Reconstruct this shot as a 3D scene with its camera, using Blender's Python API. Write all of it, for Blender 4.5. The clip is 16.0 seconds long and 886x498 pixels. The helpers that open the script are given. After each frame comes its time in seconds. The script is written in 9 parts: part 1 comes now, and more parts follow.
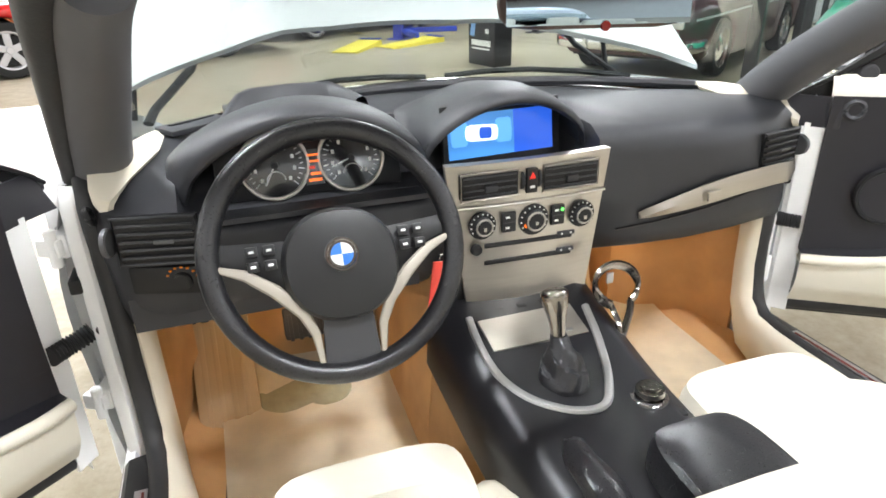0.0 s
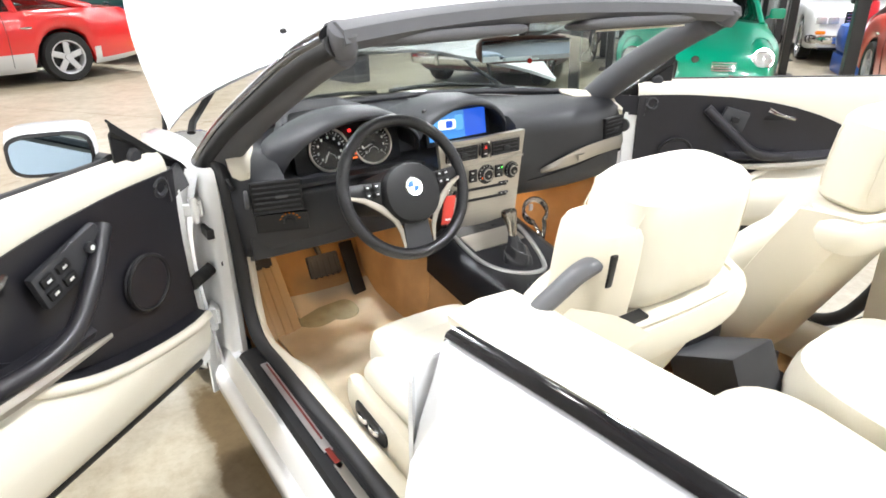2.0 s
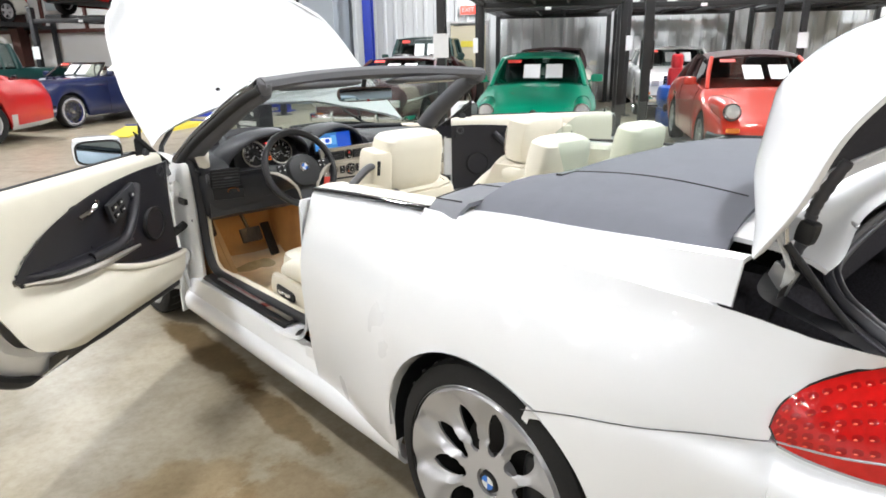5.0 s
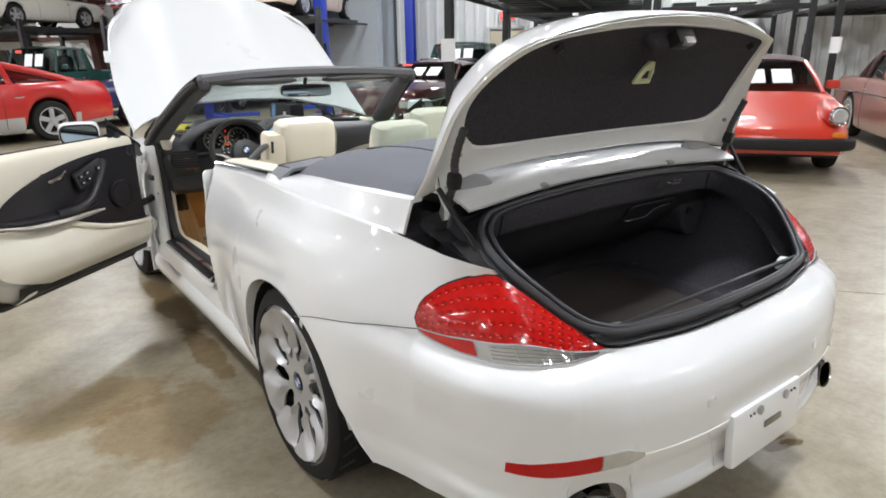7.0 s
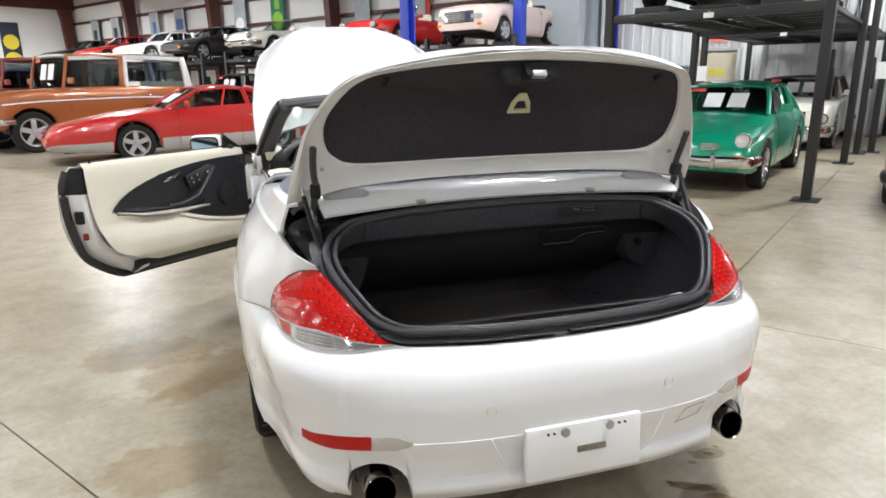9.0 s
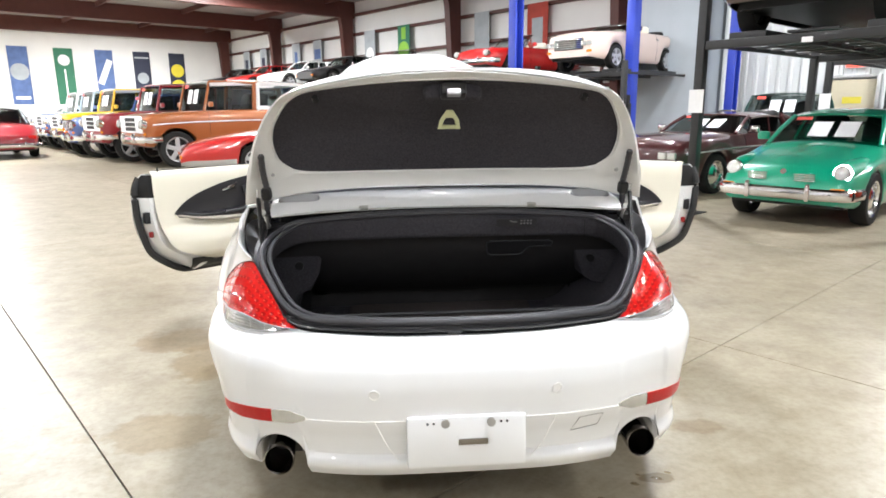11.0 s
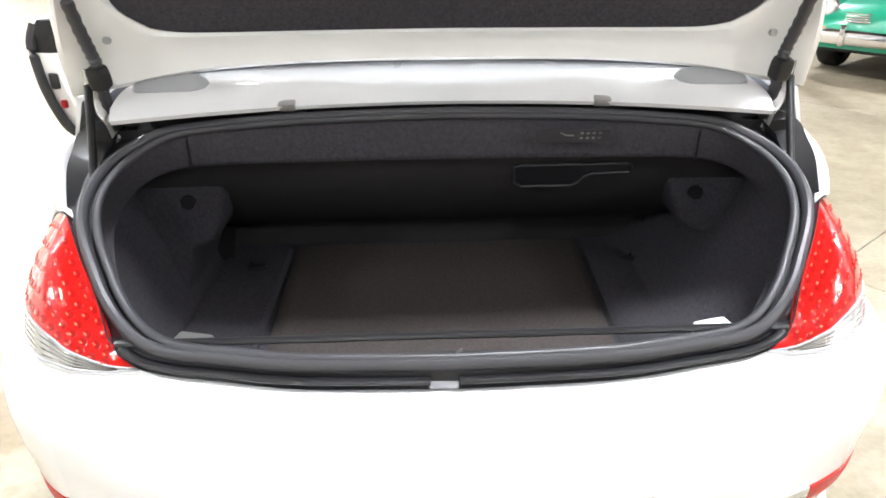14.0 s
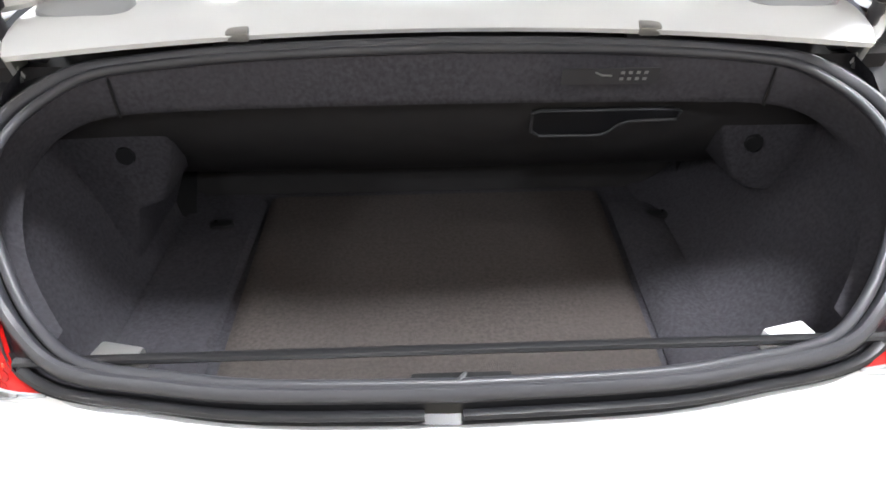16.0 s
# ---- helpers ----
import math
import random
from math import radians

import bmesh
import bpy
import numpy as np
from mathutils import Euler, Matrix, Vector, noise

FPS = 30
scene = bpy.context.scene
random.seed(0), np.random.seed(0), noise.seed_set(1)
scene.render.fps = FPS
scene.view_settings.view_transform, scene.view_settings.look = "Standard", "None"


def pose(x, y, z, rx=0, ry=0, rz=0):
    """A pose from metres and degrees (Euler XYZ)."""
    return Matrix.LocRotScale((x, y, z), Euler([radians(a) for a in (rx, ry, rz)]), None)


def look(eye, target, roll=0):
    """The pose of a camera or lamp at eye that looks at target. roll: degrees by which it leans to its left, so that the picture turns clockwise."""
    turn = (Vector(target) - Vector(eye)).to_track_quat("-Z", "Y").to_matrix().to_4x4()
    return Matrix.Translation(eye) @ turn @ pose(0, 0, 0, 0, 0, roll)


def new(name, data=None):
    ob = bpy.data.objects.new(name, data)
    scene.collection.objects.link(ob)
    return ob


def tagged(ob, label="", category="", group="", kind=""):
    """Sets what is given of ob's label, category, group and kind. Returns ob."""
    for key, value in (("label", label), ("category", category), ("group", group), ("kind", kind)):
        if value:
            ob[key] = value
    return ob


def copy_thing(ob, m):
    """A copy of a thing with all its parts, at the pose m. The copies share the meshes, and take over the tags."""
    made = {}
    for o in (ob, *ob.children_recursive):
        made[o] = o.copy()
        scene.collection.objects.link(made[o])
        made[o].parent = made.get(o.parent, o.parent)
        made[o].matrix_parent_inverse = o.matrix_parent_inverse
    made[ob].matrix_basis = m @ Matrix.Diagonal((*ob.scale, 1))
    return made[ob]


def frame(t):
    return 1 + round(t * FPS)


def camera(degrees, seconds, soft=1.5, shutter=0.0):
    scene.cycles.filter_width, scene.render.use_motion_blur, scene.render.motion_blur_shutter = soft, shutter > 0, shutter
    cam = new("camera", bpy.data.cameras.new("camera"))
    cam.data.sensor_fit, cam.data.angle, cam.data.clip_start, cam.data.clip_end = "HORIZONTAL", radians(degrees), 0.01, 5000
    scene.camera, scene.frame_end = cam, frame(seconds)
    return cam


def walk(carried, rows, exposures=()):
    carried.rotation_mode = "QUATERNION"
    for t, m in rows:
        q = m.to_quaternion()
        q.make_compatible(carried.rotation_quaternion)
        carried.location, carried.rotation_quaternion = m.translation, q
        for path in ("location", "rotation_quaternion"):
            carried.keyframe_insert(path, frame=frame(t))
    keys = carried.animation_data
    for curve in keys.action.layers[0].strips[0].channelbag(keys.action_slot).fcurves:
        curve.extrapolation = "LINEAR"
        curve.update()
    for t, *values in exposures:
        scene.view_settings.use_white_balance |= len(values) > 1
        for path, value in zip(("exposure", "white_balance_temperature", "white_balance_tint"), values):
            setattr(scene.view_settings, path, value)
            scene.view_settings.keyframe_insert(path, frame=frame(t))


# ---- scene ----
cam = camera(69.9, 16.0, soft=1.7)
# seconds, eye, target, roll
PATH = [
    (0, (-0.542, 2.023, 1.32), (0.041, 3.75, 0.496), -1.3),
    (0.5, (-0.611, 1.894, 1.365), (-0.052, 3.635, 0.554), -1.7),
    (1, (-0.769, 1.745, 1.405), (-0.184, 3.478, 0.597), -1.5),
    (1.5, (-1.003, 1.597, 1.431), (-0.22, 3.246, 0.615), -0.9),
    (2, (-1.241, 1.463, 1.457), (-0.227, 2.994, 0.665), -0.7),
    (2.5, (-1.502, 1.309, 1.468), (-0.38, 2.786, 0.721), -0.7),
    (3, (-1.745, 1.124, 1.483), (-0.554, 2.572, 0.786), -0.7),
    (3.5, (-1.953, 0.907, 1.491), (-0.688, 2.313, 0.841), -0.7),
    (6, (-1.971, -0.383, 1.475), (-0.697, 1.042, 0.886), -1.0),
    (6.5, (-1.858, -0.61, 1.462), (-0.641, 0.864, 0.874), -1.1),
    (7, (-1.683, -0.797, 1.465), (-0.554, 0.744, 0.874), -0.9),
    (7.5, (-1.513, -0.984, 1.45), (-0.509, 0.645, 0.867), -0.8),
    (8, (-1.308, -1.18, 1.469), (-0.466, 0.539, 0.89), -1.2),
    (8.5, (-1.066, -1.334, 1.468), (-0.367, 0.456, 0.914), -0.9),
    (9, (-0.831, -1.508, 1.476), (-0.301, 0.35, 0.959), -1.0),
    (9.5, (-0.629, -1.691, 1.499), (-0.219, 0.212, 1.043), -1.1),
    (10, (-0.44, -1.835, 1.483), (-0.143, 0.096, 1.057), -0.9),
    (12.5, (-0.132, -1.509, 1.401), (-0.034, 0.409, 0.844), -0.3),
    (13, (-0.133, -1.223, 1.406), (-0.038, 0.631, 0.663), -0.2),
    (13.5, (-0.09, -0.928, 1.406), (-0.013, 0.893, 0.583), -0.3),
    (14, (-0.058, -0.73, 1.384), (0.007, 1.058, 0.49), -0.4),
    (14.5, (-0.055, -0.619, 1.356), (0.003, 1.113, 0.358), -0.4),
    (15, (-0.055, -0.544, 1.348), (0.005, 1.138, 0.267), -0.3),
    (15.5, (-0.048, -0.492, 1.35), (0.01, 1.17, 0.239), -0.4),
    (16, (-0.046, -0.453, 1.348), (0.014, 1.2, 0.223), -0.3),
]
EXPOSURES = [(0.0, 1.08), (1.5, 1.05), (3.5, 0.86), (6.0, 0.22), (6.5, 0.12), (7.5, 0.06), (8.5, 0.15), (9.0, 0.26), (10.0, 0.54), (12.5, 0.82), (13.0, 0.88), (13.5, 1.06), (14.5, 1.36), (16.0, 1.40)]
walk(cam, [(t, look(eye, target, roll)) for t, eye, target, roll in PATH], EXPOSURES)

# ---------------------------------------------------------------- light
# The hall stands at an angle to the car: u runs towards the rack wall, v along it.
def hall(u, v, z=0.0):
    return Vector((0.8 * u - 0.6 * v, 0.6 * u + 0.8 * v, z))


HALL_TURN = math.degrees(math.atan2(0.6, 0.8))
world = bpy.data.worlds.new("hall_air")
world.use_nodes = True
world.node_tree.nodes["Background"].inputs[0].default_value = (0.9, 0.95, 1.0, 1)
world.node_tree.nodes["Background"].inputs[1].default_value = 0.12
scene.world = world
LAMP_WATTS = 285.0
LAMP_Z = 6.1


# ---------------------------------------------------------------- materials
def mat(name, color, rough=0.5, metal=0.0, vary=0.12, scale=8.0, bump=0.0, bump_scale=60.0, coat=0.0, emit=0.0, per_object=0.0,
        rough_vary=0.1, stretch=(1, 1, 1), spec=0.5):
    m = bpy.data.materials.new(name)
    m.use_nodes = True
    n, l = m.node_tree.nodes, m.node_tree.links
    b = n["Principled BSDF"]
    b.inputs["Metallic"].default_value = metal
    b.inputs["Specular IOR Level"].default_value = spec
    b.inputs["Coat Weight"].default_value = coat
    b.inputs["Coat Roughness"].default_value = 0.04
    co = n.new("ShaderNodeTexCoord")
    mp = n.new("ShaderNodeMapping")
    mp.inputs["Scale"].default_value = stretch
    l.new(co.outputs["Object"], mp.inputs["Vector"])
    big, fine = n.new("ShaderNodeTexNoise"), n.new("ShaderNodeTexNoise")
    big.inputs["Scale"].default_value, fine.inputs["Scale"].default_value = scale, bump_scale
    big.inputs["Detail"].default_value, fine.inputs["Detail"].default_value = 5, 4
    l.new(mp.outputs["Vector"], big.inputs["Vector"])
    l.new(mp.outputs["Vector"], fine.inputs["Vector"])
    ramp = n.new("ShaderNodeMix")
    ramp.data_type = "RGBA"
    dark = tuple(c * (1 - vary) for c in color)
    light = tuple(min(1, c * (1 + vary * 0.6)) for c in color)
    ramp.inputs["A"].default_value, ramp.inputs["B"].default_value = (*dark, 1), (*light, 1)
    l.new(big.outputs["Fac"], ramp.inputs["Factor"])
    out = ramp.outputs["Result"]
    if per_object:
        info, hsv = n.new("ShaderNodeObjectInfo"), n.new("ShaderNodeHueSaturation")
        rng = n.new("ShaderNodeMapRange")
        rng.inputs["To Min"].default_value, rng.inputs["To Max"].default_value = 1 - per_object, 1 + per_object
        l.new(info.outputs["Random"], rng.inputs["Value"])
        l.new(rng.outputs["Result"], hsv.inputs["Value"])
        l.new(out, hsv.inputs["Color"])
        out = hsv.outputs["Color"]
    l.new(out, b.inputs["Base Color"])
    rr = n.new("ShaderNodeMapRange")
    rr.inputs["To Min"].default_value, rr.inputs["To Max"].default_value = max(0.02, rough * (1 - rough_vary)), min(1, rough * (1 + rough_vary))
    l.new(fine.outputs["Fac"], rr.inputs["Value"])
    l.new(rr.outputs["Result"], b.inputs["Roughness"])
    if bump:
        bp = n.new("ShaderNodeBump")
        bp.inputs["Strength"].default_value, bp.inputs["Distance"].default_value = bump, 0.004
        l.new(fine.outputs["Fac"], bp.inputs["Height"])
        l.new(bp.outputs["Normal"], b.inputs["Normal"])
    if emit:
        b.inputs["Emission Color"].default_value = (*color, 1)
        b.inputs["Emission Strength"].default_value = emit
    return m


def glass_mat(name, tint, rough=0.0):
    m = bpy.data.materials.new(name)
    m.use_nodes = True
    n, l = m.node_tree.nodes, m.node_tree.links
    n.remove(n["Principled BSDF"])
    tr, gl, mx, fr = n.new("ShaderNodeBsdfTransparent"), n.new("ShaderNodeBsdfGlossy"), n.new("ShaderNodeMixShader"), n.new("ShaderNodeLayerWeight")
    pw, ad = n.new("ShaderNodeMath"), n.new("ShaderNodeMath")
    pw.operation, ad.operation = "POWER", "MULTIPLY_ADD"
    pw.inputs[1].default_value = 5.0
    ad.inputs[1].default_value, ad.inputs[2].default_value = 0.9, 0.05
    tr.inputs["Color"].default_value = (*tint, 1)
    gl.inputs["Roughness"].default_value = rough
    l.new(fr.outputs["Facing"], pw.inputs[0])
    l.new(pw.outputs["Value"], ad.inputs[0])
    l.new(ad.outputs["Value"], mx.inputs["Fac"])
    l.new(tr.outputs["BSDF"], mx.inputs[1])
    l.new(gl.outputs["BSDF"], mx.inputs[2])
    l.new(mx.outputs["Shader"], n["Material Output"].inputs["Surface"])
    return m


def concrete_mat():
    """Sealed slab: broad tone, blotches, fine trowel marks, pits, a few brown spills, and one painted shadow."""
    m = bpy.data.materials.new("sealed_concrete")
    m.use_nodes = True
    n, l = m.node_tree.nodes, m.node_tree.links
    b = n["Principled BSDF"]
    b.inputs["Specular IOR Level"].default_value = 0.42
    co = n.new("ShaderNodeTexCoord")

    def noise(scale, detail, rough=0.55, dist=0.0):
        t = n.new("ShaderNodeTexNoise")
        t.inputs["Scale"].default_value, t.inputs["Detail"].default_value = scale, detail
        t.inputs["Roughness"].default_value, t.inputs["Distortion"].default_value = rough, dist
        l.new(co.outputs["Object"], t.inputs["Vector"])
        return t.outputs["Fac"]

    def ramp(src, p0, c0, p1, c1):
        r = n.new("ShaderNodeValToRGB")
        r.color_ramp.elements[0].position, r.color_ramp.elements[0].color = p0, (*c0, 1)
        r.color_ramp.elements[1].position, r.color_ramp.elements[1].color = p1, (*c1, 1)
        l.new(src, r.inputs["Fac"])
        return r.outputs["Color"]

    def times(x, y):
        mx = n.new("ShaderNodeMix")
        mx.data_type, mx.blend_type = "RGBA", "MULTIPLY"
        mx.inputs["Factor"].default_value = 1.0
        l.new(x, mx.inputs["A"])
        l.new(y, mx.inputs["B"])
        return mx.outputs["Result"]

    col = ramp(noise(0.45, 3), 0.3, (0.302, 0.258, 0.184), 0.7, (0.384, 0.344, 0.268))
    col = times(col, ramp(noise(3.4, 11, 0.68), 0.36, (0.76, 0.73, 0.67), 0.60, (1.04, 1.04, 1.04)))
    col = times(col, ramp(noise(26.0, 8, 0.7), 0.34, (0.84, 0.82, 0.79), 0.56, (1.0, 1.0, 1.0)))
    col = times(col, ramp(noise(75.0, 4, 0.6), 0.24, (0.52, 0.47, 0.40), 0.31, (1, 1, 1)))
    col = times(col, ramp(noise(1.1, 7, 0.6), 0.27, (0.55, 0.47, 0.36), 0.37, (1, 1, 1)))
    wob = noise(5.0, 6, 0.65)
    # spills: one along the open door, drips under the tail; (-0.55, 0.05) paints bumper shadow
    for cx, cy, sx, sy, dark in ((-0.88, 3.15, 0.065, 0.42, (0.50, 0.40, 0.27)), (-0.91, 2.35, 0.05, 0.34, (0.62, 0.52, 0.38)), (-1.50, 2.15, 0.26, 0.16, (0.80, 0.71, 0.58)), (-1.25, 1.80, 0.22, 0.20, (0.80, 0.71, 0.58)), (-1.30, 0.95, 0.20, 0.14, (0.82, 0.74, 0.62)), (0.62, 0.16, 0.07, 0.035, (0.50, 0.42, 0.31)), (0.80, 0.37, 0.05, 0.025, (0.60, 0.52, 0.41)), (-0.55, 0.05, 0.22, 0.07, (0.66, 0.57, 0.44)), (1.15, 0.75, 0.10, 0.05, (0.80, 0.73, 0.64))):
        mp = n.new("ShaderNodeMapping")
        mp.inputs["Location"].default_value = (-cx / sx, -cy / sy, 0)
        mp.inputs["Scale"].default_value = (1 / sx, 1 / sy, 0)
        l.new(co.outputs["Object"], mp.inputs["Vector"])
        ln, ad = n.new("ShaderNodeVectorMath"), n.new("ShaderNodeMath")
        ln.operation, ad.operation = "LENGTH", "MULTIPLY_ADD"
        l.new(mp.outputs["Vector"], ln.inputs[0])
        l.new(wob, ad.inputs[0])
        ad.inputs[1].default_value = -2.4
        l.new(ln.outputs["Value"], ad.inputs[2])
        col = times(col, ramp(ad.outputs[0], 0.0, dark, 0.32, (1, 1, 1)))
    l.new(col, b.inputs["Base Color"])
    rr = n.new("ShaderNodeMapRange")
    rr.inputs["To Min"].default_value, rr.inputs["To Max"].default_value = 0.24, 0.50
    l.new(noise(9.0, 6, 0.6), rr.inputs["Value"])
    l.new(rr.outputs["Result"], b.inputs["Roughness"])
    bp = n.new("ShaderNodeBump")
    bp.inputs["Strength"].default_value, bp.inputs["Distance"].default_value = 0.10, 0.004
    l.new(noise(38.0, 6, 0.6), bp.inputs["Height"])
    l.new(bp.outputs["Normal"], b.inputs["Normal"])
    return m


CONCRETE = concrete_mat()
WHITE_PAINT = mat("white_car_paint", (0.83, 0.84, 0.855), rough=0.28, vary=0.02, scale=2, coat=1.0, bump_scale=3, rough_vary=0.06)
WHITE_INNER = mat("white_inner_paint", (0.84, 0.84, 0.83), rough=0.4, vary=0.05, scale=12, coat=0.3)
CREAM = mat("cream_leather", (0.76, 0.715, 0.600), rough=0.42, vary=0.06, scale=9, bump=0.10, bump_scale=420)
CREAM_PLASTIC = mat("cream_plastic", (0.70, 0.645, 0.525), rough=0.5, vary=0.05, scale=10, bump=0.08, bump_scale=500)
DASH = mat("dark_grey_dash_vinyl", (0.034, 0.035, 0.040), rough=0.48, spec=0.5, vary=0.15, scale=20, bump=0.14, bump_scale=700)
BLACK_PLASTIC = mat("black_plastic", (0.014, 0.014, 0.015), rough=0.42, spec=0.35, vary=0.2, scale=30, bump=0.06, bump_scale=500)
BLACK_LEATHER = mat("worn_black_leather", (0.014, 0.014, 0.016), rough=0.30, vary=0.3, scale=25, bump=0.12, bump_scale=380, rough_vary=0.3)
GLOSS_BLACK = mat("gloss_black_trim", (0.01, 0.01, 0.011), rough=0.12, vary=0.1, coat=0.6)
RUBBER = mat("black_rubber", (0.022, 0.022, 0.023), rough=0.62, vary=0.15, scale=14, bump=0.1, bump_scale=200)
TYRE = mat("tyre_rubber", (0.016, 0.0155, 0.015), rough=0.75, spec=0.25, vary=0.25, scale=14, bump=0.2, bump_scale=160)
SOFT_TOP = mat("grey_canvas_tonneau", (0.15, 0.155, 0.178), rough=0.85, vary=0.10, scale=18, bump=0.3, bump_scale=900)
HEADER_VINYL = mat("charcoal_header_vinyl", (0.10, 0.10, 0.108), rough=0.6, vary=0.1, scale=20, bump=0.15, bump_scale=600)
CARPET = mat("tan_carpet", (0.64, 0.375, 0.17), rough=0.95, vary=0.4, scale=7, bump=0.8, bump_scale=520, spec=0.1)
MAT_CARPET = mat("beige_floor_mat", (0.78, 0.65, 0.47), rough=0.95, vary=0.55, scale=5, bump=0.8, bump_scale=480, spec=0.1)
BOOT_TRIM = mat("satin_black_boot_trim", (0.014, 0.014, 0.016), rough=0.34, vary=0.15, scale=20, coat=0.15)
REFLECTOR_RED = mat("red_reflector_plastic", (0.52, 0.012, 0.012), rough=0.3, vary=0.25, scale=120, spec=0.25, bump=0.3, bump_scale=500)
CAP_GREY = mat("light_grey_cap_plastic", (0.40, 0.41, 0.43), rough=0.4, vary=0.06, scale=20)
PAD_GREY = mat("light_grey_flap_vinyl", (0.155, 0.16, 0.18), rough=0.5, vary=0.08, scale=20, bump=0.15, bump_scale=500)
SEAL_RUBBER = mat("grey_black_seal_rubber", (0.045, 0.045, 0.052), rough=0.42, vary=0.12, scale=14, bump=0.05, bump_scale=200)
DOOR_BLACK = mat("dark_door_vinyl", (0.017, 0.0165, 0.021), rough=0.36, vary=0.15, scale=20, bump=0.10, bump_scale=500)
TRUNK_FELT = mat("charcoal_boot_felt", (0.068, 0.065, 0.075), rough=0.95, vary=0.62, scale=150, bump=0.7, bump_scale=900, spec=0.15)
PANEL_FELT = mat("brown_black_boot_carpet", (0.088, 0.076, 0.072), rough=0.95, vary=0.55, scale=150, bump=0.6, bump_scale=800, spec=0.12)
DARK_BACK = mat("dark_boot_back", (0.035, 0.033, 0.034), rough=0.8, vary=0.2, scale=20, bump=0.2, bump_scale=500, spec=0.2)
GREEN_PLUG = mat("green_plastic", (0.10, 0.22, 0.03), rough=0.5)
GREY_PLASTIC = mat("grey_plastic", (0.10, 0.10, 0.105), rough=0.4)
ALU = mat("brushed_aluminium", (0.54, 0.51, 0.46), rough=0.33, metal=0.9, vary=0.10, scale=6, bump=0.1, bump_scale=90, stretch=(1, 1, 30))
CHROME = mat("chrome", (0.78, 0.78, 0.79), rough=0.09, metal=1.0, vary=0.05)
DARK_CHROME = mat("smoked_chrome", (0.30, 0.28, 0.26), rough=0.14, metal=1.0, vary=0.1)
SILVER_PAINT = mat("silver_wheel_paint", (0.50, 0.50, 0.51), rough=0.34, metal=0.45, vary=0.05, scale=4, coat=0.4, bump_scale=4, rough_vary=0.08)
RED_LENS = mat("red_lamp_lens", (0.58, 0.009, 0.008), rough=0.16, vary=0.30, scale=55, coat=1.0, spec=0.3)
RED_CELL = mat("red_led_cell", (0.88, 0.09, 0.05), rough=0.08, vary=0.15, scale=90, coat=1.0)
LAMP_SOCKET = mat("red_lamp_socket", (0.34, 0.006, 0.006), rough=0.2, vary=0.2, coat=0.6, spec=0.3)
RED_DARK = mat("red_lens_rib", (0.24, 0.004, 0.004), rough=0.2, vary=0.2, coat=0.6, spec=0.3)
# near-black colour of the wheel barrel and brake disc behind the spokes
BRAKE_DARK = mat("near_black_wheel_metal", (0.020, 0.018, 0.017), rough=0.6, metal=0.3, vary=0.3, scale=30)
CLEAR_LENS = mat("clear_lamp_lens", (0.62, 0.62, 0.60), rough=0.12, metal=0.5, vary=0.2, scale=40, coat=1.0)
AMBER_LENS = mat("amber_lens", (0.75, 0.20, 0.01), rough=0.15, vary=0.15, coat=1.0)
# reddish reflection on the metal sill strip put into colour; also the sill letters
SILL_RED = mat("dull_red_sill_sheen_and_letters", (0.16, 0.022, 0.016), rough=0.3, vary=0.4, scale=30)
RED_TAG = mat("red_paper_tag", (0.72, 0.07, 0.05), rough=0.6, vary=0.12, scale=60)
BLUE_SCREEN = mat("blue_screen", (0.015, 0.07, 0.42), rough=0.2, vary=0.1, emit=0.8)
PALE_SCREEN = mat("pale_blue_screen", (0.05, 0.20, 0.50), rough=0.2, vary=0.1, emit=0.55)
ORANGE_GLOW = mat("orange_display", (0.95, 0.16, 0.02), rough=0.3, vary=0.3, scale=200, emit=0.6)
RED_GLOW = mat("red_display", (0.45, 0.03, 0.015), rough=0.3, vary=0.3, scale=120, emit=0.45)
GREEN_GLOW = mat("green_indicator", (0.1, 0.8, 0.1), rough=0.3, emit=1.5)
WHITE_MARK = mat("white_marking", (0.78, 0.78, 0.76), rough=0.5, vary=0.05)
BLUE_MARK = mat("blue_marking", (0.03, 0.16, 0.55), rough=0.3, vary=0.05)
PAPER = mat("white_paper", (0.80, 0.80, 0.80), rough=0.7, vary=0.06, scale=20)
GLOW_PLASTIC = mat("pale_luminous_plastic", (0.66, 0.68, 0.42), rough=0.5, vary=0.06)
WINDSCREEN = glass_mat("windscreen_glass", (0.90, 0.95, 0.93))
DARK_GLASS = glass_mat("tinted_car_glass", (0.42, 0.47, 0.46))
MIRROR = mat("mirror_glass", (0.30, 0.38, 0.44), rough=0.02, metal=1.0, vary=0.01)
GREY_METAL = mat("zinc_metal", (0.45, 0.45, 0.45), rough=0.35, metal=0.8, vary=0.15, scale=20)
STEEL_DARK = mat("dark_lift_steel", (0.014, 0.014, 0.015), rough=0.45, vary=0.25, scale=8, bump=0.06, bump_scale=120, coat=0.2)
GREY_STEEL = mat("dull_grey_steel", (0.06, 0.06, 0.062), rough=0.5, vary=0.2, scale=8)
LIFT_BLUE = mat("blue_lift_paint", (0.02, 0.05, 0.42), rough=0.4, vary=0.15, scale=6, coat=0.3)
LIFT_YELLOW = mat("yellow_ramp_paint", (0.70, 0.58, 0.06), rough=0.5, vary=0.2, scale=9)
RED_STEEL = mat("red_primer_steel", (0.42, 0.03, 0.02), rough=0.5, vary=0.2)
OXIDE_STEEL = mat("red_oxide_steel", (0.085, 0.022, 0.015), rough=0.55, vary=0.25, scale=4, bump=0.05)
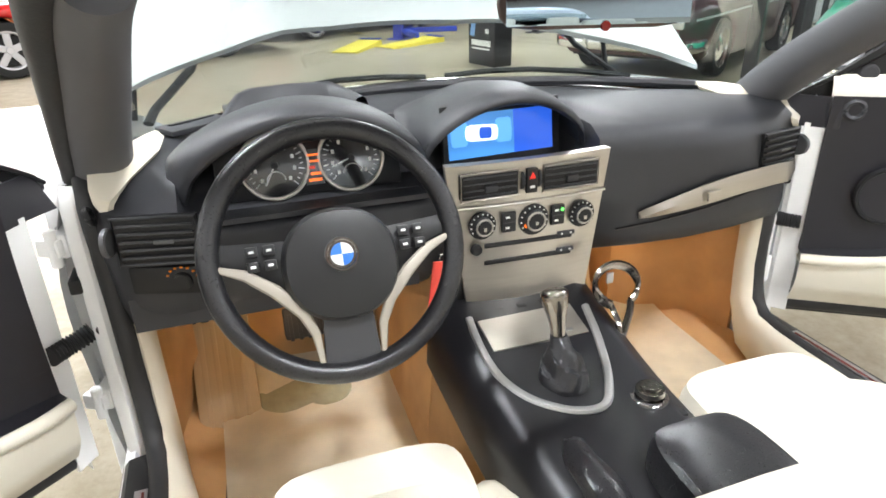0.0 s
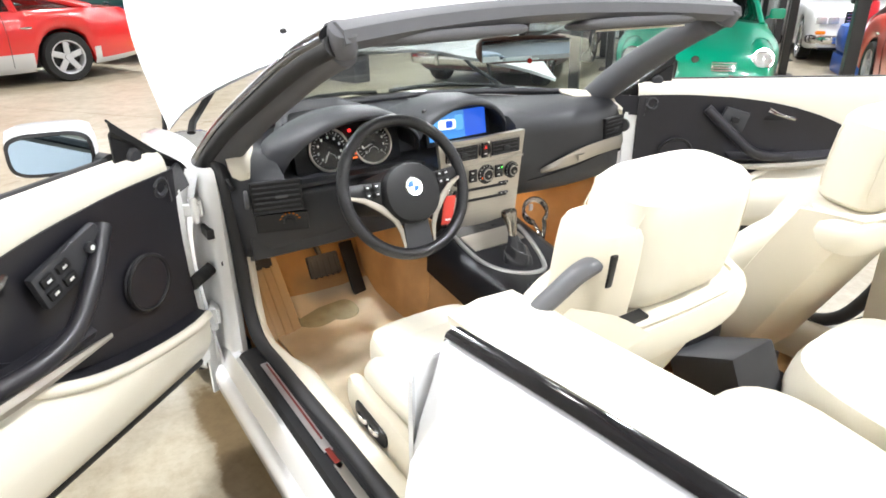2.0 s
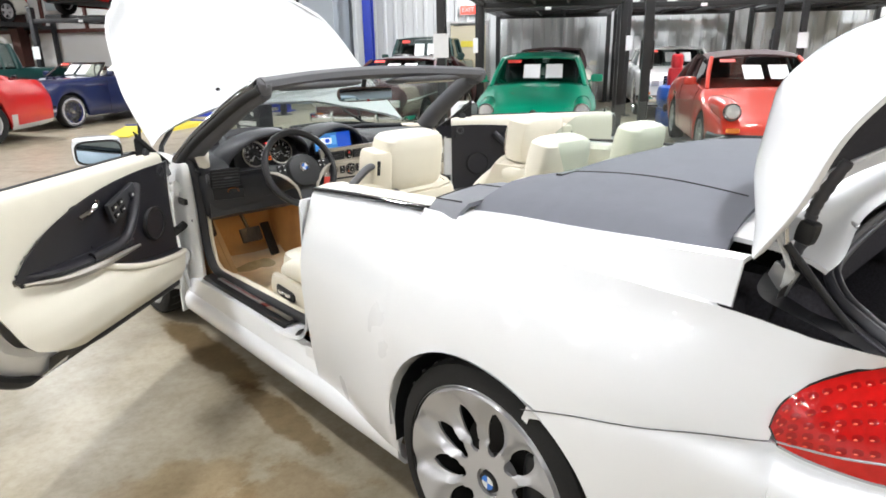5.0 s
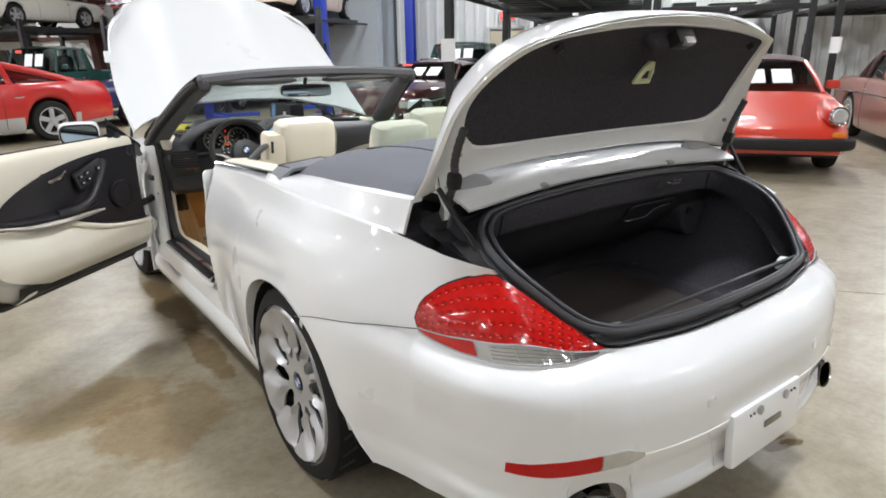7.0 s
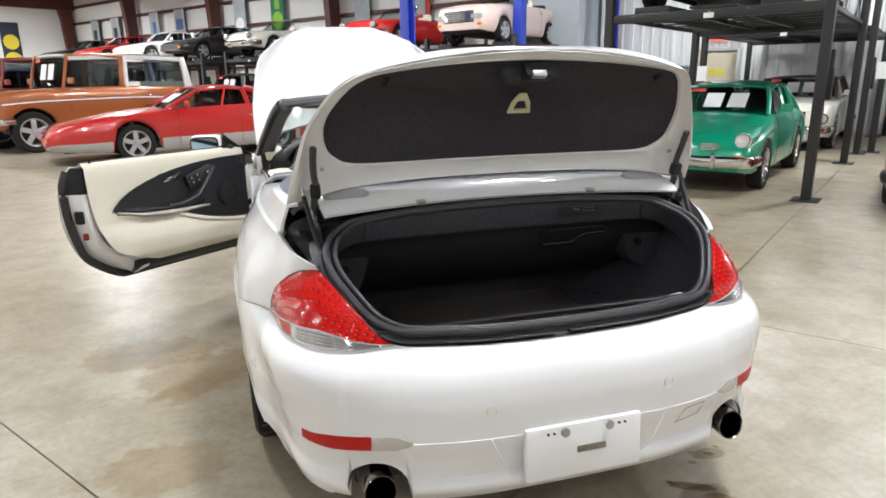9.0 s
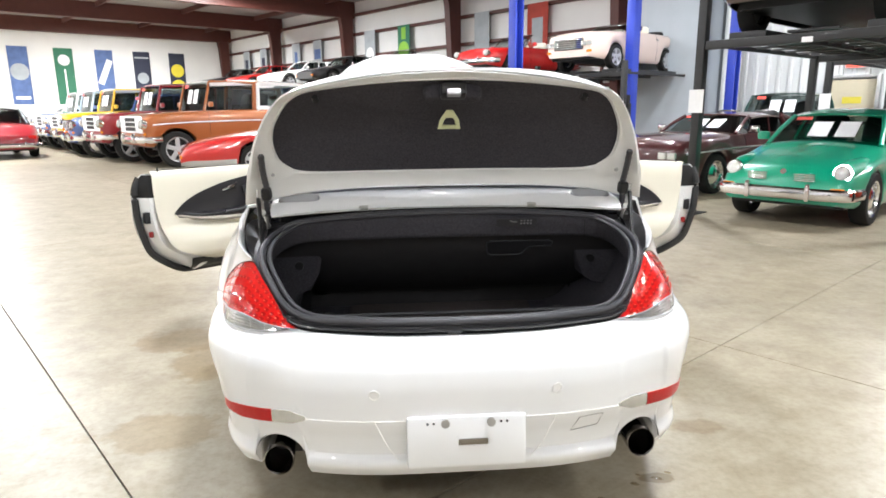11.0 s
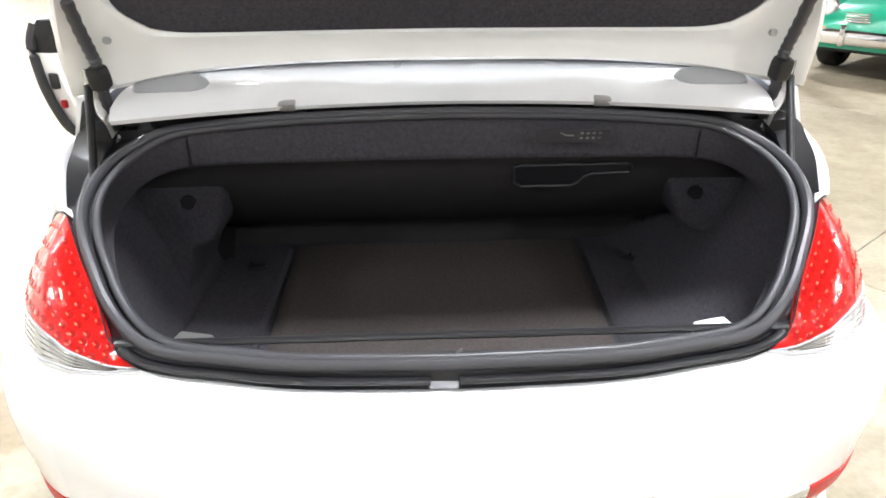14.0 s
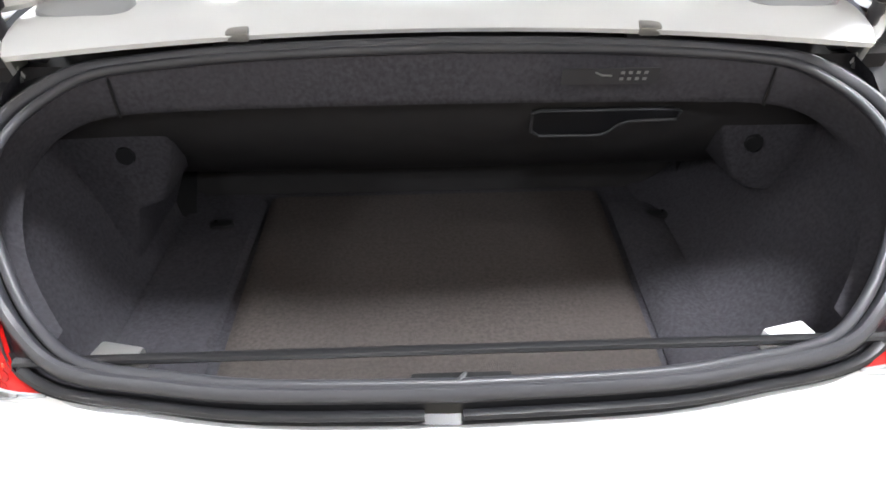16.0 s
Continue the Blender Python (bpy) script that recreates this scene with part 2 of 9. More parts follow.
WALL_PANEL = mat("white_insulation_facing", (0.74, 0.73, 0.71), rough=0.55, vary=0.08, scale=1.2, bump=0.3, bump_scale=5)
CORRUGATED = mat("light_grey_wall_sheet", (0.62, 0.63, 0.63), rough=0.45, vary=0.08, scale=1.5, metal=0.1)
BLOCK_GREY = mat("blue_grey_partition", (0.42, 0.46, 0.50), rough=0.5, vary=0.10, scale=2)
# white insulation coloured dark grey for the shade above the down-facing lamps
CEILING_M = mat("shaded_ceiling_insulation", (0.22, 0.20, 0.19), rough=0.6, vary=0.08, scale=1.5, bump=0.3, bump_scale=4)
DOOR_BEIGE = mat("beige_steel_door", (0.52, 0.46, 0.33), rough=0.5, vary=0.06)
EXIT_RED = mat("exit_sign_face", (0.95, 0.10, 0.07), rough=0.4, emit=0.8)


def paint(name, rgb, vary=0.04, coat=1.0, metal=0.0):
    return mat(name, rgb, rough=0.3, vary=vary, scale=2.5, coat=coat, metal=metal, bump_scale=150)


# ---------------------------------------------------------------- building helpers
def part(name, bm, material, parent=None, label="", m=None, smooth=True, angle=38):
    """Links a bmesh as one mesh object under a thing or a part, in the parent's own space."""
    me = bpy.data.meshes.new(name)
    bmesh.ops.recalc_face_normals(bm, faces=bm.faces)
    bm.to_mesh(me)
    bm.free()
    if smooth:
        me.polygons.foreach_set("use_smooth", [True] * len(me.polygons))
        me.set_sharp_from_angle(angle=radians(angle))
    for x in material if isinstance(material, (list, tuple)) else [material]:
        me.materials.append(x)
    ob = new(name, me)
    if parent is not None:
        ob.parent = parent
    if m is not None:
        ob.matrix_local = m
    if label:
        ob["label"] = label
    return ob


def thing(name, m=None):
    ob = new(name)
    ob.empty_display_size = 0.2
    if m is not None:
        ob.matrix_basis = m
    return ob


def box(size, at=(0, 0, 0), rot=(0, 0, 0), bevel=0.0, seg=2, bm=None):
    """A block of that size about its centre, with bevelled edges."""
    bm = bm or bmesh.new()
    r = bmesh.ops.create_cube(bm, size=1.0)
    bmesh.ops.transform(bm, matrix=Matrix.Diagonal((*size, 1)), verts=r["verts"])
    if bevel:
        edges = {e for v in r["verts"] for e in v.link_edges}
        g = bmesh.ops.bevel(bm, geom=list(edges), offset=min(bevel, min(size) * 0.45), segments=seg, profile=0.6, affect="EDGES")
        vs = {v for f in g["faces"] for v in f.verts} | {v for v in r["verts"] if v.is_valid}
        vs = {v for v in bm.verts if v in vs or any(f in g["faces"] for f in v.link_faces)}
    else:
        vs = r["verts"]
    bmesh.ops.transform(bm, matrix=pose(*at, *rot), verts=list(vs))
    return bm


def cyl(r0, r1, h, at=(0, 0, 0), rot=(0, 0, 0), n=24, bm=None, cap=True, bevel=0.0):
    """A (tapered) round of height h along its own z, centred."""
    bm = bm or bmesh.new()
    r = bmesh.ops.create_cone(bm, cap_ends=cap, segments=n, radius1=r0, radius2=r1, depth=h)
    vs = r["verts"]
    if bevel:
        rims = [e for v in vs for e in v.link_edges if abs(e.verts[0].co.z - e.verts[1].co.z) < 1e-6]
        g = bmesh.ops.bevel(bm, geom=list(set(rims)), offset=bevel, segments=2, affect="EDGES")
        vs = list({v for f in g["faces"] for v in f.verts} | {v for v in vs if v.is_valid})
    bmesh.ops.transform(bm, matrix=pose(*at, *rot), verts=list(vs))
    return bm


def grid(rows, bm=None, closed=False, wrap=False):
    """A skin over rows of points. closed: each row is a ring. wrap: the last row meets the first."""
    bm = bm or bmesh.new()
    vs = [[bm.verts.new(p) for p in row] for row in rows]
    n, k = len(vs), len(vs[0])
    for i in range(n if wrap else n - 1):
        for j in range(k if closed else k - 1):
            q = [vs[i][j], vs[i][(j + 1) % k], vs[(i + 1) % n][(j + 1) % k], vs[(i + 1) % n][j]]
            q = list(dict.fromkeys(q))
            if len(q) > 2:
                bm.faces.new(q)
    return bm


def caps(bm, rows):
    """Closes the two end rings of a closed grid made of those rows."""
    k = len(rows[0])
    bm.verts.ensure_lookup_table()
    bm.faces.new([bm.verts[j] for j in range(k)])
    bm.faces.new([bm.verts[len(bm.verts) - k + j] for j in range(k)])
    return bm


def thick(bm, d):
    """Gives a skin a thickness of d metres."""
    bmesh.ops.recalc_face_normals(bm, faces=bm.faces)
    bmesh.ops.solidify(bm, geom=list(bm.faces), thickness=d)
    return bm


def catmull(pts, n, closed=False):
    """n points per span of a smooth curve through pts."""
    pts = [Vector(p) for p in pts]
    k = len(pts)
    out = []
    for i in range(k if closed else k - 1):
        p = [pts[(i + a) % k] if closed else pts[min(max(i + a, 0), k - 1)] for a in (-1, 0, 1, 2)]
        for s in range(n):
            t = s / n
            out.append(0.5 * (2 * p[1] + (p[2] - p[0]) * t + (2 * p[0] - 5 * p[1] + 4 * p[2] - p[3]) * t * t + (3 * p[1] - p[0] - 3 * p[2] + p[3]) * t ** 3))
    if not closed:
        out.append(pts[-1])
    return out


def tube(pts, r, n=8, closed=False, bm=None, flat=1.0):
    """A rod of radius r (or a radius per point) along pts; flat squeezes it across."""
    bm = bm or bmesh.new()
    pts = [Vector(p) for p in pts]
    k = len(pts)
    rows = []
    up = Vector((0, 0, 1))
    for i, p in enumerate(pts):
        a = pts[(i - 1) % k] if closed or i else p
        b = pts[(i + 1) % k] if closed or i < k - 1 else p
        t = (b - a).normalized()
        side = t.cross(up)
        side = side.normalized() if side.length > 1e-3 else t.cross(Vector((0, 1, 0))).normalized()
        nrm = side.cross(t)
        rr = r[i] if isinstance(r, (list, tuple)) else r
        rows.append([p + rr * (math.cos(2 * math.pi * j / n) * side + flat * math.sin(2 * math.pi * j / n) * nrm) for j in range(n)])
    start = len(bm.verts)
    grid(rows, bm, closed=True, wrap=closed)
    if not closed:
        bm.verts.ensure_lookup_table()
        bm.faces.new([bm.verts[start + j] for j in range(n)])
        bm.faces.new([bm.verts[start + (k - 1) * n + j] for j in range(n)])
    return bm


def lerp(a, b, t):
    return a + (b - a) * t


def table(pairs, x):
    """Smooth value at x from (x, value) pairs, with no overshoot between them."""
    if x <= pairs[0][0]:
        return pairs[0][1]
    n = len(pairs)
    for k in range(n - 1):
        (a, va), (b, vb) = pairs[k], pairs[k + 1]
        if x <= b:
            h = b - a
            d = (vb - va) / h
            d0 = (va - pairs[k - 1][1]) / (a - pairs[k - 1][0]) if k else d
            d1 = (pairs[k + 2][1] - vb) / (pairs[k + 2][0] - b) if k < n - 2 else d
            m0 = 2 * d0 * d / (d0 + d) if d0 * d > 0 else 0.0
            m1 = 2 * d1 * d / (d1 + d) if d1 * d > 0 else 0.0
            t = (x - a) / h
            return va * (1 + 2 * t) * (1 - t) ** 2 + m0 * h * t * (1 - t) ** 2 + vb * t * t * (3 - 2 * t) + m1 * h * t * t * (t - 1)
    return pairs[-1][1]


def squircle(a, b, n=24, p=3.0):
    """Points of a rounded rectangle of half sizes a, b."""
    out = []
    for i in range(n):
        t = 2 * math.pi * i / n
        c, s = math.cos(t), math.sin(t)
        out.append((a * math.copysign(abs(c) ** (2 / p), c), b * math.copysign(abs(s) ** (2 / p), s)))
    return out


def cushion(size, m=None, p=2.6, n=28, crown=0.35, rings=7):
    """A padded slab: rounded outline in x, y and a domed top and bottom in z."""
    a, b, h = size[0] / 2, size[1] / 2, size[2] / 2
    rows = []
    for i in range(rings):
        t = -math.pi / 2 + math.pi * i / (rings - 1)
        k = 1 - crown * (1 - max(0.0, math.cos(t)) ** 0.5)
        rows.append([Vector((x * k, y * k, h * math.sin(t))) for x, y in squircle(a, b, n, p)])
    bm = grid(rows, closed=True)
    caps(bm, rows)
    if m is not None:
        bmesh.ops.transform(bm, matrix=m, verts=bm.verts)
    return bm

# ---------------------------------------------------------------- the hall
U0, U1, V0, V1, ROOF = -15.0, 17.2, -16.5, 41.0, 6.5


def hall_m(u, v, z=0.0, turn=0.0):
    """A pose in the hall whose own y runs towards the rack wall."""
    p = hall(u, v, z)
    return pose(p.x, p.y, p.z, 0, 0, HALL_TURN - 90 + turn)


def hall_box(u0, u1, v0, v1, z0, z1, bevel=0.0):
    bm = bmesh.new()
    box((abs(v1 - v0), abs(u1 - u0), z1 - z0), bevel=bevel, bm=bm)
    p = hall((u0 + u1) / 2, (v0 + v1) / 2, (z0 + z1) / 2)
    bmesh.ops.transform(bm, matrix=pose(p.x, p.y, p.z, 0, 0, HALL_TURN - 90), verts=bm.verts)
    return bm


floor = part("floor", hall_box(U0 - 0.4, U1 + 0.4, V0 - 0.4, V1 + 0.4, -0.25, -0.012), BLACK_PLASTIC)
tagged(floor, "sealed concrete hall floor with sawn joints and stains", "floor", kind="structure")
u_cuts = [U0] + [x for x in (2.45 + 3.18 * i for i in range(-6, 8)) if U0 + 1 < x < U1 - 0.5] + [U1]
v_cuts = [V0] + [x for x in (0.31 + 6.4 * i for i in range(-4, 8)) if V0 + 1 < x < V1 - 0.5] + [V1]
for a, b in zip(u_cuts, u_cuts[1:]):
    for c, d in zip(v_cuts, v_cuts[1:]):
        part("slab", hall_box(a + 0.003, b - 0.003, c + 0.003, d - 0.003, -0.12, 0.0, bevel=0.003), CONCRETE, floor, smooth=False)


def wall(name, u0, u1, v0, v1, z0, z1, material, label):
    ob = part(name, hall_box(u0, u1, v0, v1, z0, z1), material, smooth=False)
    return tagged(ob, label, "wall", kind="structure")


wall_rack = wall("wall_east", U1, U1 + 0.25, 9.4, V1, 0, ROOF, WALL_PANEL, "white insulated hall wall with dark girts and steel columns")
GIRTS = [1.0, 2.15, 3.3, 3.95, 5.0, 5.9]
for z in GIRTS:
    part("girt", hall_box(U1 - 0.18, U1 - 0.002, 9.4, V1, z - 0.06, z + 0.06, 0.01), OXIDE_STEEL, wall_rack, smooth=False)
for v in (10.7, 18.4, 26.1, 33.5, 40.7):
    rows = []
    for z, w in ((0, 0.30), (ROOF - 1.2, 0.62), (ROOF, 0.85)):
        rows.append([hall(U1 - 0.18 - w, v - 0.15, z), hall(U1 - 0.18, v - 0.15, z), hall(U1 - 0.18, v + 0.15, z), hall(U1 - 0.18 - w, v + 0.15, z)])
    bm = grid(rows, closed=True)
    caps(bm, rows)
    part("column", bm, OXIDE_STEEL, wall_rack, "red oxide tapered steel column", smooth=False)
# lighter bays between the girts
for i in range(20):
    v = 10.0 + 1.55 * i
    part("post", hall_box(U1 - 0.10, U1 - 0.003, v - 0.04, v + 0.04, 2.21, 3.24), OXIDE_STEEL, wall_rack, smooth=False)

wall_far = wall("wall_north", U0, U1 + 0.25, V1, V1 + 0.25, 0, ROOF, WALL_PANEL, "plain white end wall hung with banners")
wall_back = wall("wall_west", U0 - 0.25, U0, V0, V1 + 0.25, 0, ROOF, WALL_PANEL, "plain white hall wall")
wall_near = wall("wall_south", U0 - 0.25, U1 + 0.25, V0 - 0.25, V0, 0, ROOF, WALL_PANEL, "plain white hall wall")
part_wall = wall("wall_partition", 15.9, U1 + 0.25, 7.6, 9.4, 0, ROOF, BLOCK_GREY, "blue-grey partition block beside the ribbed wall")

# ribbed sheet wall
prof = []
v = V0
while v < 7.6:
    for dv, du in ((0, 0), (0.17, 0), (0.20, -0.035), (0.27, -0.035), (0.30, 0)):
        if v + dv <= 7.6:
            prof.append((v + dv, du))
    v += 0.3
rows = [[hall(U1 + du, vv, z) for vv, du in prof] for z in (0, ROOF)]
bm = grid(rows)
grid([[hall(U1 + 0.25, vv, z) for vv, du in prof] for z in (0, ROOF)], bm)
ribbed = tagged(part("wall_ribbed", bm, CORRUGATED, smooth=False), "light grey ribbed metal sheet wall", "wall", kind="structure")

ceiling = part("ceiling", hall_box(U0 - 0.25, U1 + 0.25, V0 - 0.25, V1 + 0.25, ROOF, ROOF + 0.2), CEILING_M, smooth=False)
tagged(ceiling, "white insulated ceiling with shade painted in, between steel frames", "ceiling", kind="structure")
for v in (-12.4, -4.7, 3.0, 10.7, 18.4, 26.1, 33.5, 40.6):
    ob = part("roof_beam", hall_box(U0, U1 - 0.05, v - 0.14, v + 0.14, ROOF - 0.75, ROOF - 0.002), OXIDE_STEEL, smooth=False)
    tagged(ob, "deep red oxide steel roof beam", "beam", kind="structure")
for i in range(8):
    u = U0 + 2.5 + 4.0 * i
    ob = part("purlin", hall_box(u - 0.05, u + 0.05, V0, V1, ROOF - 0.22, ROOF - 0.004), OXIDE_STEEL, smooth=False)
    tagged(ob, "thin steel roof purlin", "beam", kind="structure")

# exit door and sign
door = thing("exit_door", hall_m(U1 - 0.04, 4.1))
tagged(door, "closed beige steel exit door with a yellow notice", "door")
part("door_leaf", box((1.0, 0.05, 2.05), (0, -0.02, 1.025), bevel=0.008), DOOR_BEIGE, door)
for x in (-0.55, 0.55):
    part("jamb", box((0.09, 0.10, 2.16), (x, -0.03, 1.08), bevel=0.006), GREY_METAL, door)
part("head", box((1.01, 0.10, 0.08), (0, -0.03, 2.12), bevel=0.006), GREY_METAL, door)
part("notice", box((0.42, 0.006, 0.16), (0, -0.050, 1.55)), LIFT_YELLOW, door, "yellow notice")
part("door_handle", box((0.14, 0.05, 0.03), (0.38, -0.07, 1.02), bevel=0.01), GREY_METAL, door)
sign = thing("exit_sign", hall_m(U1 - 0.06, 4.1, 2.45))
tagged(sign, "lit red exit sign on the ribbed wall", "sign")
part("housing", box((0.46, 0.06, 0.26), (0, 0, 0), bevel=0.01), PAPER, sign)
part("face", box((0.42, 0.008, 0.22), (0, -0.035, 0), bevel=0.003), EXIT_RED, sign, "red lit face")
txt = bpy.data.curves.new("exit_text", "FONT")
txt.body, txt.size, txt.align_x, txt.align_y, txt.extrude = "EXIT", 0.17, "CENTER", "CENTER", 0.002
txt.materials.append(PAPER)
tx = new("lettering", txt)
tx.parent = sign
tx.matrix_local = pose(0, -0.042, 0, 90, 0, 0)

# banners
def banner(m, w, h, base, shapes, label):
    b = thing("banner", m)
    tagged(b, label, "banner", group="wall banners")
    part("cloth", box((w, 0.02, h), (0, 0, 0), bevel=0.004), base, b)
    for shape, x, z, sx, sz, mt in shapes:
        bm = cyl(sx, sx, 0.012, (x, -0.014, z), (90, 0, 0), 28) if shape == "disc" else box((sx, 0.012, sz), (x, -0.014, z), (0, 24 if shape == "slant" else 0, 0), bevel=0.003)
        part("print", bm, mt, b)
    return b


B_GREEN = mat("green_banner_cloth", (0.04, 0.17, 0.10), rough=0.8, scale=3)
B_BLUE = mat("blue_banner_cloth", (0.10, 0.16, 0.34), rough=0.8, vary=0.5, scale=3)
B_NIGHT = mat("dark_banner_cloth", (0.03, 0.035, 0.06), rough=0.8, scale=3)
B_YELLOW = mat("yellow_banner_print", (0.75, 0.62, 0.05), rough=0.8, scale=3)
B_GREY = mat("grey_banner_cloth", (0.40, 0.43, 0.45), rough=0.8, vary=0.4, scale=2)
B_LIME = mat("lime_banner_print", (0.25, 0.50, 0.06), rough=0.8, scale=3)
B_RED = mat("red_banner_cloth", (0.42, 0.06, 0.04), rough=0.8, vary=0.4, scale=3)
far_b = [(13.7, B_NIGHT, [("disc", 0, 0.5, 0.40, 0, B_YELLOW), ("disc", 0.0, -0.5, 0.46, 0, B_YELLOW), ("bar", 0, -1.2, 0.7, 0.5, B_YELLOW)], "black banner with yellow round prints"),
         (11.6, B_NIGHT, [("disc", 0, 0.0, 0.33, 0, B_GREY), ("bar", 0, 1.2, 0.8, 0.1, B_GREY)], "dark banner with a grey round print"),
         (9.5, B_BLUE, [("slant", 0.0, 0.3, 0.34, 1.5, PAPER)], "blue banner with a white slanted print"),
         (7.4, B_GREEN, [("disc", 0, 0.9, 0.3, 0, PAPER), ("bar", 0, -0.5, 0.08, 1.8, PAPER)], "green banner with a white round mark"),
         (5.2, B_BLUE, [("bar", 0, -1.2, 0.7, 0.16, PAPER), ("disc", 0, 0.2, 0.45, 0, B_GREY)], "blue banner with grey print")]
for u, base, shapes, lab in far_b:
    p = hall(u, V1 - 0.03, 3.4)
    banner(pose(p.x, p.y, p.z, 0, 0, HALL_TURN), 0.96, 3.1, base, shapes, lab)
side_b = [(9.9, 1.3, 2.6, PAPER, [("disc", 0.0, 0.35, 0.38, 0, B_RED), ("slant", -0.3, 0.75, 0.5, 0.9, B_BLUE), ("bar", 0, -1.05, 1.2, 0.3, B_RED)], "white banner with a red ring and blue flag print"),
          (14.2, 0.95, 2.3, B_RED, [("bar", 0, 0.2, 0.5, 0.9, B_GREY)], "red cloth banner with a grey print"),
          (17.0, 0.8, 2.3, B_GREY, [("bar", 0, -0.3, 0.6, 0.12, PAPER)], "grey photographic banner on the wall"),
          (21.9, 0.85, 2.3, B_GREEN, [("disc", 0, 0.1, 0.36, 0, B_LIME), ("bar", 0, 0.8, 0.3, 0.5, B_LIME)], "green banner with lime print"),
          (24.5, 0.85, 2.3, B_GREY, [("disc", 0, 0.1, 0.3, 0, PAPER)], "grey banner with a pale print"),
          (29.3, 0.85, 2.2, B_GREY, [("bar", 0, 0.4, 0.6, 0.5, B_BLUE)], "grey banner with blue print"),
          (31.6, 0.85, 2.2, B_GREY, [("bar", 0, 0.2, 0.3, 0.9, B_BLUE)], "grey banner with blue print"),
          (35.6, 0.85, 2.2, B_GREY, [("bar", 0, 0, 0.4, 1.2, B_NIGHT)], "grey banner with black print"),
          (37.9, 0.85, 2.2, B_GREY, [("bar", 0, 0, 0.4, 1.2, B_NIGHT)], "grey banner with black print")]
for v, w, h, base, shapes, lab in side_b:
    banner(hall_m(U1 - 0.24, v, 3.9), w, h, base, shapes, lab)

# high-bay lamps
LAMP_GLOW = mat("lamp_diffuser", (1.0, 0.98, 0.94), rough=0.5, vary=0.01, emit=36.0)
lamp_first = None
for i, u in enumerate((-11.5, -6.5, -1.8, 2.9, 7.6, 12.6)):
    for j, v in enumerate((-12.5, -7.3, -1.9, 3.4, 8.7, 14.6, 21.0, 28.0, 35.5)):
        p = hall(u, v, LAMP_Z)
        m = pose(p.x, p.y, p.z)
        if lamp_first is None:
            lamp_first = thing("high_bay_lamp", m)
            tagged(lamp_first, "round white high-bay ceiling lamp", "ceiling lamp", group="hall lamps")
            part("reflector", cyl(0.24, 0.09, 0.20, (0, 0, 0.11), n=20, cap=False), GREY_METAL, lamp_first)
            part("diffuser", cyl(0.225, 0.225, 0.02, (0, 0, 0.02), n=20), LAMP_GLOW, lamp_first, "lit diffuser")
            part("rod", cyl(0.015, 0.015, 0.24, (0, 0, 0.30), n=8), GREY_METAL, lamp_first)
        else:
            copy_thing(lamp_first, m)
for i, u in enumerate((-9.0, 0.55, 10.1)):
    for j, v in enumerate((-9.9, -1.0, 6.0, 13.0, 24.0, 34.5)):
        li = bpy.data.lights.new("hall_area_light", "AREA")
        li.shape, li.size, li.energy, li.color = "DISK", 0.75, LAMP_WATTS * (3.6 if v > 20 else 0.7 if u < -5 else 1.25 if u > 5 else 0.95), (0.93, 0.960, 1.0)
        p = hall(u, v, LAMP_Z - 0.02)
        ob = new("hall_area_light", li)
        ob.matrix_basis = pose(p.x, p.y, p.z)
# two added lights without fixtures, to brighten the ribbed wall
for v in (-6.0, 1.5):
    li = bpy.data.lights.new("hall_area_light", "AREA")
    li.shape, li.size, li.energy, li.color = "DISK", 0.75, LAMP_WATTS * 1.5, (0.93, 0.960, 1.0)
    p = hall(14.6, v, LAMP_Z - 0.02)
    ob = new("hall_area_light", li)
    ob.matrix_basis = pose(p.x, p.y, p.z)


# ---------------------------------------------------------------- lifts
def four_post_lift(m, w, l, h, deck, label, runway=True):
    t = thing("four_post_lift", m)
    tagged(t, label, "car lift", group="storage lifts")
    for x in (-w / 2, w / 2):
        for y in (0, l):
            bm = box((0.11, 0.13, h), (x, y, h / 2 + 0.012), bevel=0.008)
            box((0.30, 0.34, 0.012), (x, y, 0.006), bm=bm)
            part("post", bm, STEEL_DARK, t)
        part("runway", box((0.46, l - 0.2, 0.10), (math.copysign(w / 2 - 0.52, x), l / 2, deck + 0.02), bevel=0.01), STEEL_DARK, t) if runway else None
    for y in (0, l):
        part("cross_beam", box((w - 0.12, 0.10, 0.11), (0, y, deck - 0.075), bevel=0.01), STEEL_DARK, t)
    for x in (-w / 2 + 0.03, -0.30, 0.30, w / 2 - 0.03):
        part("deck_rail", box((0.05, l - 0.12, 0.06), (x, l / 2, deck - 0.05), bevel=0.006), STEEL_DARK, t)
    for i in range(7):
        part("deck_strut", box((w - 0.14, 0.035, 0.03), (0, l * (i + 0.75) / 7.5, deck - 0.035)), GREY_STEEL, t, "grey deck strut")
    for i in range(5):
        part("drip_tray", box((w - 2.02, l / 6, 0.03), (0, l * (i + 0.5) / 5, deck + 0.02), bevel=0.005), STEEL_DARK, t)
    part("decal", box((0.12, 0.006, 0.06), (0, -0.064, deck - 0.10)), PAPER, t, "small white label")
    bm = box((0.16, 0.14, 0.36), (w / 2 + 0.02, -0.14 + 0.30, 1.35), bevel=0.02)
    cyl(0.07, 0.07, 0.22, (w / 2 + 0.02, 0.16, 1.62), n=14, bm=bm)
    part("power_unit", bm, BLACK_PLASTIC, t)
    part("notice", box((0.20, 0.004, 0.30), (-w / 2, -0.07, 1.5)), PAPER, t, "white paper notice")
    return t


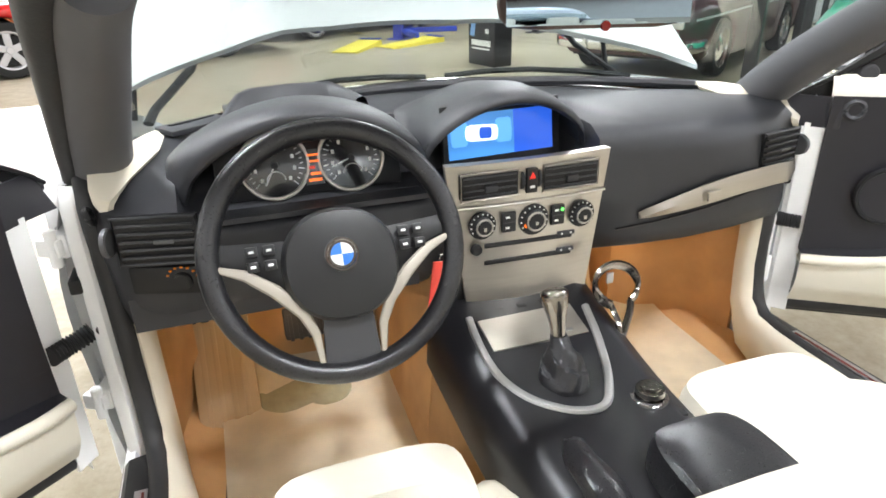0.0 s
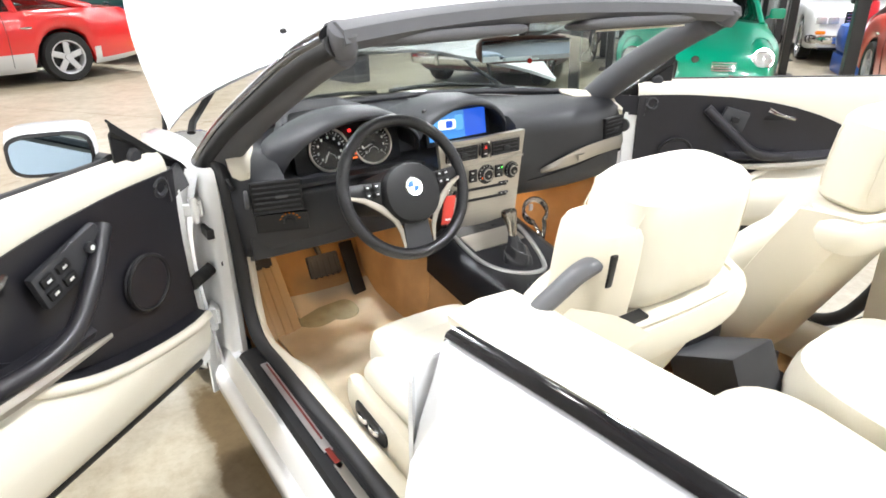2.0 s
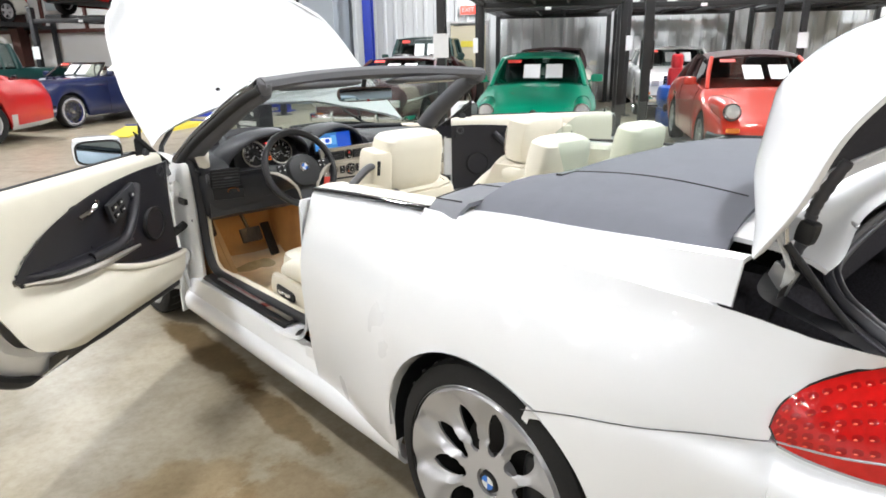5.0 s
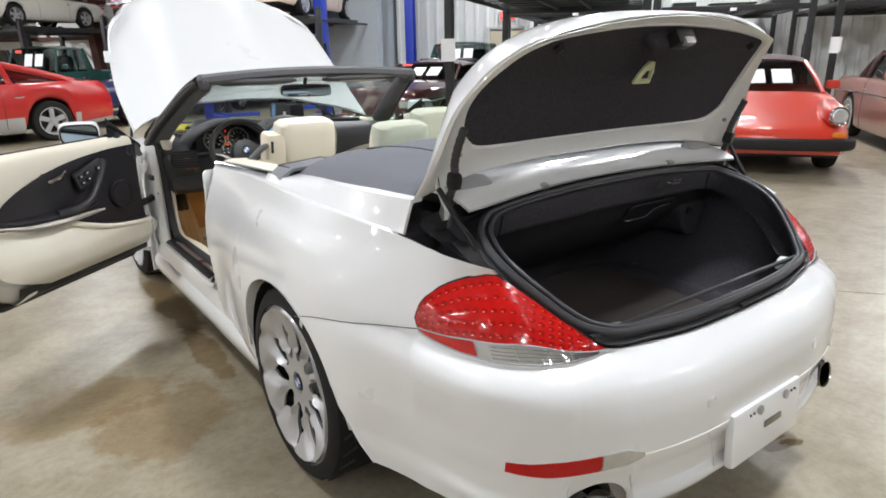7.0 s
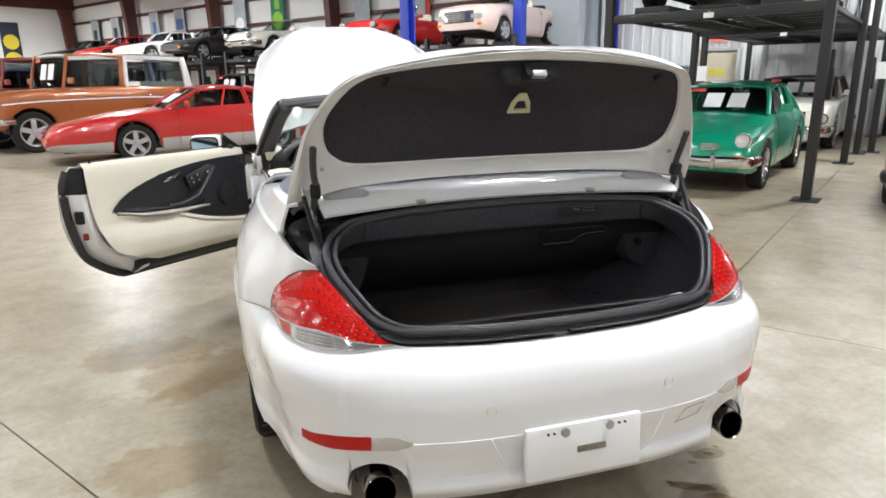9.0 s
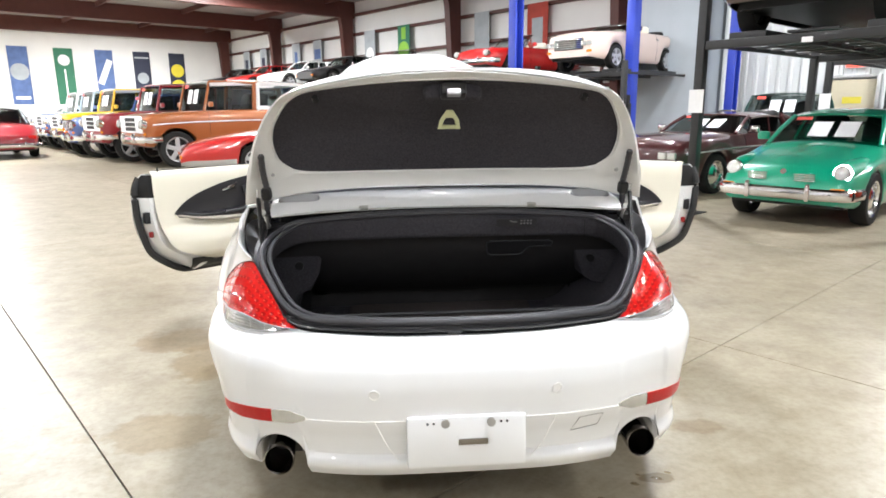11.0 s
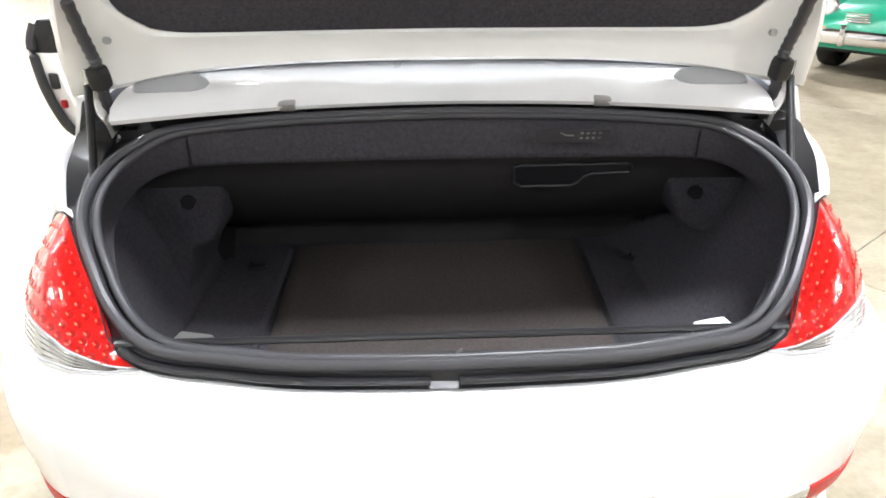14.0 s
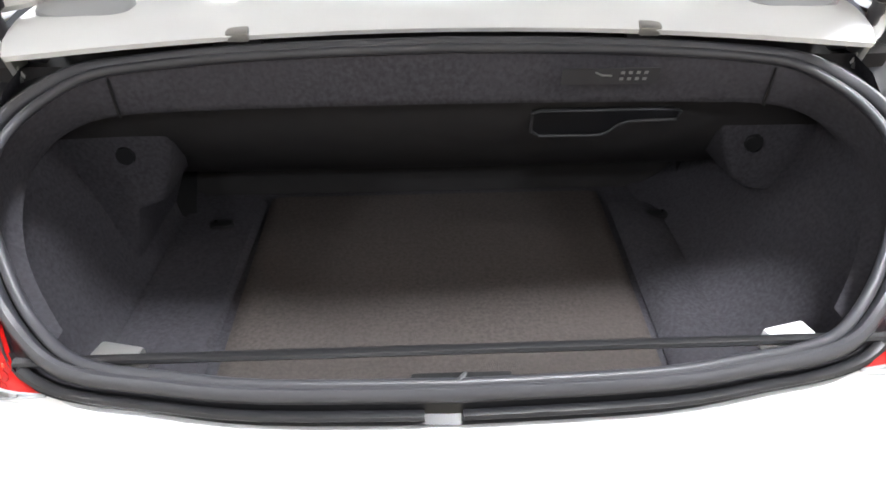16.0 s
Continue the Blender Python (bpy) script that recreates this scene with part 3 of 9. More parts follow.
def two_post(m, h):
    t = thing("lift_column", m)
    tagged(t, "tall blue car lift column bolted to the floor", "car lift", group="blue lift columns")
    bm = box((0.30, 0.06, h), (0, 0.10, h / 2 + 0.015), bevel=0.01)
    for x in (-0.13, 0.13):
        box((0.05, 0.20, h), (x, 0, h / 2 + 0.015), bevel=0.01, bm=bm)
    part("column", bm, LIFT_BLUE, t)
    part("base_plate", box((0.46, 0.46, 0.02), (0, 0, 0.01), bevel=0.004), LIFT_BLUE, t)
    part("carriage", box((0.20, 0.16, 0.62), (0, -0.05, 0.55), bevel=0.01), STEEL_DARK, t)
    for s in (-1, 1):
        part("arm", box((0.10, 0.95, 0.09), (s * 0.36, -0.42, 0.16), (0, 0, s * 38), bevel=0.01), LIFT_BLUE, t)
    return t


# ---------------------------------------------------------------- other cars
def wheel_parts(parent, x, y, r, w, style, side, white_wall=False, name="wheel"):
    """Tyre, rim, spokes and hub of one wheel; side is +1 where its face looks to +x."""
    wh = thing(name, None)
    wh.parent = parent
    wh.matrix_local = pose(x, y, r, 0, 0, 0 if side > 0 else 180)
    prof = [(r * 0.66, -w * 0.42), (r * 0.80, -w * 0.5), (r * 0.95, -w * 0.47), (r, -w * 0.33), (r, w * 0.33), (r * 0.95, w * 0.47), (r * 0.80, w * 0.5), (r * 0.66, w * 0.42)]
    n = 32
    rows = [[Vector((b, a * math.cos(2 * math.pi * i / n), a * math.sin(2 * math.pi * i / n))) for a, b in prof] for i in range(n)]
    part("tyre", grid(rows, wrap=True), TYRE, wh, "black tyre")
    if white_wall:
        rr = [[Vector((w * 0.492, a * math.cos(2 * math.pi * i / n), a * math.sin(2 * math.pi * i / n))) for a in (r * 0.74, r * 0.86)] for i in range(n)]
        part("white_wall", thick(grid(rr, wrap=True), 0.006), PAPER, wh, "white sidewall ring")
    rp = [(r * 0.69, w * 0.44), (r * 0.64, w * 0.42), (r * 0.60, w * 0.20), (r * 0.60, -w * 0.3)]
    rows = [[Vector((b, a * math.cos(2 * math.pi * i / n), a * math.sin(2 * math.pi * i / n))) for a, b in rp] for i in range(n)]
    metal = CHROME if style in ("wire", "cap") else SILVER_PAINT
    part("rim", grid(rows, wrap=True), metal, wh, "bright rim")
    if style == "cap":
        bm = cyl(r * 0.60, r * 0.30, 0.05, (w * 0.26, 0, 0), (0, 90, 0), 24)
        part("hub_cap", bm, CHROME, wh)
    else:
        k = {"spoke": 5, "wire": 16}[style]
        for i in range(k):
            a = 2 * math.pi * i / k
            bm = box((0.03, r * (0.24 if style == "spoke" else 0.035), r * 0.52), (w * 0.26, 0, r * 0.36), bevel=0.006)
            bmesh.ops.transform(bm, matrix=Matrix.Rotation(a, 4, "X"), verts=bm.verts)
            part("spoke", bm, metal, wh)
        part("hub", cyl(r * 0.17, r * 0.12, 0.05, (w * 0.30, 0, 0), (0, 90, 0), 18), metal, wh)
    part("brake", cyl(r * 0.55, r * 0.55, 0.02, (-w * 0.05, 0, 0), (0, 90, 0), 20), BLACK_PLASTIC, wh, "dark brake disc")
    return wh


def body_ring(sec, hw, zl, zt, y, crown):
    right = [(fx * hw, y, lerp(zl, zt, fz)) for fx, fz in sec]
    top = [(hw * fx, y, zt + crown * (1 - (fx / 0.90) ** 2)) for fx in (0.62, 0.32)]
    half = right + top
    return [Vector(p) for p in half] + [Vector((0, y, zt + crown))] + [Vector((-x, yy, z)) for x, yy, z in reversed(half)]


SECTION = [(0.90, 0.0), (0.965, 0.10), (0.985, 0.32), (1.0, 0.55), (0.99, 0.72), (0.955, 0.88), (0.90, 1.0)]


def parked_car(name, label, category, m, color, L=4.4, W=1.75, wb=2.6, fo=0.8, wr=0.32, belt=((0, 0.62), (0.1, 0.72), (0.4, 0.86), (0.75, 0.90), (1, 0.78)),
               cabin=(0.30, 0.42, 0.68, 0.86), height=1.35, roof_m=None, lower=None, style="spoke", white_wall=False, bumper="chrome", lamp_z=0.62, lamps="round",
               open_top=False, ground=0.2, nose=0.82, section=SECTION, lower_z=0.42, grille=None, papers=True, belt_strip=None, crown=0.05, cab_w=0.74, arch=1.14, tail=0.9, fenders=False, front_m=None, pillar_m=None):
    """A whole car about its front axle: its own y runs from nose (minus) to tail, so that it faces minus y."""
    t = thing(name, m)
    tagged(t, label, category, group="parked cars")
    nst = 56
    half = W / 2
    fy, ry = fo, fo + wb

    def hw(s):
        k = 1.0
        if s < 0.16:
            k = lerp(nose, 1.0, math.sin(s / 0.16 * math.pi / 2))
        if s > 0.82:
            k = lerp(tail, 1.0, math.cos((s - 0.82) / 0.18 * math.pi / 2))
        return half * k

    rows, low = [], []
    for i in range(nst + 1):
        s = i / nst
        y = s * L
        zl = ground + 0.05 * (abs(2 * s - 1) ** 4) * 2
        for cy in (fy, ry):
            R = wr * arch
            if abs(y - cy) < R:
                zl = max(zl, wr + math.sqrt(R * R - (y - cy) ** 2))
        zt = table(belt, s)
        end = min(1.0, min(s, 1 - s) / 0.03)
        rows.append(body_ring(section, hw(s) * lerp(0.94, 1.0, end), zl, zt - 0.05 * (1 - end), y - fo, crown))
    bm = grid(rows)
    bm.verts.ensure_lookup_table()
    k = len(rows[0])
    bm.faces.new([bm.verts[j] for j in range(k)])
    bm.faces.new([bm.verts[nst * k + j] for j in range(k)])
    if lower is not None:
        for f in bm.faces:
            if max(v.co.z for v in f.verts) < lower_z + 0.02 or (f.calc_center_median().z < lower_z):
                f.material_index = 1
    part("body", bm, [color, lower or color], t, angle=50)
    part("underside", box((W * 0.8, L * 0.9, 0.12), (0, L / 2 - fo, ground + 0.10)), BLACK_PLASTIC, t)
    for cy in (fy, ry):
        for sd in (-1, 1):
            wheel_parts(t, sd * (half - 0.115), cy - fo, wr, 0.20, style, sd, white_wall)
            rr = []
            for i in range(13):
                a = math.pi * i / 12
                rr.append([Vector((sd * (half - x), cy - fo + wr * 1.13 * math.cos(a), wr + wr * 1.13 * math.sin(a))) for x in (0.05, 0.34)])
            part("wheel_well", grid(rr), BLACK_PLASTIC, t)
    # cabin
    s0, s1, s2, s3 = cabin
    if roof_m is None:
        roof_m = color
    zb0, zb1 = table(belt, s0) + crown * 0.5, table(belt, s3) + crown * 0.5
    cw, rw = half * 0.88, half * cab_w
    hz = height
    P = lambda s, x, z: Vector((x, s * L - fo, z))
    bs = [(s0, cw * 0.94, zb0), (s0 + (s1 - s0) * 0.55, cw, lerp(zb0, zb1, 0.2)), (s2, cw, lerp(zb0, zb1, 0.7)), (s3, cw * 0.92, zb1)]
    ts = [(s1, rw * 0.95, hz - 0.04), (s1 + 0.01, rw, hz - 0.045), (s2 - 0.01, rw, hz - 0.05), (s2, rw * 0.95, hz - 0.045)]
    if not open_top:
        for sd in (-1, 1):
            row0 = [P(s, sd * x, z - 0.02) for s, x, z in bs]
            row1 = [P(s, sd * x, z) for s, x, z in ts]
            part("side_window", grid([row0[1:3], row1[1:3]]), DARK_GLASS, t)
            for (a, b), rad, pm in ((((row0[0]), row1[0]), 0.030, pillar_m or front_m or roof_m), ((row0[2], row1[2]), 0.045, roof_m), ((row0[3], row1[3]), 0.06, roof_m)):
                part("pillar", tube([a, (a + b) / 2 + Vector((sd * 0.012, 0, 0.012)), b], rad, 8), pm, t)
            mid0, mid1 = row0[1].lerp(row0[2], 0.42 if front_m else 0.55), row1[1].lerp(row1[2], 0.42 if front_m else 0.55)
            part("pillar", tube([mid0, mid1], 0.05 if front_m else 0.022, 6), front_m or roof_m, t)
            if front_m:
                # hardtop sides round the rear window, door frame in body colour
                e0, e1 = row0[1].lerp(row0[2], 0.45), row1[1].lerp(row1[2], 0.45)
                off = Vector((sd * 0.012, 0, 0))
                part("hardtop_side", thick(grid([[e0 + off, row0[3] + off], [e0.lerp(e1, 0.20) + off, row0[3].lerp(row1[3], 0.20) + off]]), 0.01), roof_m, t)
                part("hardtop_side", thick(grid([[e0.lerp(e1, 0.84) + off, row0[3].lerp(row1[3], 0.84) + off], [e1 + off, row1[3] + off]]), 0.01), roof_m, t)
                part("hardtop_post", tube([e0 + off, e1 + off], 0.055, 6), roof_m, t)
                part("door_frame", tube([row1[0] + off, e1 + off], 0.035, 6), front_m, t)
            part("quarter_window", grid([[row0[2], row0[3]], [row1[2], row1[3]]]), roof_m if s3 - s2 < 0.06 else DARK_GLASS, t)
        part("rear_window", grid([[P(s3, x * cw * 0.9, zb1 - 0.01), P(s2, x * rw * 0.92, hz - 0.05)] for x in (-1, -0.5, 0, 0.5, 1)]), DARK_GLASS, t)
        rr = []
        for i in range(9):
            s = lerp(s1, s2, i / 8)
            up = (0.065 if fenders else 0.035) * math.sin(math.pi * i / 8)
            rr.append([P(s, rw * x, hz - 0.055 * abs(x) ** 3 + up) for x in (-1.04, -0.8, -0.45, 0, 0.45, 0.8, 1.04)])
        part("roof", thick(grid(rr), 0.07 if front_m else 0.03), roof_m, t)
    else:
        for sd in (-1, 1):
            part("pillar", tube([P(s0, sd * cw * 0.94, zb0), P(s1, sd * rw * 0.95, hz - 0.04)], 0.022, 8), CHROME, t)
        part("windscreen_header", tube([P(s1, x * rw * 0.95, hz - 0.04) for x in (-1, 0, 1)], 0.022, 8), CHROME, t)
        part("folded_top", cushion((half * 1.5, L * 0.10, 0.16), pose(0, s3 * L - fo, zb1 + 0.05)), roof_m, t)
    part("windscreen", grid([[P(s0 - 0.012 * (1 - x * x), x * cw * 0.94, zb0 - 0.01), P(s1 - 0.004, x * rw * 0.95, hz - 0.04)] for x in (-1, -0.6, -0.2, 0.2, 0.6, 1)]), DARK_GLASS, t)
    part("cabin_floor", box((cw * 1.8, (s3 - s0) * L * 0.9, 0.05), (0, (s0 + s3) / 2 * L - fo, zb0 - 0.03)), BLACK_PLASTIC, t)
    for sd in (-1, 1):
        part("seat", cushion((half * 0.62, 0.16, 0.62), pose(sd * half * 0.42, lerp(s0, s3, 0.55) * L - fo, zb0 + (-0.10 if open_top else 0.06), -12)), BLACK_LEATHER if not open_top else CREAM, t)
    part("steering_wheel", tube([Vector((half * 0.42 + 0.18 * math.cos(a), lerp(s0, s3, 0.27) * L - fo, zb0 + 0.10 + 0.17 * math.sin(a))) for a in [2 * math.pi * i / 16 for i in range(16)]], 0.014, 6, closed=True), BLACK_PLASTIC, t)
    if papers:
        for x in (-0.20, 0.05):
            mid = P(lerp(s0, s1, 0.5) - 0.012, half * 0.2 + x * 1.3, lerp(zb0, hz, 0.47))
            sl = math.degrees(math.atan2(hz - zb0, (s1 - s0) * L))
            part("window_card", box((0.24, 0.30, 0.003), tuple(mid), (sl, 0, 0)), PAPER, t, "white price card in the windscreen")
        mid = P(lerp(s0, s1, 0.85) - 0.012, -half * 0.45, lerp(zb0, hz, 0.82))
        part("red_sticker", box((0.20, 0.07, 0.003), tuple(mid), (sl, 0, 0)), RED_TAG, t, "red windscreen sticker")
    if fenders:
        for sd in (-1, 1):
            fx = half * (nose - 0.10)
            pts = catmull([(sd * fx, -fo + 0.19, lamp_z - 0.01), (sd * fx, -fo + 0.42, lamp_z + 0.015), (sd * (fx + 0.03), -fo + 0.95, lamp_z + 0.04), (sd * (fx + 0.06), -fo + 1.55, lamp_z + 0.06)], 5)
            part("front_fender", tube(pts, [lerp(0.099, 0.135, min(1, i / 5)) if i < 9 else lerp(0.135, 0.04, (i - 8) / 7) for i in range(16)], 18), color, t)
    # face
    if bumper:
        bmt = CHROME if bumper == "chrome" else (bumper if not isinstance(bumper, str) else BLACK_PLASTIC)
        for y0, sgn in ((-fo, -1), (L - fo, 1)):
            z = ground + 0.22
            pts = catmull([(-half * 0.98, y0 - sgn * 0.32, z), (-half * 0.90, y0 - sgn * 0.04, z), (-half * 0.5, y0 + sgn * 0.06, z), (half * 0.5, y0 + sgn * 0.06, z), (half * 0.90, y0 - sgn * 0.04, z), (half * 0.98, y0 - sgn * 0.32, z)], 4)
            part("bumper", tube(pts, 0.035, 8, flat=2.0), bmt, t)
            if bumper == "chrome":
                for sd in (-1, 1):
                    part("overrider", cushion((0.06, 0.09, 0.20), pose(sd * half * 0.42, y0 + sgn * 0.09, z + 0.02)), CHROME, t)
    for sd in (-1, 1):
        if lamps == "round":
            y = -fo + (0.17 if fenders else (1 - nose) * 0.10)
            bm = cyl(0.095, 0.105, 0.10, (0, 0, 0), n=24, bevel=0.01)
            bmesh.ops.transform(bm, matrix=pose(sd * half * (nose - 0.10), y, lamp_z, 78, 0, 0), verts=bm.verts)
            hl = part("headlamp", bm, CHROME, t, "chrome ringed round headlamp")
            part("lens", cushion((0.17, 0.17, 0.06), pose(sd * half * (nose - 0.10), y - 0.055, lamp_z + 0.012, 78), p=2.0, n=20), CLEAR_LENS, hl)
        elif lamps == "square":
            for dx in (0, 0.17):
                hl = part("headlamp", box((0.15, 0.05, 0.11), (sd * half * (nose - 0.08) - sd * dx, -fo - 0.005, lamp_z), bevel=0.012), CLEAR_LENS, t, "clear square headlamp")
        part("marker", cushion((0.16, 0.05, 0.06), pose(sd * half * (nose - 0.10), -fo + 0.012, lamp_z - 0.19)), AMBER_LENS, t, "amber marker lamp")
        part("tail_lamp", cushion((0.22, 0.05, 0.10), pose(sd * half * 0.66, L - fo - 0.01, lamp_z + 0.05)), RED_LENS, t, "red tail lamp")
        mz = lerp(zb0, hz, 0.2)
        bm = cushion((0.17, 0.09, 0.11), pose(sd * (half + 0.03), lerp(s0, s1, 0.5) * L - fo, mz))
        tube([Vector((sd * half * 0.9, lerp(s0, s1, 0.55) * L - fo, mz - 0.05)), Vector((sd * half, lerp(s0, s1, 0.5) * L - fo, mz))], 0.015, 6, bm=bm)
        part("wing_mirror", bm, color if lamps != "square" else CHROME, t)
        part("door_handle", cushion((0.03, 0.15, 0.03), pose(sd * half * 0.985, lerp(s0, s3, 0.62) * L - fo, zb0 - 0.16)), CHROME, t)
        # door shut lines
        for s in (lerp(s0, s1, 0.25), lerp(s1, s2, 0.78)):
            y = s * L - fo
            pts = [Vector((sd * half * (fx + 0.001), y, lerp(ground, table(belt, s), fz))) for fx, fz in section[1:]]
            part("shut_line", tube(pts, 0.004, 4), BLACK_PLASTIC, t)
        if belt_strip is not None:
            pts = [Vector((sd * (hw(s) * 0.992 + 0.004), s * L - fo, lerp(ground, table(belt, s), 0.72))) for s in [0.04 + 0.92 * i / 16 for i in range(17)]]
            part("side_strip", tube(pts, 0.014, 6), belt_strip, t)
    if grille == "bars":
        for i in range(5):
            part("grille_bar", box((half * 1.0, 0.02, 0.018), (0, -fo - 0.012, lamp_z - 0.10 + 0.05 * i), bevel=0.004), CHROME, t)
        part("grille_back", box((half * 1.05, 0.02, 0.28), (0, -fo - 0.001, lamp_z), bevel=0.01), BLACK_PLASTIC, t)
    elif grille == "twin":
        for sd in (-1, 1):
            for i in range(4):
                part("grille_bar", cushion((0.24, 0.03, 0.016), pose(sd * half * 0.33, -fo - 0.012, lamp_z - 0.09 + 0.024 * i)), CHROME, t)
        part("badge", cyl(0.035, 0.035, 0.012, (0, -fo + 0.07, table(belt, 0.03) + 0.02), (70, 0, 0), 18), CHROME, t)
    elif grille == "off_roader":
        part("grille_frame", box((half * 1.6, 0.03, 0.34), (0, -fo - 0.012, lamp_z), bevel=0.012), PAPER, t, "white grille panel")
        for i in range(7):
            for j in range(3):
                part("grille_slot", box((0.07, 0.012, 0.075), ((i - 3) * 0.098, -fo - 0.03, lamp_z + (j - 1) * 0.095), bevel=0.004), BLACK_PLASTIC, t)
    return t

# ---------------------------------------------------------------- the white convertible
car = thing("convertible_car", pose(-0.004, 0, 0))
tagged(car, "white convertible with cream leather, doors, bonnet and boot lid open", "car")
RAX, FAX, WR = 1.14, 3.92, 0.352
ARCH_Y, ARCH_Z, ARCH_R = 1.127, 0.349, 0.398


def both(f):
    for sd in (-1, 1):
        f(sd)


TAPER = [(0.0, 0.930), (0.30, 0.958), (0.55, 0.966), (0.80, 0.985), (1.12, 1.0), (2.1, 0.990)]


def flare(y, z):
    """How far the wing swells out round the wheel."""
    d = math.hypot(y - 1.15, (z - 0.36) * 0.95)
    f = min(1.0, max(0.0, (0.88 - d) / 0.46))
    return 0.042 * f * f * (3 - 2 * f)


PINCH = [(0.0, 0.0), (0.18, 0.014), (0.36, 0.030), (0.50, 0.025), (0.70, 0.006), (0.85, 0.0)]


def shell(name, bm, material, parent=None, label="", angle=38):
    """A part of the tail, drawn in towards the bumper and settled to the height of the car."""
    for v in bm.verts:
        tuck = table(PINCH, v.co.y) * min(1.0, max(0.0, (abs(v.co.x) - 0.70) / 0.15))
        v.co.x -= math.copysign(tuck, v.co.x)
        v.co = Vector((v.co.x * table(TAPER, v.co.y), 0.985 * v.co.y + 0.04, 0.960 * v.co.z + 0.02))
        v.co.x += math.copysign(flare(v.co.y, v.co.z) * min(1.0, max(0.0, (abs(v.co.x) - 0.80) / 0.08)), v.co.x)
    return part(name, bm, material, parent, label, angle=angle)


BASE_W = [(0.18, 0.862), (0.27, 0.885), (0.40, 0.902), (0.55, 0.916), (0.68, 0.925), (0.76, 0.922), (0.85, 0.906), (0.93, 0.882), (0.98, 0.862), (1.04, 0.842), (1.08, 0.82)]
K_W = [(0.295, 0.845), (0.35, 0.893), (0.40, 0.93), (0.45, 0.957), (0.5, 0.974), (0.75, 0.995), (1.14, 1.0), (1.5, 0.99), (2.1, 0.988), (3.3, 0.985), (3.9, 0.985), (4.3, 0.95), (4.55, 0.86)]


def side_x(y, z):
    return table(BASE_W, z) * table(K_W, y)


LAMP_UP = catmull([(0.547, 0.074, 0.773), (0.593, 0.095, 0.803), (0.634, 0.1675, 0.856), (0.678, 0.2335, 0.906), (0.718, 0.300, 0.946), (0.763, 0.344, 0.940), (0.806, 0.386, 0.922), (0.846, 0.426, 0.893), (0.874, 0.450, 0.858), (0.889, 0.457, 0.815)], 4)
LAMP_LO = catmull([(0.547, 0.073, 0.771), (0.598, 0.074, 0.768), (0.661, 0.086, 0.7646), (0.700, 0.105, 0.763), (0.743, 0.127, 0.7625), (0.807, 0.193, 0.7615), (0.849, 0.264, 0.7625), (0.872, 0.320, 0.765), (0.885, 0.390, 0.770), (0.893, 0.4365, 0.783)], 4)


SEAM = [(0.4365, 0.783), (0.54, 0.768), (0.665, 0.748), (0.822, 0.721), (0.964, 0.679)]


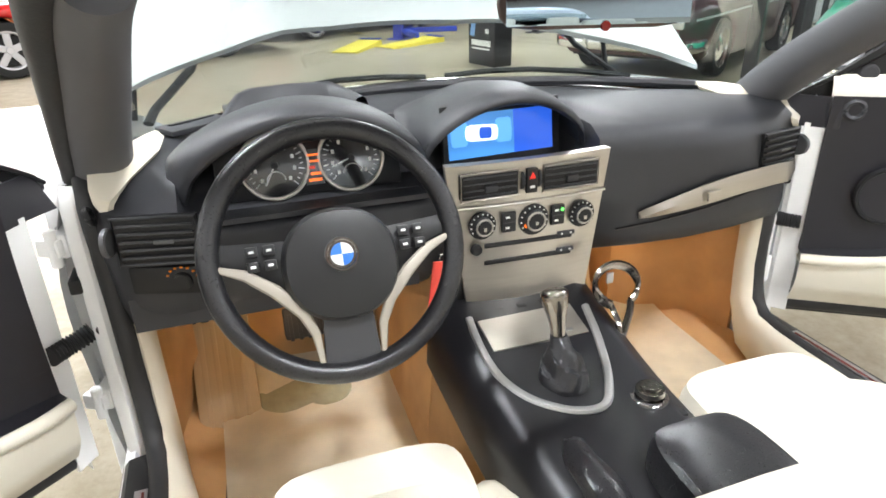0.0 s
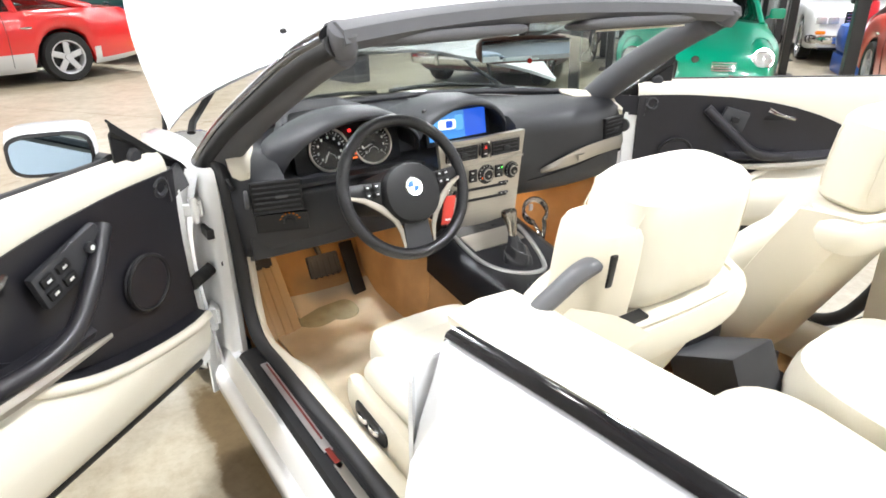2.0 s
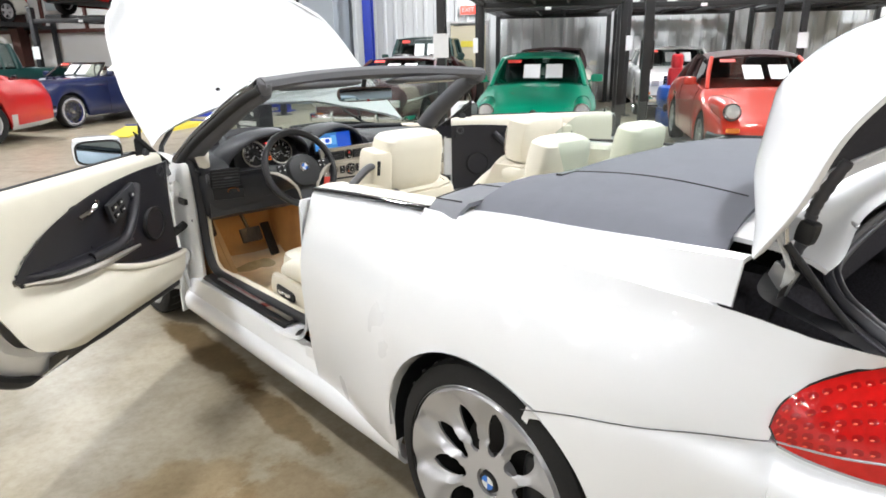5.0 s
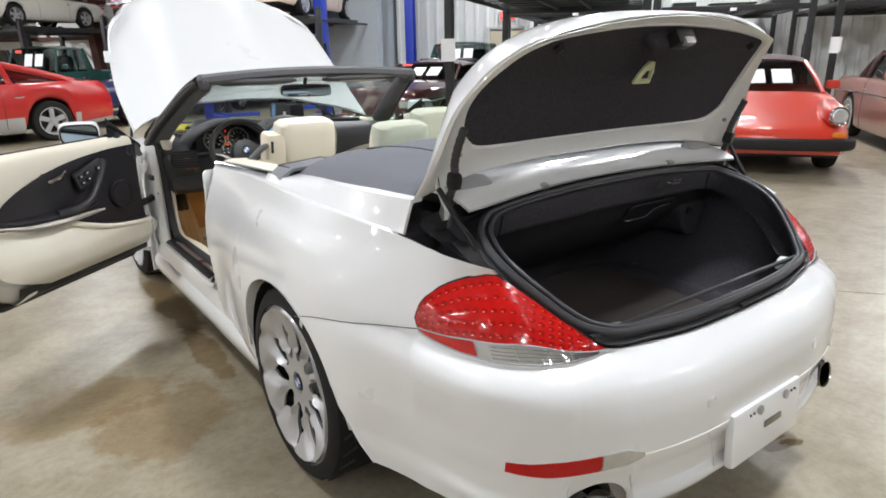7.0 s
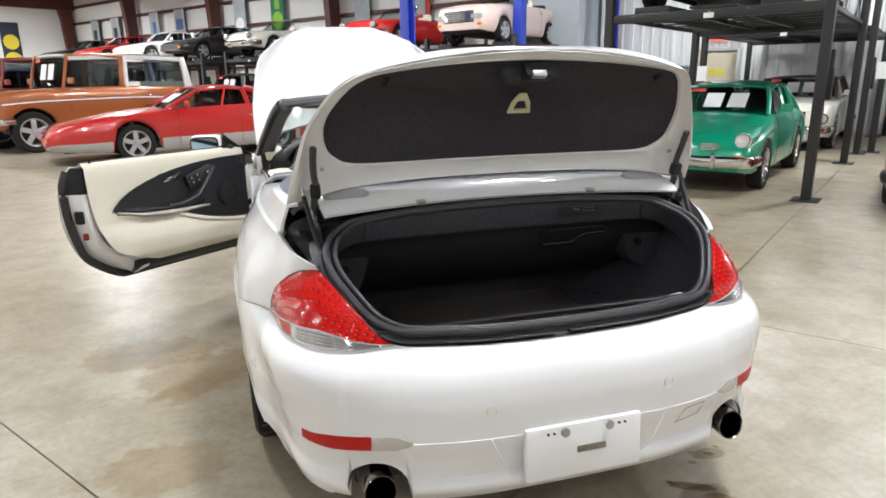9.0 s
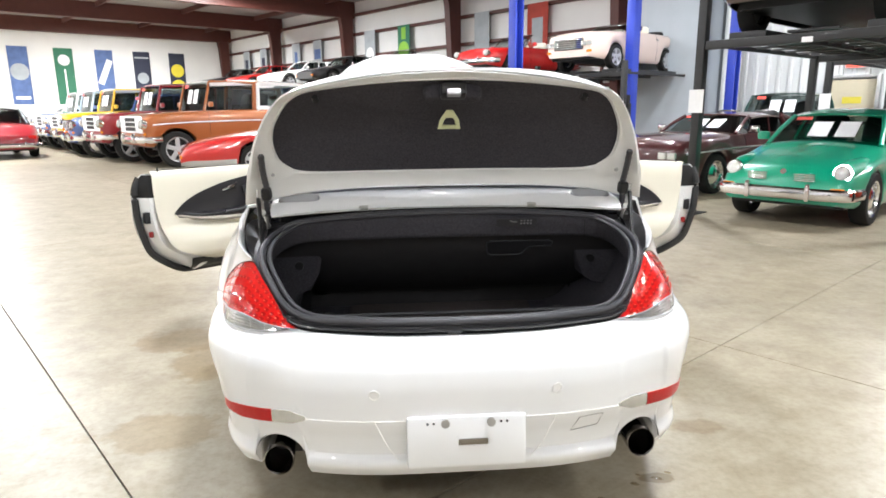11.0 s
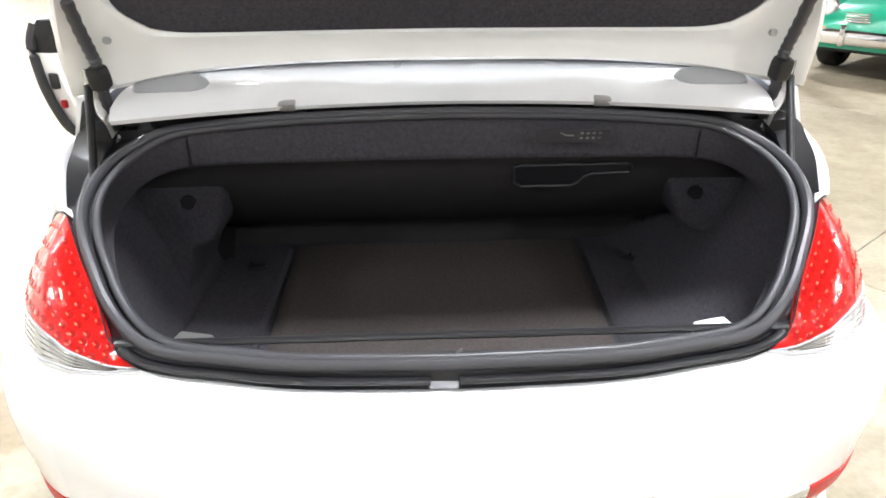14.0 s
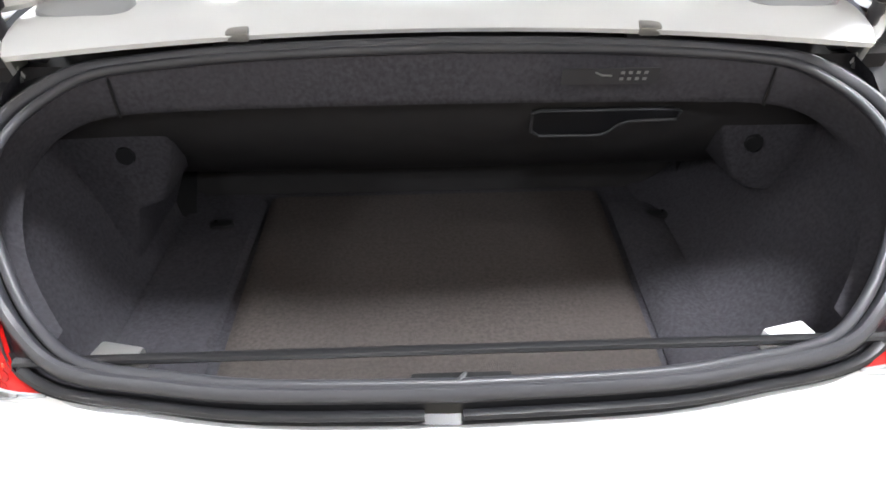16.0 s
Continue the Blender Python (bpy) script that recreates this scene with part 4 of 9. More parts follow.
def quarter(sd):
    rows = []
    ys = [2.07 - (2.07 - 0.457) * i / 46 for i in range(47)]
    for y in ys:
        zl = 0.19
        R = ARCH_R
        if abs(y - ARCH_Y) < R:
            zl = ARCH_Z + math.sqrt(R * R - (y - ARCH_Y) ** 2)
        if y < 0.964:
            zl = max(table(SEAM, y), zl if abs(y - ARCH_Y) < R else 0)
        zt = table([(0.295, 0.962), (0.57, 1.012), (0.9, 1.034), (1.34, 1.040), (1.75, 1.034), (2.07, 1.022)], y)
        rows.append([Vector((sd * side_x(y, lerp(zl, zt, f / 14)), y, lerp(zl, zt, f / 14))) for f in range(15)])
    # over the tail lamp
    for i in range(1, 9):
        y = lerp(0.457, 0.300, i / 8)
        up = min(LAMP_UP[16:], key=lambda p: abs(p.y - y))
        zl = up.z + 0.003
        zt = max(zl + 0.002, table([(0.295, 0.965), (0.57, 1.012)], y))
        rows.append([Vector((sd * lerp(up.x + 0.001, side_x(y, zt), f / 14), y, lerp(zl, zt, f / 14))) for f in range(15)])
    bm = grid(rows)
    # shoulder return towards the deck
    top = [r[-1] for r in rows]
    grid([top, [p + Vector((-sd * (0.03 if p.y > 0.62 else 0.012), 0, 0.012 if p.y > 0.62 else -0.003)) for p in top], [p + Vector((-sd * (0.05 if p.y > 0.62 else 0.03), 0, -0.02)) for p in top]], bm)
    # front return at the door opening
    fr = rows[0]
    grid([fr, [p + Vector((-sd * 0.012, 0.002, 0)) for p in fr], [p + Vector((-sd * 0.070, -0.004, 0)) for p in fr]], bm)
    # lip of the wheel arch
    lip = []
    for i in range(25):
        a = math.pi * i / 24
        y, z = ARCH_Y + ARCH_R * math.cos(a), ARCH_Z + ARCH_R * math.sin(a)
        lip.append([Vector((sd * (side_x(y, z) + 0.004 - d), y + (0.003 if d else 0) * math.cos(a), z + (-0.006 if d else 0))) for d in (0.0, 0.012, 0.05)])
    grid(lip, bm)
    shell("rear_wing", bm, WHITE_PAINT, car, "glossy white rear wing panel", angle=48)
    rr = []
    for i in range(17):
        a = math.pi * i / 16 * 1.1 - 0.05 * math.pi
        rr.append([Vector((sd * (0.88 - x), ARCH_Y + (ARCH_R - 0.006) * math.cos(a), ARCH_Z + (ARCH_R - 0.006) * math.sin(a))) for x in (0.0, 0.30)])
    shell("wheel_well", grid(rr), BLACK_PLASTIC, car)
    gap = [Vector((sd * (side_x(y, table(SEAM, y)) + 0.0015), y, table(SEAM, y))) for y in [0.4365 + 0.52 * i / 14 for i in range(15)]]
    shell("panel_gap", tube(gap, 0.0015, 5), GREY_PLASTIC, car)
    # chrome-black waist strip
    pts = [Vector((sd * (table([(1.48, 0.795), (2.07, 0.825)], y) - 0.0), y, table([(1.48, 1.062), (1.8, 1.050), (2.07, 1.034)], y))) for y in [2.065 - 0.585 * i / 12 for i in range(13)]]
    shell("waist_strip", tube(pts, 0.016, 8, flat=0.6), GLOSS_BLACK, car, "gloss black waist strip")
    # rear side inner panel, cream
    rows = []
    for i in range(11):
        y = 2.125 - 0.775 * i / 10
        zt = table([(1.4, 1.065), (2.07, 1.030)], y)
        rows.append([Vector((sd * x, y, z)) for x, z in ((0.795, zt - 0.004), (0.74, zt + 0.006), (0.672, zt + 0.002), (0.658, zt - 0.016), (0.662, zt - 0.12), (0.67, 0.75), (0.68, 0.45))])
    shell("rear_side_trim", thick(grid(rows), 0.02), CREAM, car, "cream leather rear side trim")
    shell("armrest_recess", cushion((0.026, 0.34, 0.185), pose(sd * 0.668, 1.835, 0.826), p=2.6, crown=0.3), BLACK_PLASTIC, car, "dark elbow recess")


both(quarter)

# bumper
PLAN = catmull([(0, -0.090, 0), (0.30, -0.084, 0), (0.52, -0.047, 0), (0.69, 0.018, 0), (0.80, 0.100, 0), (0.866, 0.215, 0), (0.900, 0.345, 0), (0.914, 0.50, 0), (0.920, 0.62, 0), (0.922, 0.78, 0), (0.924, 0.96, 0)], 12)
INSET = [(0.20, 0.13), (0.26, 0.075), (0.31, 0.034), (0.352, 0.012), (0.366, 0.016), (0.376, 0.030), (0.44, 0.021), (0.48, 0.007), (0.512, 0.0), (0.60, 0.0), (0.66, 0.007), (0.70, 0.022), (0.73, 0.050), (0.75, 0.085), (0.758, 0.104)]


def bumper_point(i, z, extra=0.0):
    p = PLAN[i]
    a, b = PLAN[max(i - 1, 0)], PLAN[min(i + 1, len(PLAN) - 1)]
    t = (b - a).normalized()
    inward = Vector((-t.y, t.x, 0))
    k = 1.0 if p.y < 0.35 else max(0.0, 1 - (p.y - 0.35) / 0.25)
    d = table(INSET, z)
    if z > 0.512:
        d *= lerp(0.25, 1.0, k)
    else:
        side = min(1.0, max(0.0, (p.y - 0.02) / 0.40))
        d = lerp(d, 0.014 * min(1.0, (0.512 - z) / 0.12) + 0.10 * max(0.0, 0.34 - z), side)
    d -= extra
    return Vector((p.x + inward.x * d, p.y + inward.y * d, z))


def bumper_top(p):
    if p.y < 0.0:
        return lerp(0.754, 0.766, min(1, p.x / 0.55) ** 2)
    return 0.768 if p.y < 0.4365 else table(SEAM, p.y)


def bumper_edge(i):
    """Where the skin ends under the lamp and along the wing."""
    p = PLAN[i]
    if p.x < 0.547:
        return None
    if p.y < 0.4365:
        i0 = min(n for n in range(len(PLAN)) if PLAN[n].x >= 0.547)
        i1 = max(n for n in range(len(PLAN)) if PLAN[n].y < 0.4365)
        f = (i - i0) / (i1 - i0) * (len(LAMP_LO) - 1)
        k = min(int(f), len(LAMP_LO) - 2)
        return LAMP_LO[k].lerp(LAMP_LO[k + 1], f - k)
    return Vector((side_x(p.y, table(SEAM, p.y)), p.y, table(SEAM, p.y)))


rows = []
order = [(i, -1) for i in range(len(PLAN) - 1, 0, -1)] + [(i, 1) for i in range(len(PLAN))]
for i, sd in order:
    zt = bumper_top(PLAN[i])
    zb = 0.285 if PLAN[i].x > 0.78 else 0.30
    # the openings for the tailpipes
    if abs(PLAN[i].x - 0.632) < 0.088 and PLAN[i].y < 0.10:
        zb = max(zb, 0.345 + math.sqrt(0.088 ** 2 - (PLAN[i].x - 0.632) ** 2))
    col = []
    for j in range(41):
        z = lerp(zb, zt, j / 40)
        q = bumper_point(i, z)
        if q.y > 0.6:
            near = ARCH_Y - math.sqrt(max(0.0, ARCH_R ** 2 - max(0.0, z - ARCH_Z) ** 2)) - 0.75 * max(0.0, 0.44 - z)
            q.y = min(q.y, near)
        col.append(Vector((q.x, q.y, q.z)))
    goal = bumper_edge(i)
    if goal is not None:
        if goal.y > 0.6:
            goal.y = col[-1].y
            goal.x = side_x(goal.y, goal.z)
        shift = goal - col[-1]
        for j in range(41):
            col[j] += shift * max(0.0, (j - 18) / 22) ** 1.5
    rows.append([Vector((sd * q.x, q.y, q.z)) for q in col])
bm = grid(rows)
top = [r[-1] for r in rows]
grid([top, [Vector((p.x * 0.985, p.y + 0.03, p.z - 0.002)) for p in top], [Vector((p.x * 0.98, p.y + 0.05, p.z - 0.05)) for p in top]], bm)
bot = [r[0] for r in rows]
grid([bot, [Vector((p.x * 0.97, p.y + 0.04, p.z + 0.01)) for p in bot], [Vector((p.x * 0.95, p.y + 0.10, p.z + 0.05)) for p in bot]], bm)
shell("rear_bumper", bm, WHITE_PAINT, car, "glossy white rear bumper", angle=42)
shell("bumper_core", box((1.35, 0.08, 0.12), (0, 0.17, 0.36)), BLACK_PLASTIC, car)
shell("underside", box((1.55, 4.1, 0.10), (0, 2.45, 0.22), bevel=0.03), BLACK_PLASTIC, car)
# number plate mount
plate = shell("plate_mount", box((0.395, 0.028, 0.170), (0.0, -0.094, 0.441), (-4, 0, 0), bevel=0.012), WHITE_PAINT, car, "white plate mount without a plate")
shell("slot", box((0.098, 0.006, 0.020), (0.02, -0.1105, 0.444), (-4, 0, 0), bevel=0.003), DARK_CHROME, plate, "dark slot")
for x in (-0.072, 0.078):
    shell("plate_lamp", cyl(0.0145, 0.0145, 0.006, (x, -0.113, 0.510), (86, 0, 0), 16), GREY_METAL, plate)
for x, z in ((-0.13, 0.497), (-0.11, 0.497), (0.11, 0.497), (0.13, 0.497), (-0.10, 0.360), (0.12, 0.360)):
    shell("screw_hole", cyl(0.004, 0.004, 0.004, (x, -0.1085 - (z - 0.418) * 0.07, z + 0.015), (86, 0, 0), 8), BLACK_PLASTIC, plate)
# parking sensors, reflectors and seams on the bumper skin
def plan_at(x):
    return min(range(len(PLAN)), key=lambda i: abs(PLAN[i].x - x))


for sd in (-1, 1):
    for x in (0.306, 0.775):
        i = plan_at(x)
        q = bumper_point(i, 0.603, 0.001)
        t = (PLAN[min(i + 1, len(PLAN) - 1)] - PLAN[i - 1]).normalized()
        ang = math.degrees(math.atan2(t.y, t.x)) * sd
        bm = cyl(0.0150, 0.0140, 0.004, n=24, bevel=0.001)
        tube([Vector((0.0165 * math.cos(a), 0.0165 * math.sin(a), 0.001)) for a in [2 * math.pi * k / 24 for k in range(24)]], 0.0016, 5, closed=True, bm=bm)
        bmesh.ops.transform(bm, matrix=pose(sd * q.x, q.y, q.z, 90, 0, ang), verts=bm.verts)
        s = shell("parking_sensor", bm, WHITE_INNER, car, "round parking sensor")
    # reflector: red outside, clear inside, in a dark slot
    for a, b, mt, nm in ((0.53, 0.645, CLEAR_LENS, "reverse_lamp"), (0.647, 0.835, REFLECTOR_RED, "rear_reflector")):
        rows = []
        k = 12
        for i in range(k + 1):
            x = lerp(a, b, i / k)
            j = max(n for n in range(len(PLAN)) if PLAN[n].x <= x)
            f = (x - PLAN[j].x) / max(1e-6, PLAN[j + 1].x - PLAN[j].x)
            w = lerp(0.0, 1.0, min(1, (x - 0.52) / 0.06)) * lerp(1.0, 0.55, max(0, (x - 0.76) / 0.08))
            z0 = 0.513 - 0.022 * w - 0.022 * max(0, (x - 0.60) / 0.24)
            z1 = 0.517 + 0.019 * w - 0.020 * max(0, (x - 0.60) / 0.24)
            rows.append([Vector((sd * x, lerp(bumper_point(j, z, 0.004).y, bumper_point(j + 1, z, 0.004).y, f), z)) for z in (z0, lerp(z0, z1, 0.3), lerp(z0, z1, 0.7), z1)])
        shell(nm, thick(grid(rows), 0.006), mt, car, "red reflector strip" if nm == "rear_reflector" else "clear fog lamp lens")
    # tow-eye cover and seam lines
    pts = []
    for x in [0.20 + 0.60 * i / 14 for i in range(15)]:
        j = max(n for n in range(len(PLAN)) if PLAN[n].x <= x)
        f = (x - PLAN[j].x) / max(1e-6, PLAN[j + 1].x - PLAN[j].x)
        q = bumper_point(j, 0.512, 0.0005).lerp(bumper_point(j + 1, 0.512, 0.0005), f)
        pts.append(Vector((sd * q.x, q.y, q.z)))
    shell("bumper_seam", tube(pts, 0.0016, 4), WHITE_INNER, car)
    # tailpipe
    pipe = [(-0.066, 0.0455), (-0.070, 0.0475), (-0.068, 0.0500), (-0.060, 0.0505), (0.12, 0.0505), (0.12, 0.046), (-0.060, 0.0445), (0.12, 0.043)]
    n = 32
    rows = [[Vector((sd * 0.628 + r * math.cos(2 * math.pi * i / n), y + 0.052 + 0.12 * r * math.sin(2 * math.pi * i / n), 0.362 - 0.05 * (0.05 - y) + r * math.sin(2 * math.pi * i / n))) for y, r in pipe] for i in range(n)]
    shell("tailpipe", grid(rows, wrap=True), DARK_CHROME, car, "round dark chrome tailpipe")
    shell("pipe_shroud", grid([[Vector((sd * 0.630 + 0.084 * math.cos(a), y, 0.345 + 0.084 * math.sin(a))) for y in (0.035, 0.14)] for a in [math.pi * i / 16 for i in range(17)]]), BLACK_PLASTIC, car)
    shell("silencer_end", cyl(0.05, 0.05, 0.01, (sd * 0.628, 0.12, 0.358), (90, 0, 0), 20), BLACK_PLASTIC, car)
pts = []
for x, z in ((0.385, 0.490), (0.470, 0.494), (0.455, 0.448), (0.360, 0.436)):
    j = plan_at(x)
    q = bumper_point(j, z, 0.0008)
    pts.append(Vector((x, q.y, z)))
shell("tow_eye_cover", tube(pts, 0.0012, 4, closed=True), GREY_PLASTIC, car, "square tow-eye cover outline")
for x0, x1 in ((-0.30, -0.22), (0.30, 0.22)):
    j = plan_at(0.25)
    shell("bumper_seam", tube([Vector((x0, -0.0866, 0.51)), Vector((x0 * 0.86, -0.0865, 0.42)), Vector((x1 * 0.95, -0.068, 0.345))], 0.0016, 4), WHITE_INNER, car)


# tail lamps
def tail_lamp(sd):
    n = len(LAMP_UP)

    def skin(f0, f1, k, lift):
        rows = []
        for i in range(n):
            a, b = LAMP_LO[i], LAMP_UP[i]
            row = []
            for j in range(k + 1):
                f = lerp(f0, f1, j / k)
                p = a.lerp(b, f)
                w = (b - a).length
                out = Vector((0.75, -0.62, 0.12)) if i > 6 else Vector((0.5, -0.85, 0.1))
                p = p + out * (0.024 * math.sin(math.pi * f) * min(1, w / 0.15) * math.sin(math.pi * min(1, max(0.05, i / (n - 1)))) + lift)
                row.append(Vector((sd * p.x, p.y, p.z)))
            rows.append(row)
        return rows

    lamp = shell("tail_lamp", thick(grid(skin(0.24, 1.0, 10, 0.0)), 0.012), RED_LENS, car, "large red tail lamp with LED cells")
    low = skin(0.0, 0.232, 5, 0.001)
    cut = n - 13
    shell("clear_lens", thick(grid(low[:cut]), 0.012), CLEAR_LENS, lamp, "clear ribbed lower lens")
    shell("side_reflector", thick(grid(low[cut - 1:n]), 0.010), RED_LENS, lamp, "red side reflector")
    shell("lens_border", tube([r[5] for r in low], 0.0022, 5), CAP_GREY, lamp, "pale line between the lenses")
    shell("lens_border", tube([r[0] for r in low], 0.0026, 5), CAP_GREY, lamp)
    shell("lens_border", tube(low[cut - 1], 0.0026, 5), CAP_GREY, lamp)
    # LED sockets in rows, each with a bright dome
    fine = skin(0.24, 1.0, 24, 0.0006)
    for r in range(5):
        f = 2.6 + r * 4.6
        j0 = int(f)
        line = [fine[i][j0].lerp(fine[i][min(j0 + 1, 24)], f - j0) for i in range(n)]
        run, last = 0.0, 0.012
        for i in range(2, n - 2):
            seg = (line[i + 1] - line[i]).length
            a0 = run
            run += seg
            while last + 0.026 <= run:
                last += 0.026
                if (LAMP_UP[i] - LAMP_LO[i]).length * 0.76 < 0.030 * 2.2 and r % 2:
                    continue
                k = (last - a0) / seg
                p = line[i].lerp(line[i + 1], k)
                e1 = (line[i + 1] - line[i]).normalized()
                e2 = fine[i][min(j0 + 1, 24)] - fine[i][max(j0 - 1, 0)]
                nn = e1.cross(e2).normalized()
                if nn.y > 0:
                    nn = -nn
                e2 = nn.cross(e1)
                mm = Matrix((e1, e2, nn)).transposed().to_4x4()
                mm.translation = p
                bm = cushion((0.0185, 0.0130, 0.0014), p=2.4, n=12, rings=4)
                bmesh.ops.transform(bm, matrix=mm, verts=bm.verts)
                cell = shell("led_cell", bm, LAMP_SOCKET, lamp, "deep red LED socket")
                bm = cushion((0.0080, 0.0042, 0.0036), pose(0.004, 0.0035, 0.0006), p=2, n=8, rings=4)
                bmesh.ops.transform(bm, matrix=mm, verts=bm.verts)
                shell("led_dome", bm, RED_CELL, cell)
    edge = [Vector((sd * p.x, p.y, p.z)) for p in LAMP_UP] + [Vector((sd * p.x, p.y, p.z)) for p in reversed(LAMP_LO)]
    shell("lamp_gasket", tube(edge, 0.0018, 5, closed=True), BLACK_PLASTIC, lamp)
    for j in (1, 2, 3, 4):
        shell("lens_rib", tube([r[j] + Vector((0, -0.0012, 0)) for r in low[3:cut - 2]], 0.0010, 4), CHROME, lamp)
    for i in range(8, cut - 3, 5):
        shell("lens_rib", tube([low[i][j] + Vector((0, -0.0012, 0)) for j in (0, 1, 2, 3, 4, 5)], 0.0008, 4), CHROME, lamp)


both(tail_lamp)

# ---------------------------------------------------------------- boot
RING = [(0, 0.074, 0.780), (0.24, 0.079, 0.783), (0.37, 0.095, 0.788), (0.455, 0.110, 0.791), (0.505, 0.130, 0.797), (0.550, 0.165, 0.812), (0.584, 0.200, 0.840), (0.612, 0.240, 0.873), (0.638, 0.282, 0.906), (0.655, 0.325, 0.936), (0.660, 0.375, 0.964), (0.648, 0.425, 0.988), (0.622, 0.470, 1.007), (0.575, 0.505, 1.028), (0.520, 0.521, 1.037), (0.380, 0.533, 1.047), (0.200, 0.541, 1.053), (0, 0.547, 1.055)]
GUTTER = [(0, 0.054, 0.748), (0.24, 0.062, 0.749), (0.38, 0.085, 0.752), (0.460, 0.098, 0.755), (0.520, 0.112, 0.765), (0.562, 0.138, 0.791), (0.596, 0.190, 0.833), (0.630, 0.240, 0.870), (0.656, 0.282, 0.898), (0.686, 0.334, 0.930), (0.712, 0.394, 0.952), (0.736, 0.460, 0.980), (0.748, 0.520, 1.000), (0.752, 0.570, 1.022), (0.700, 0.588, 1.042), (0.520, 0.592, 1.064), (0.280, 0.605, 1.072), (0, 0.612, 1.074)]


def whole(half, m=4):
    h = catmull(half, m)
    return h + [Vector((-p.x, p.y, p.z)) for p in reversed(h[1:-1])]


def ring(k, dn=0.0):
    """The boot opening, k scales it about its middle, dn moves it along its slope's normal."""
    return [Vector((p.x * k, 0.30 + (p.y - 0.30) * k - 0.5 * dn, 0.93 + (p.z - 0.93) * k + 0.85 * dn)) for p in whole(RING)]


part("boot_seal", tube(ring(1.0), 0.0100, 10, closed=True, flat=1.2), SEAL_RUBBER, car, "black rubber boot seal")
part("seal_lip", tube(ring(0.960, 0.003), 0.0075, 10, closed=True), SEAL_RUBBER, car, "inner lip of the boot seal")
part("seal_channel", grid([ring(1.0, -0.008), ring(0.980, -0.010), ring(0.960, -0.006)], closed=True), RUBBER, car)
part("boot_flange", thick(grid([ring(1.035, -0.012), ring(1.005, -0.010), ring(0.985, -0.03)], closed=True), 0.004), TRUNK_FELT, car)
# gutter round the opening, black sill along its foot
outer = whole(GUTTER)
inner = ring(1.02, -0.008)
mid = [a.lerp(b, 0.55) + Vector((0, 0.004, -0.020 if b.z > 0.80 else -0.004)) for a, b in zip(inner, outer)]
part("boot_gutter", grid([inner, mid, outer], closed=True), BOOT_TRIM, car, "black boot gutter")
part("boot_sill", tube([a.lerp(b, 0.62) + Vector((0, -0.003, 0.004)) for a, b in zip(inner, outer) if a.z < 0.80], 0.008, 8, flat=0.7), BOOT_TRIM, car, "gloss black boot sill")
# liner: carpet floor with a removable middle panel, felt sides and wheel boxes
rows = [[Vector((x * w, y, 0.568)) for x in (-1, -0.5, 0, 0.5, 1)] for y, w in ((0.12, 0.44), (0.20, 0.52), (0.33, 0.62), (0.48, 0.68), (0.98, 0.68))]
liner = part("boot_floor", thick(grid(rows), 0.025), TRUNK_FELT, car, "charcoal carpeted boot floor")
rows = []
for i in range(13):
    y = lerp(0.14, 0.905, i / 12)
    wl, wr = lerp(0.392, 0.412, i / 12), lerp(0.350, 0.392, i / 12)
    rows.append([Vector((x, y, z)) for x, z in ((-wl, 0.572), (-wl + 0.006, 0.584), (-wl + 0.04, 0.588), (-0.1, 0.588), (0.12, 0.588), (wr - 0.03, 0.588), (wr - 0.006, 0.584), (wr, 0.572))])
part("floor_panel", thick(grid(rows), 0.006), PANEL_FELT, liner, "loose brown-black carpet floor panel", angle=60)
# raised strip at the foot of one side
rows = []
for i in range(13):
    y = lerp(0.20, 0.86, i / 12)
    k = 0.024 * min(1.0, (0.90 - y) / 0.12)
    x0 = lerp(0.365, 0.405, i / 12)
    rows.append([Vector((x0 + a, y, 0.572 + k * b)) for a, b in ((0.0, 0.0), (0.012, 0.55), (0.034, 0.95), (0.062, 1.0), (0.095, 0.7), (0.125, 0.15), (0.135, 0.0))])
part("floor_ridge", grid(rows), TRUNK_FELT, liner, "rounded felt ridge", angle=60)
rows = [[Vector((x, lerp(0.24, 0.90, i / 6), z)) for x, z in ((-0.600, 0.572), (-0.592, 0.583), (-0.43, 0.583), (-0.418, 0.572))] for i in range(7)]
part("floor_strip", grid(rows), TRUNK_FELT, liner, "narrow felt floor strip")
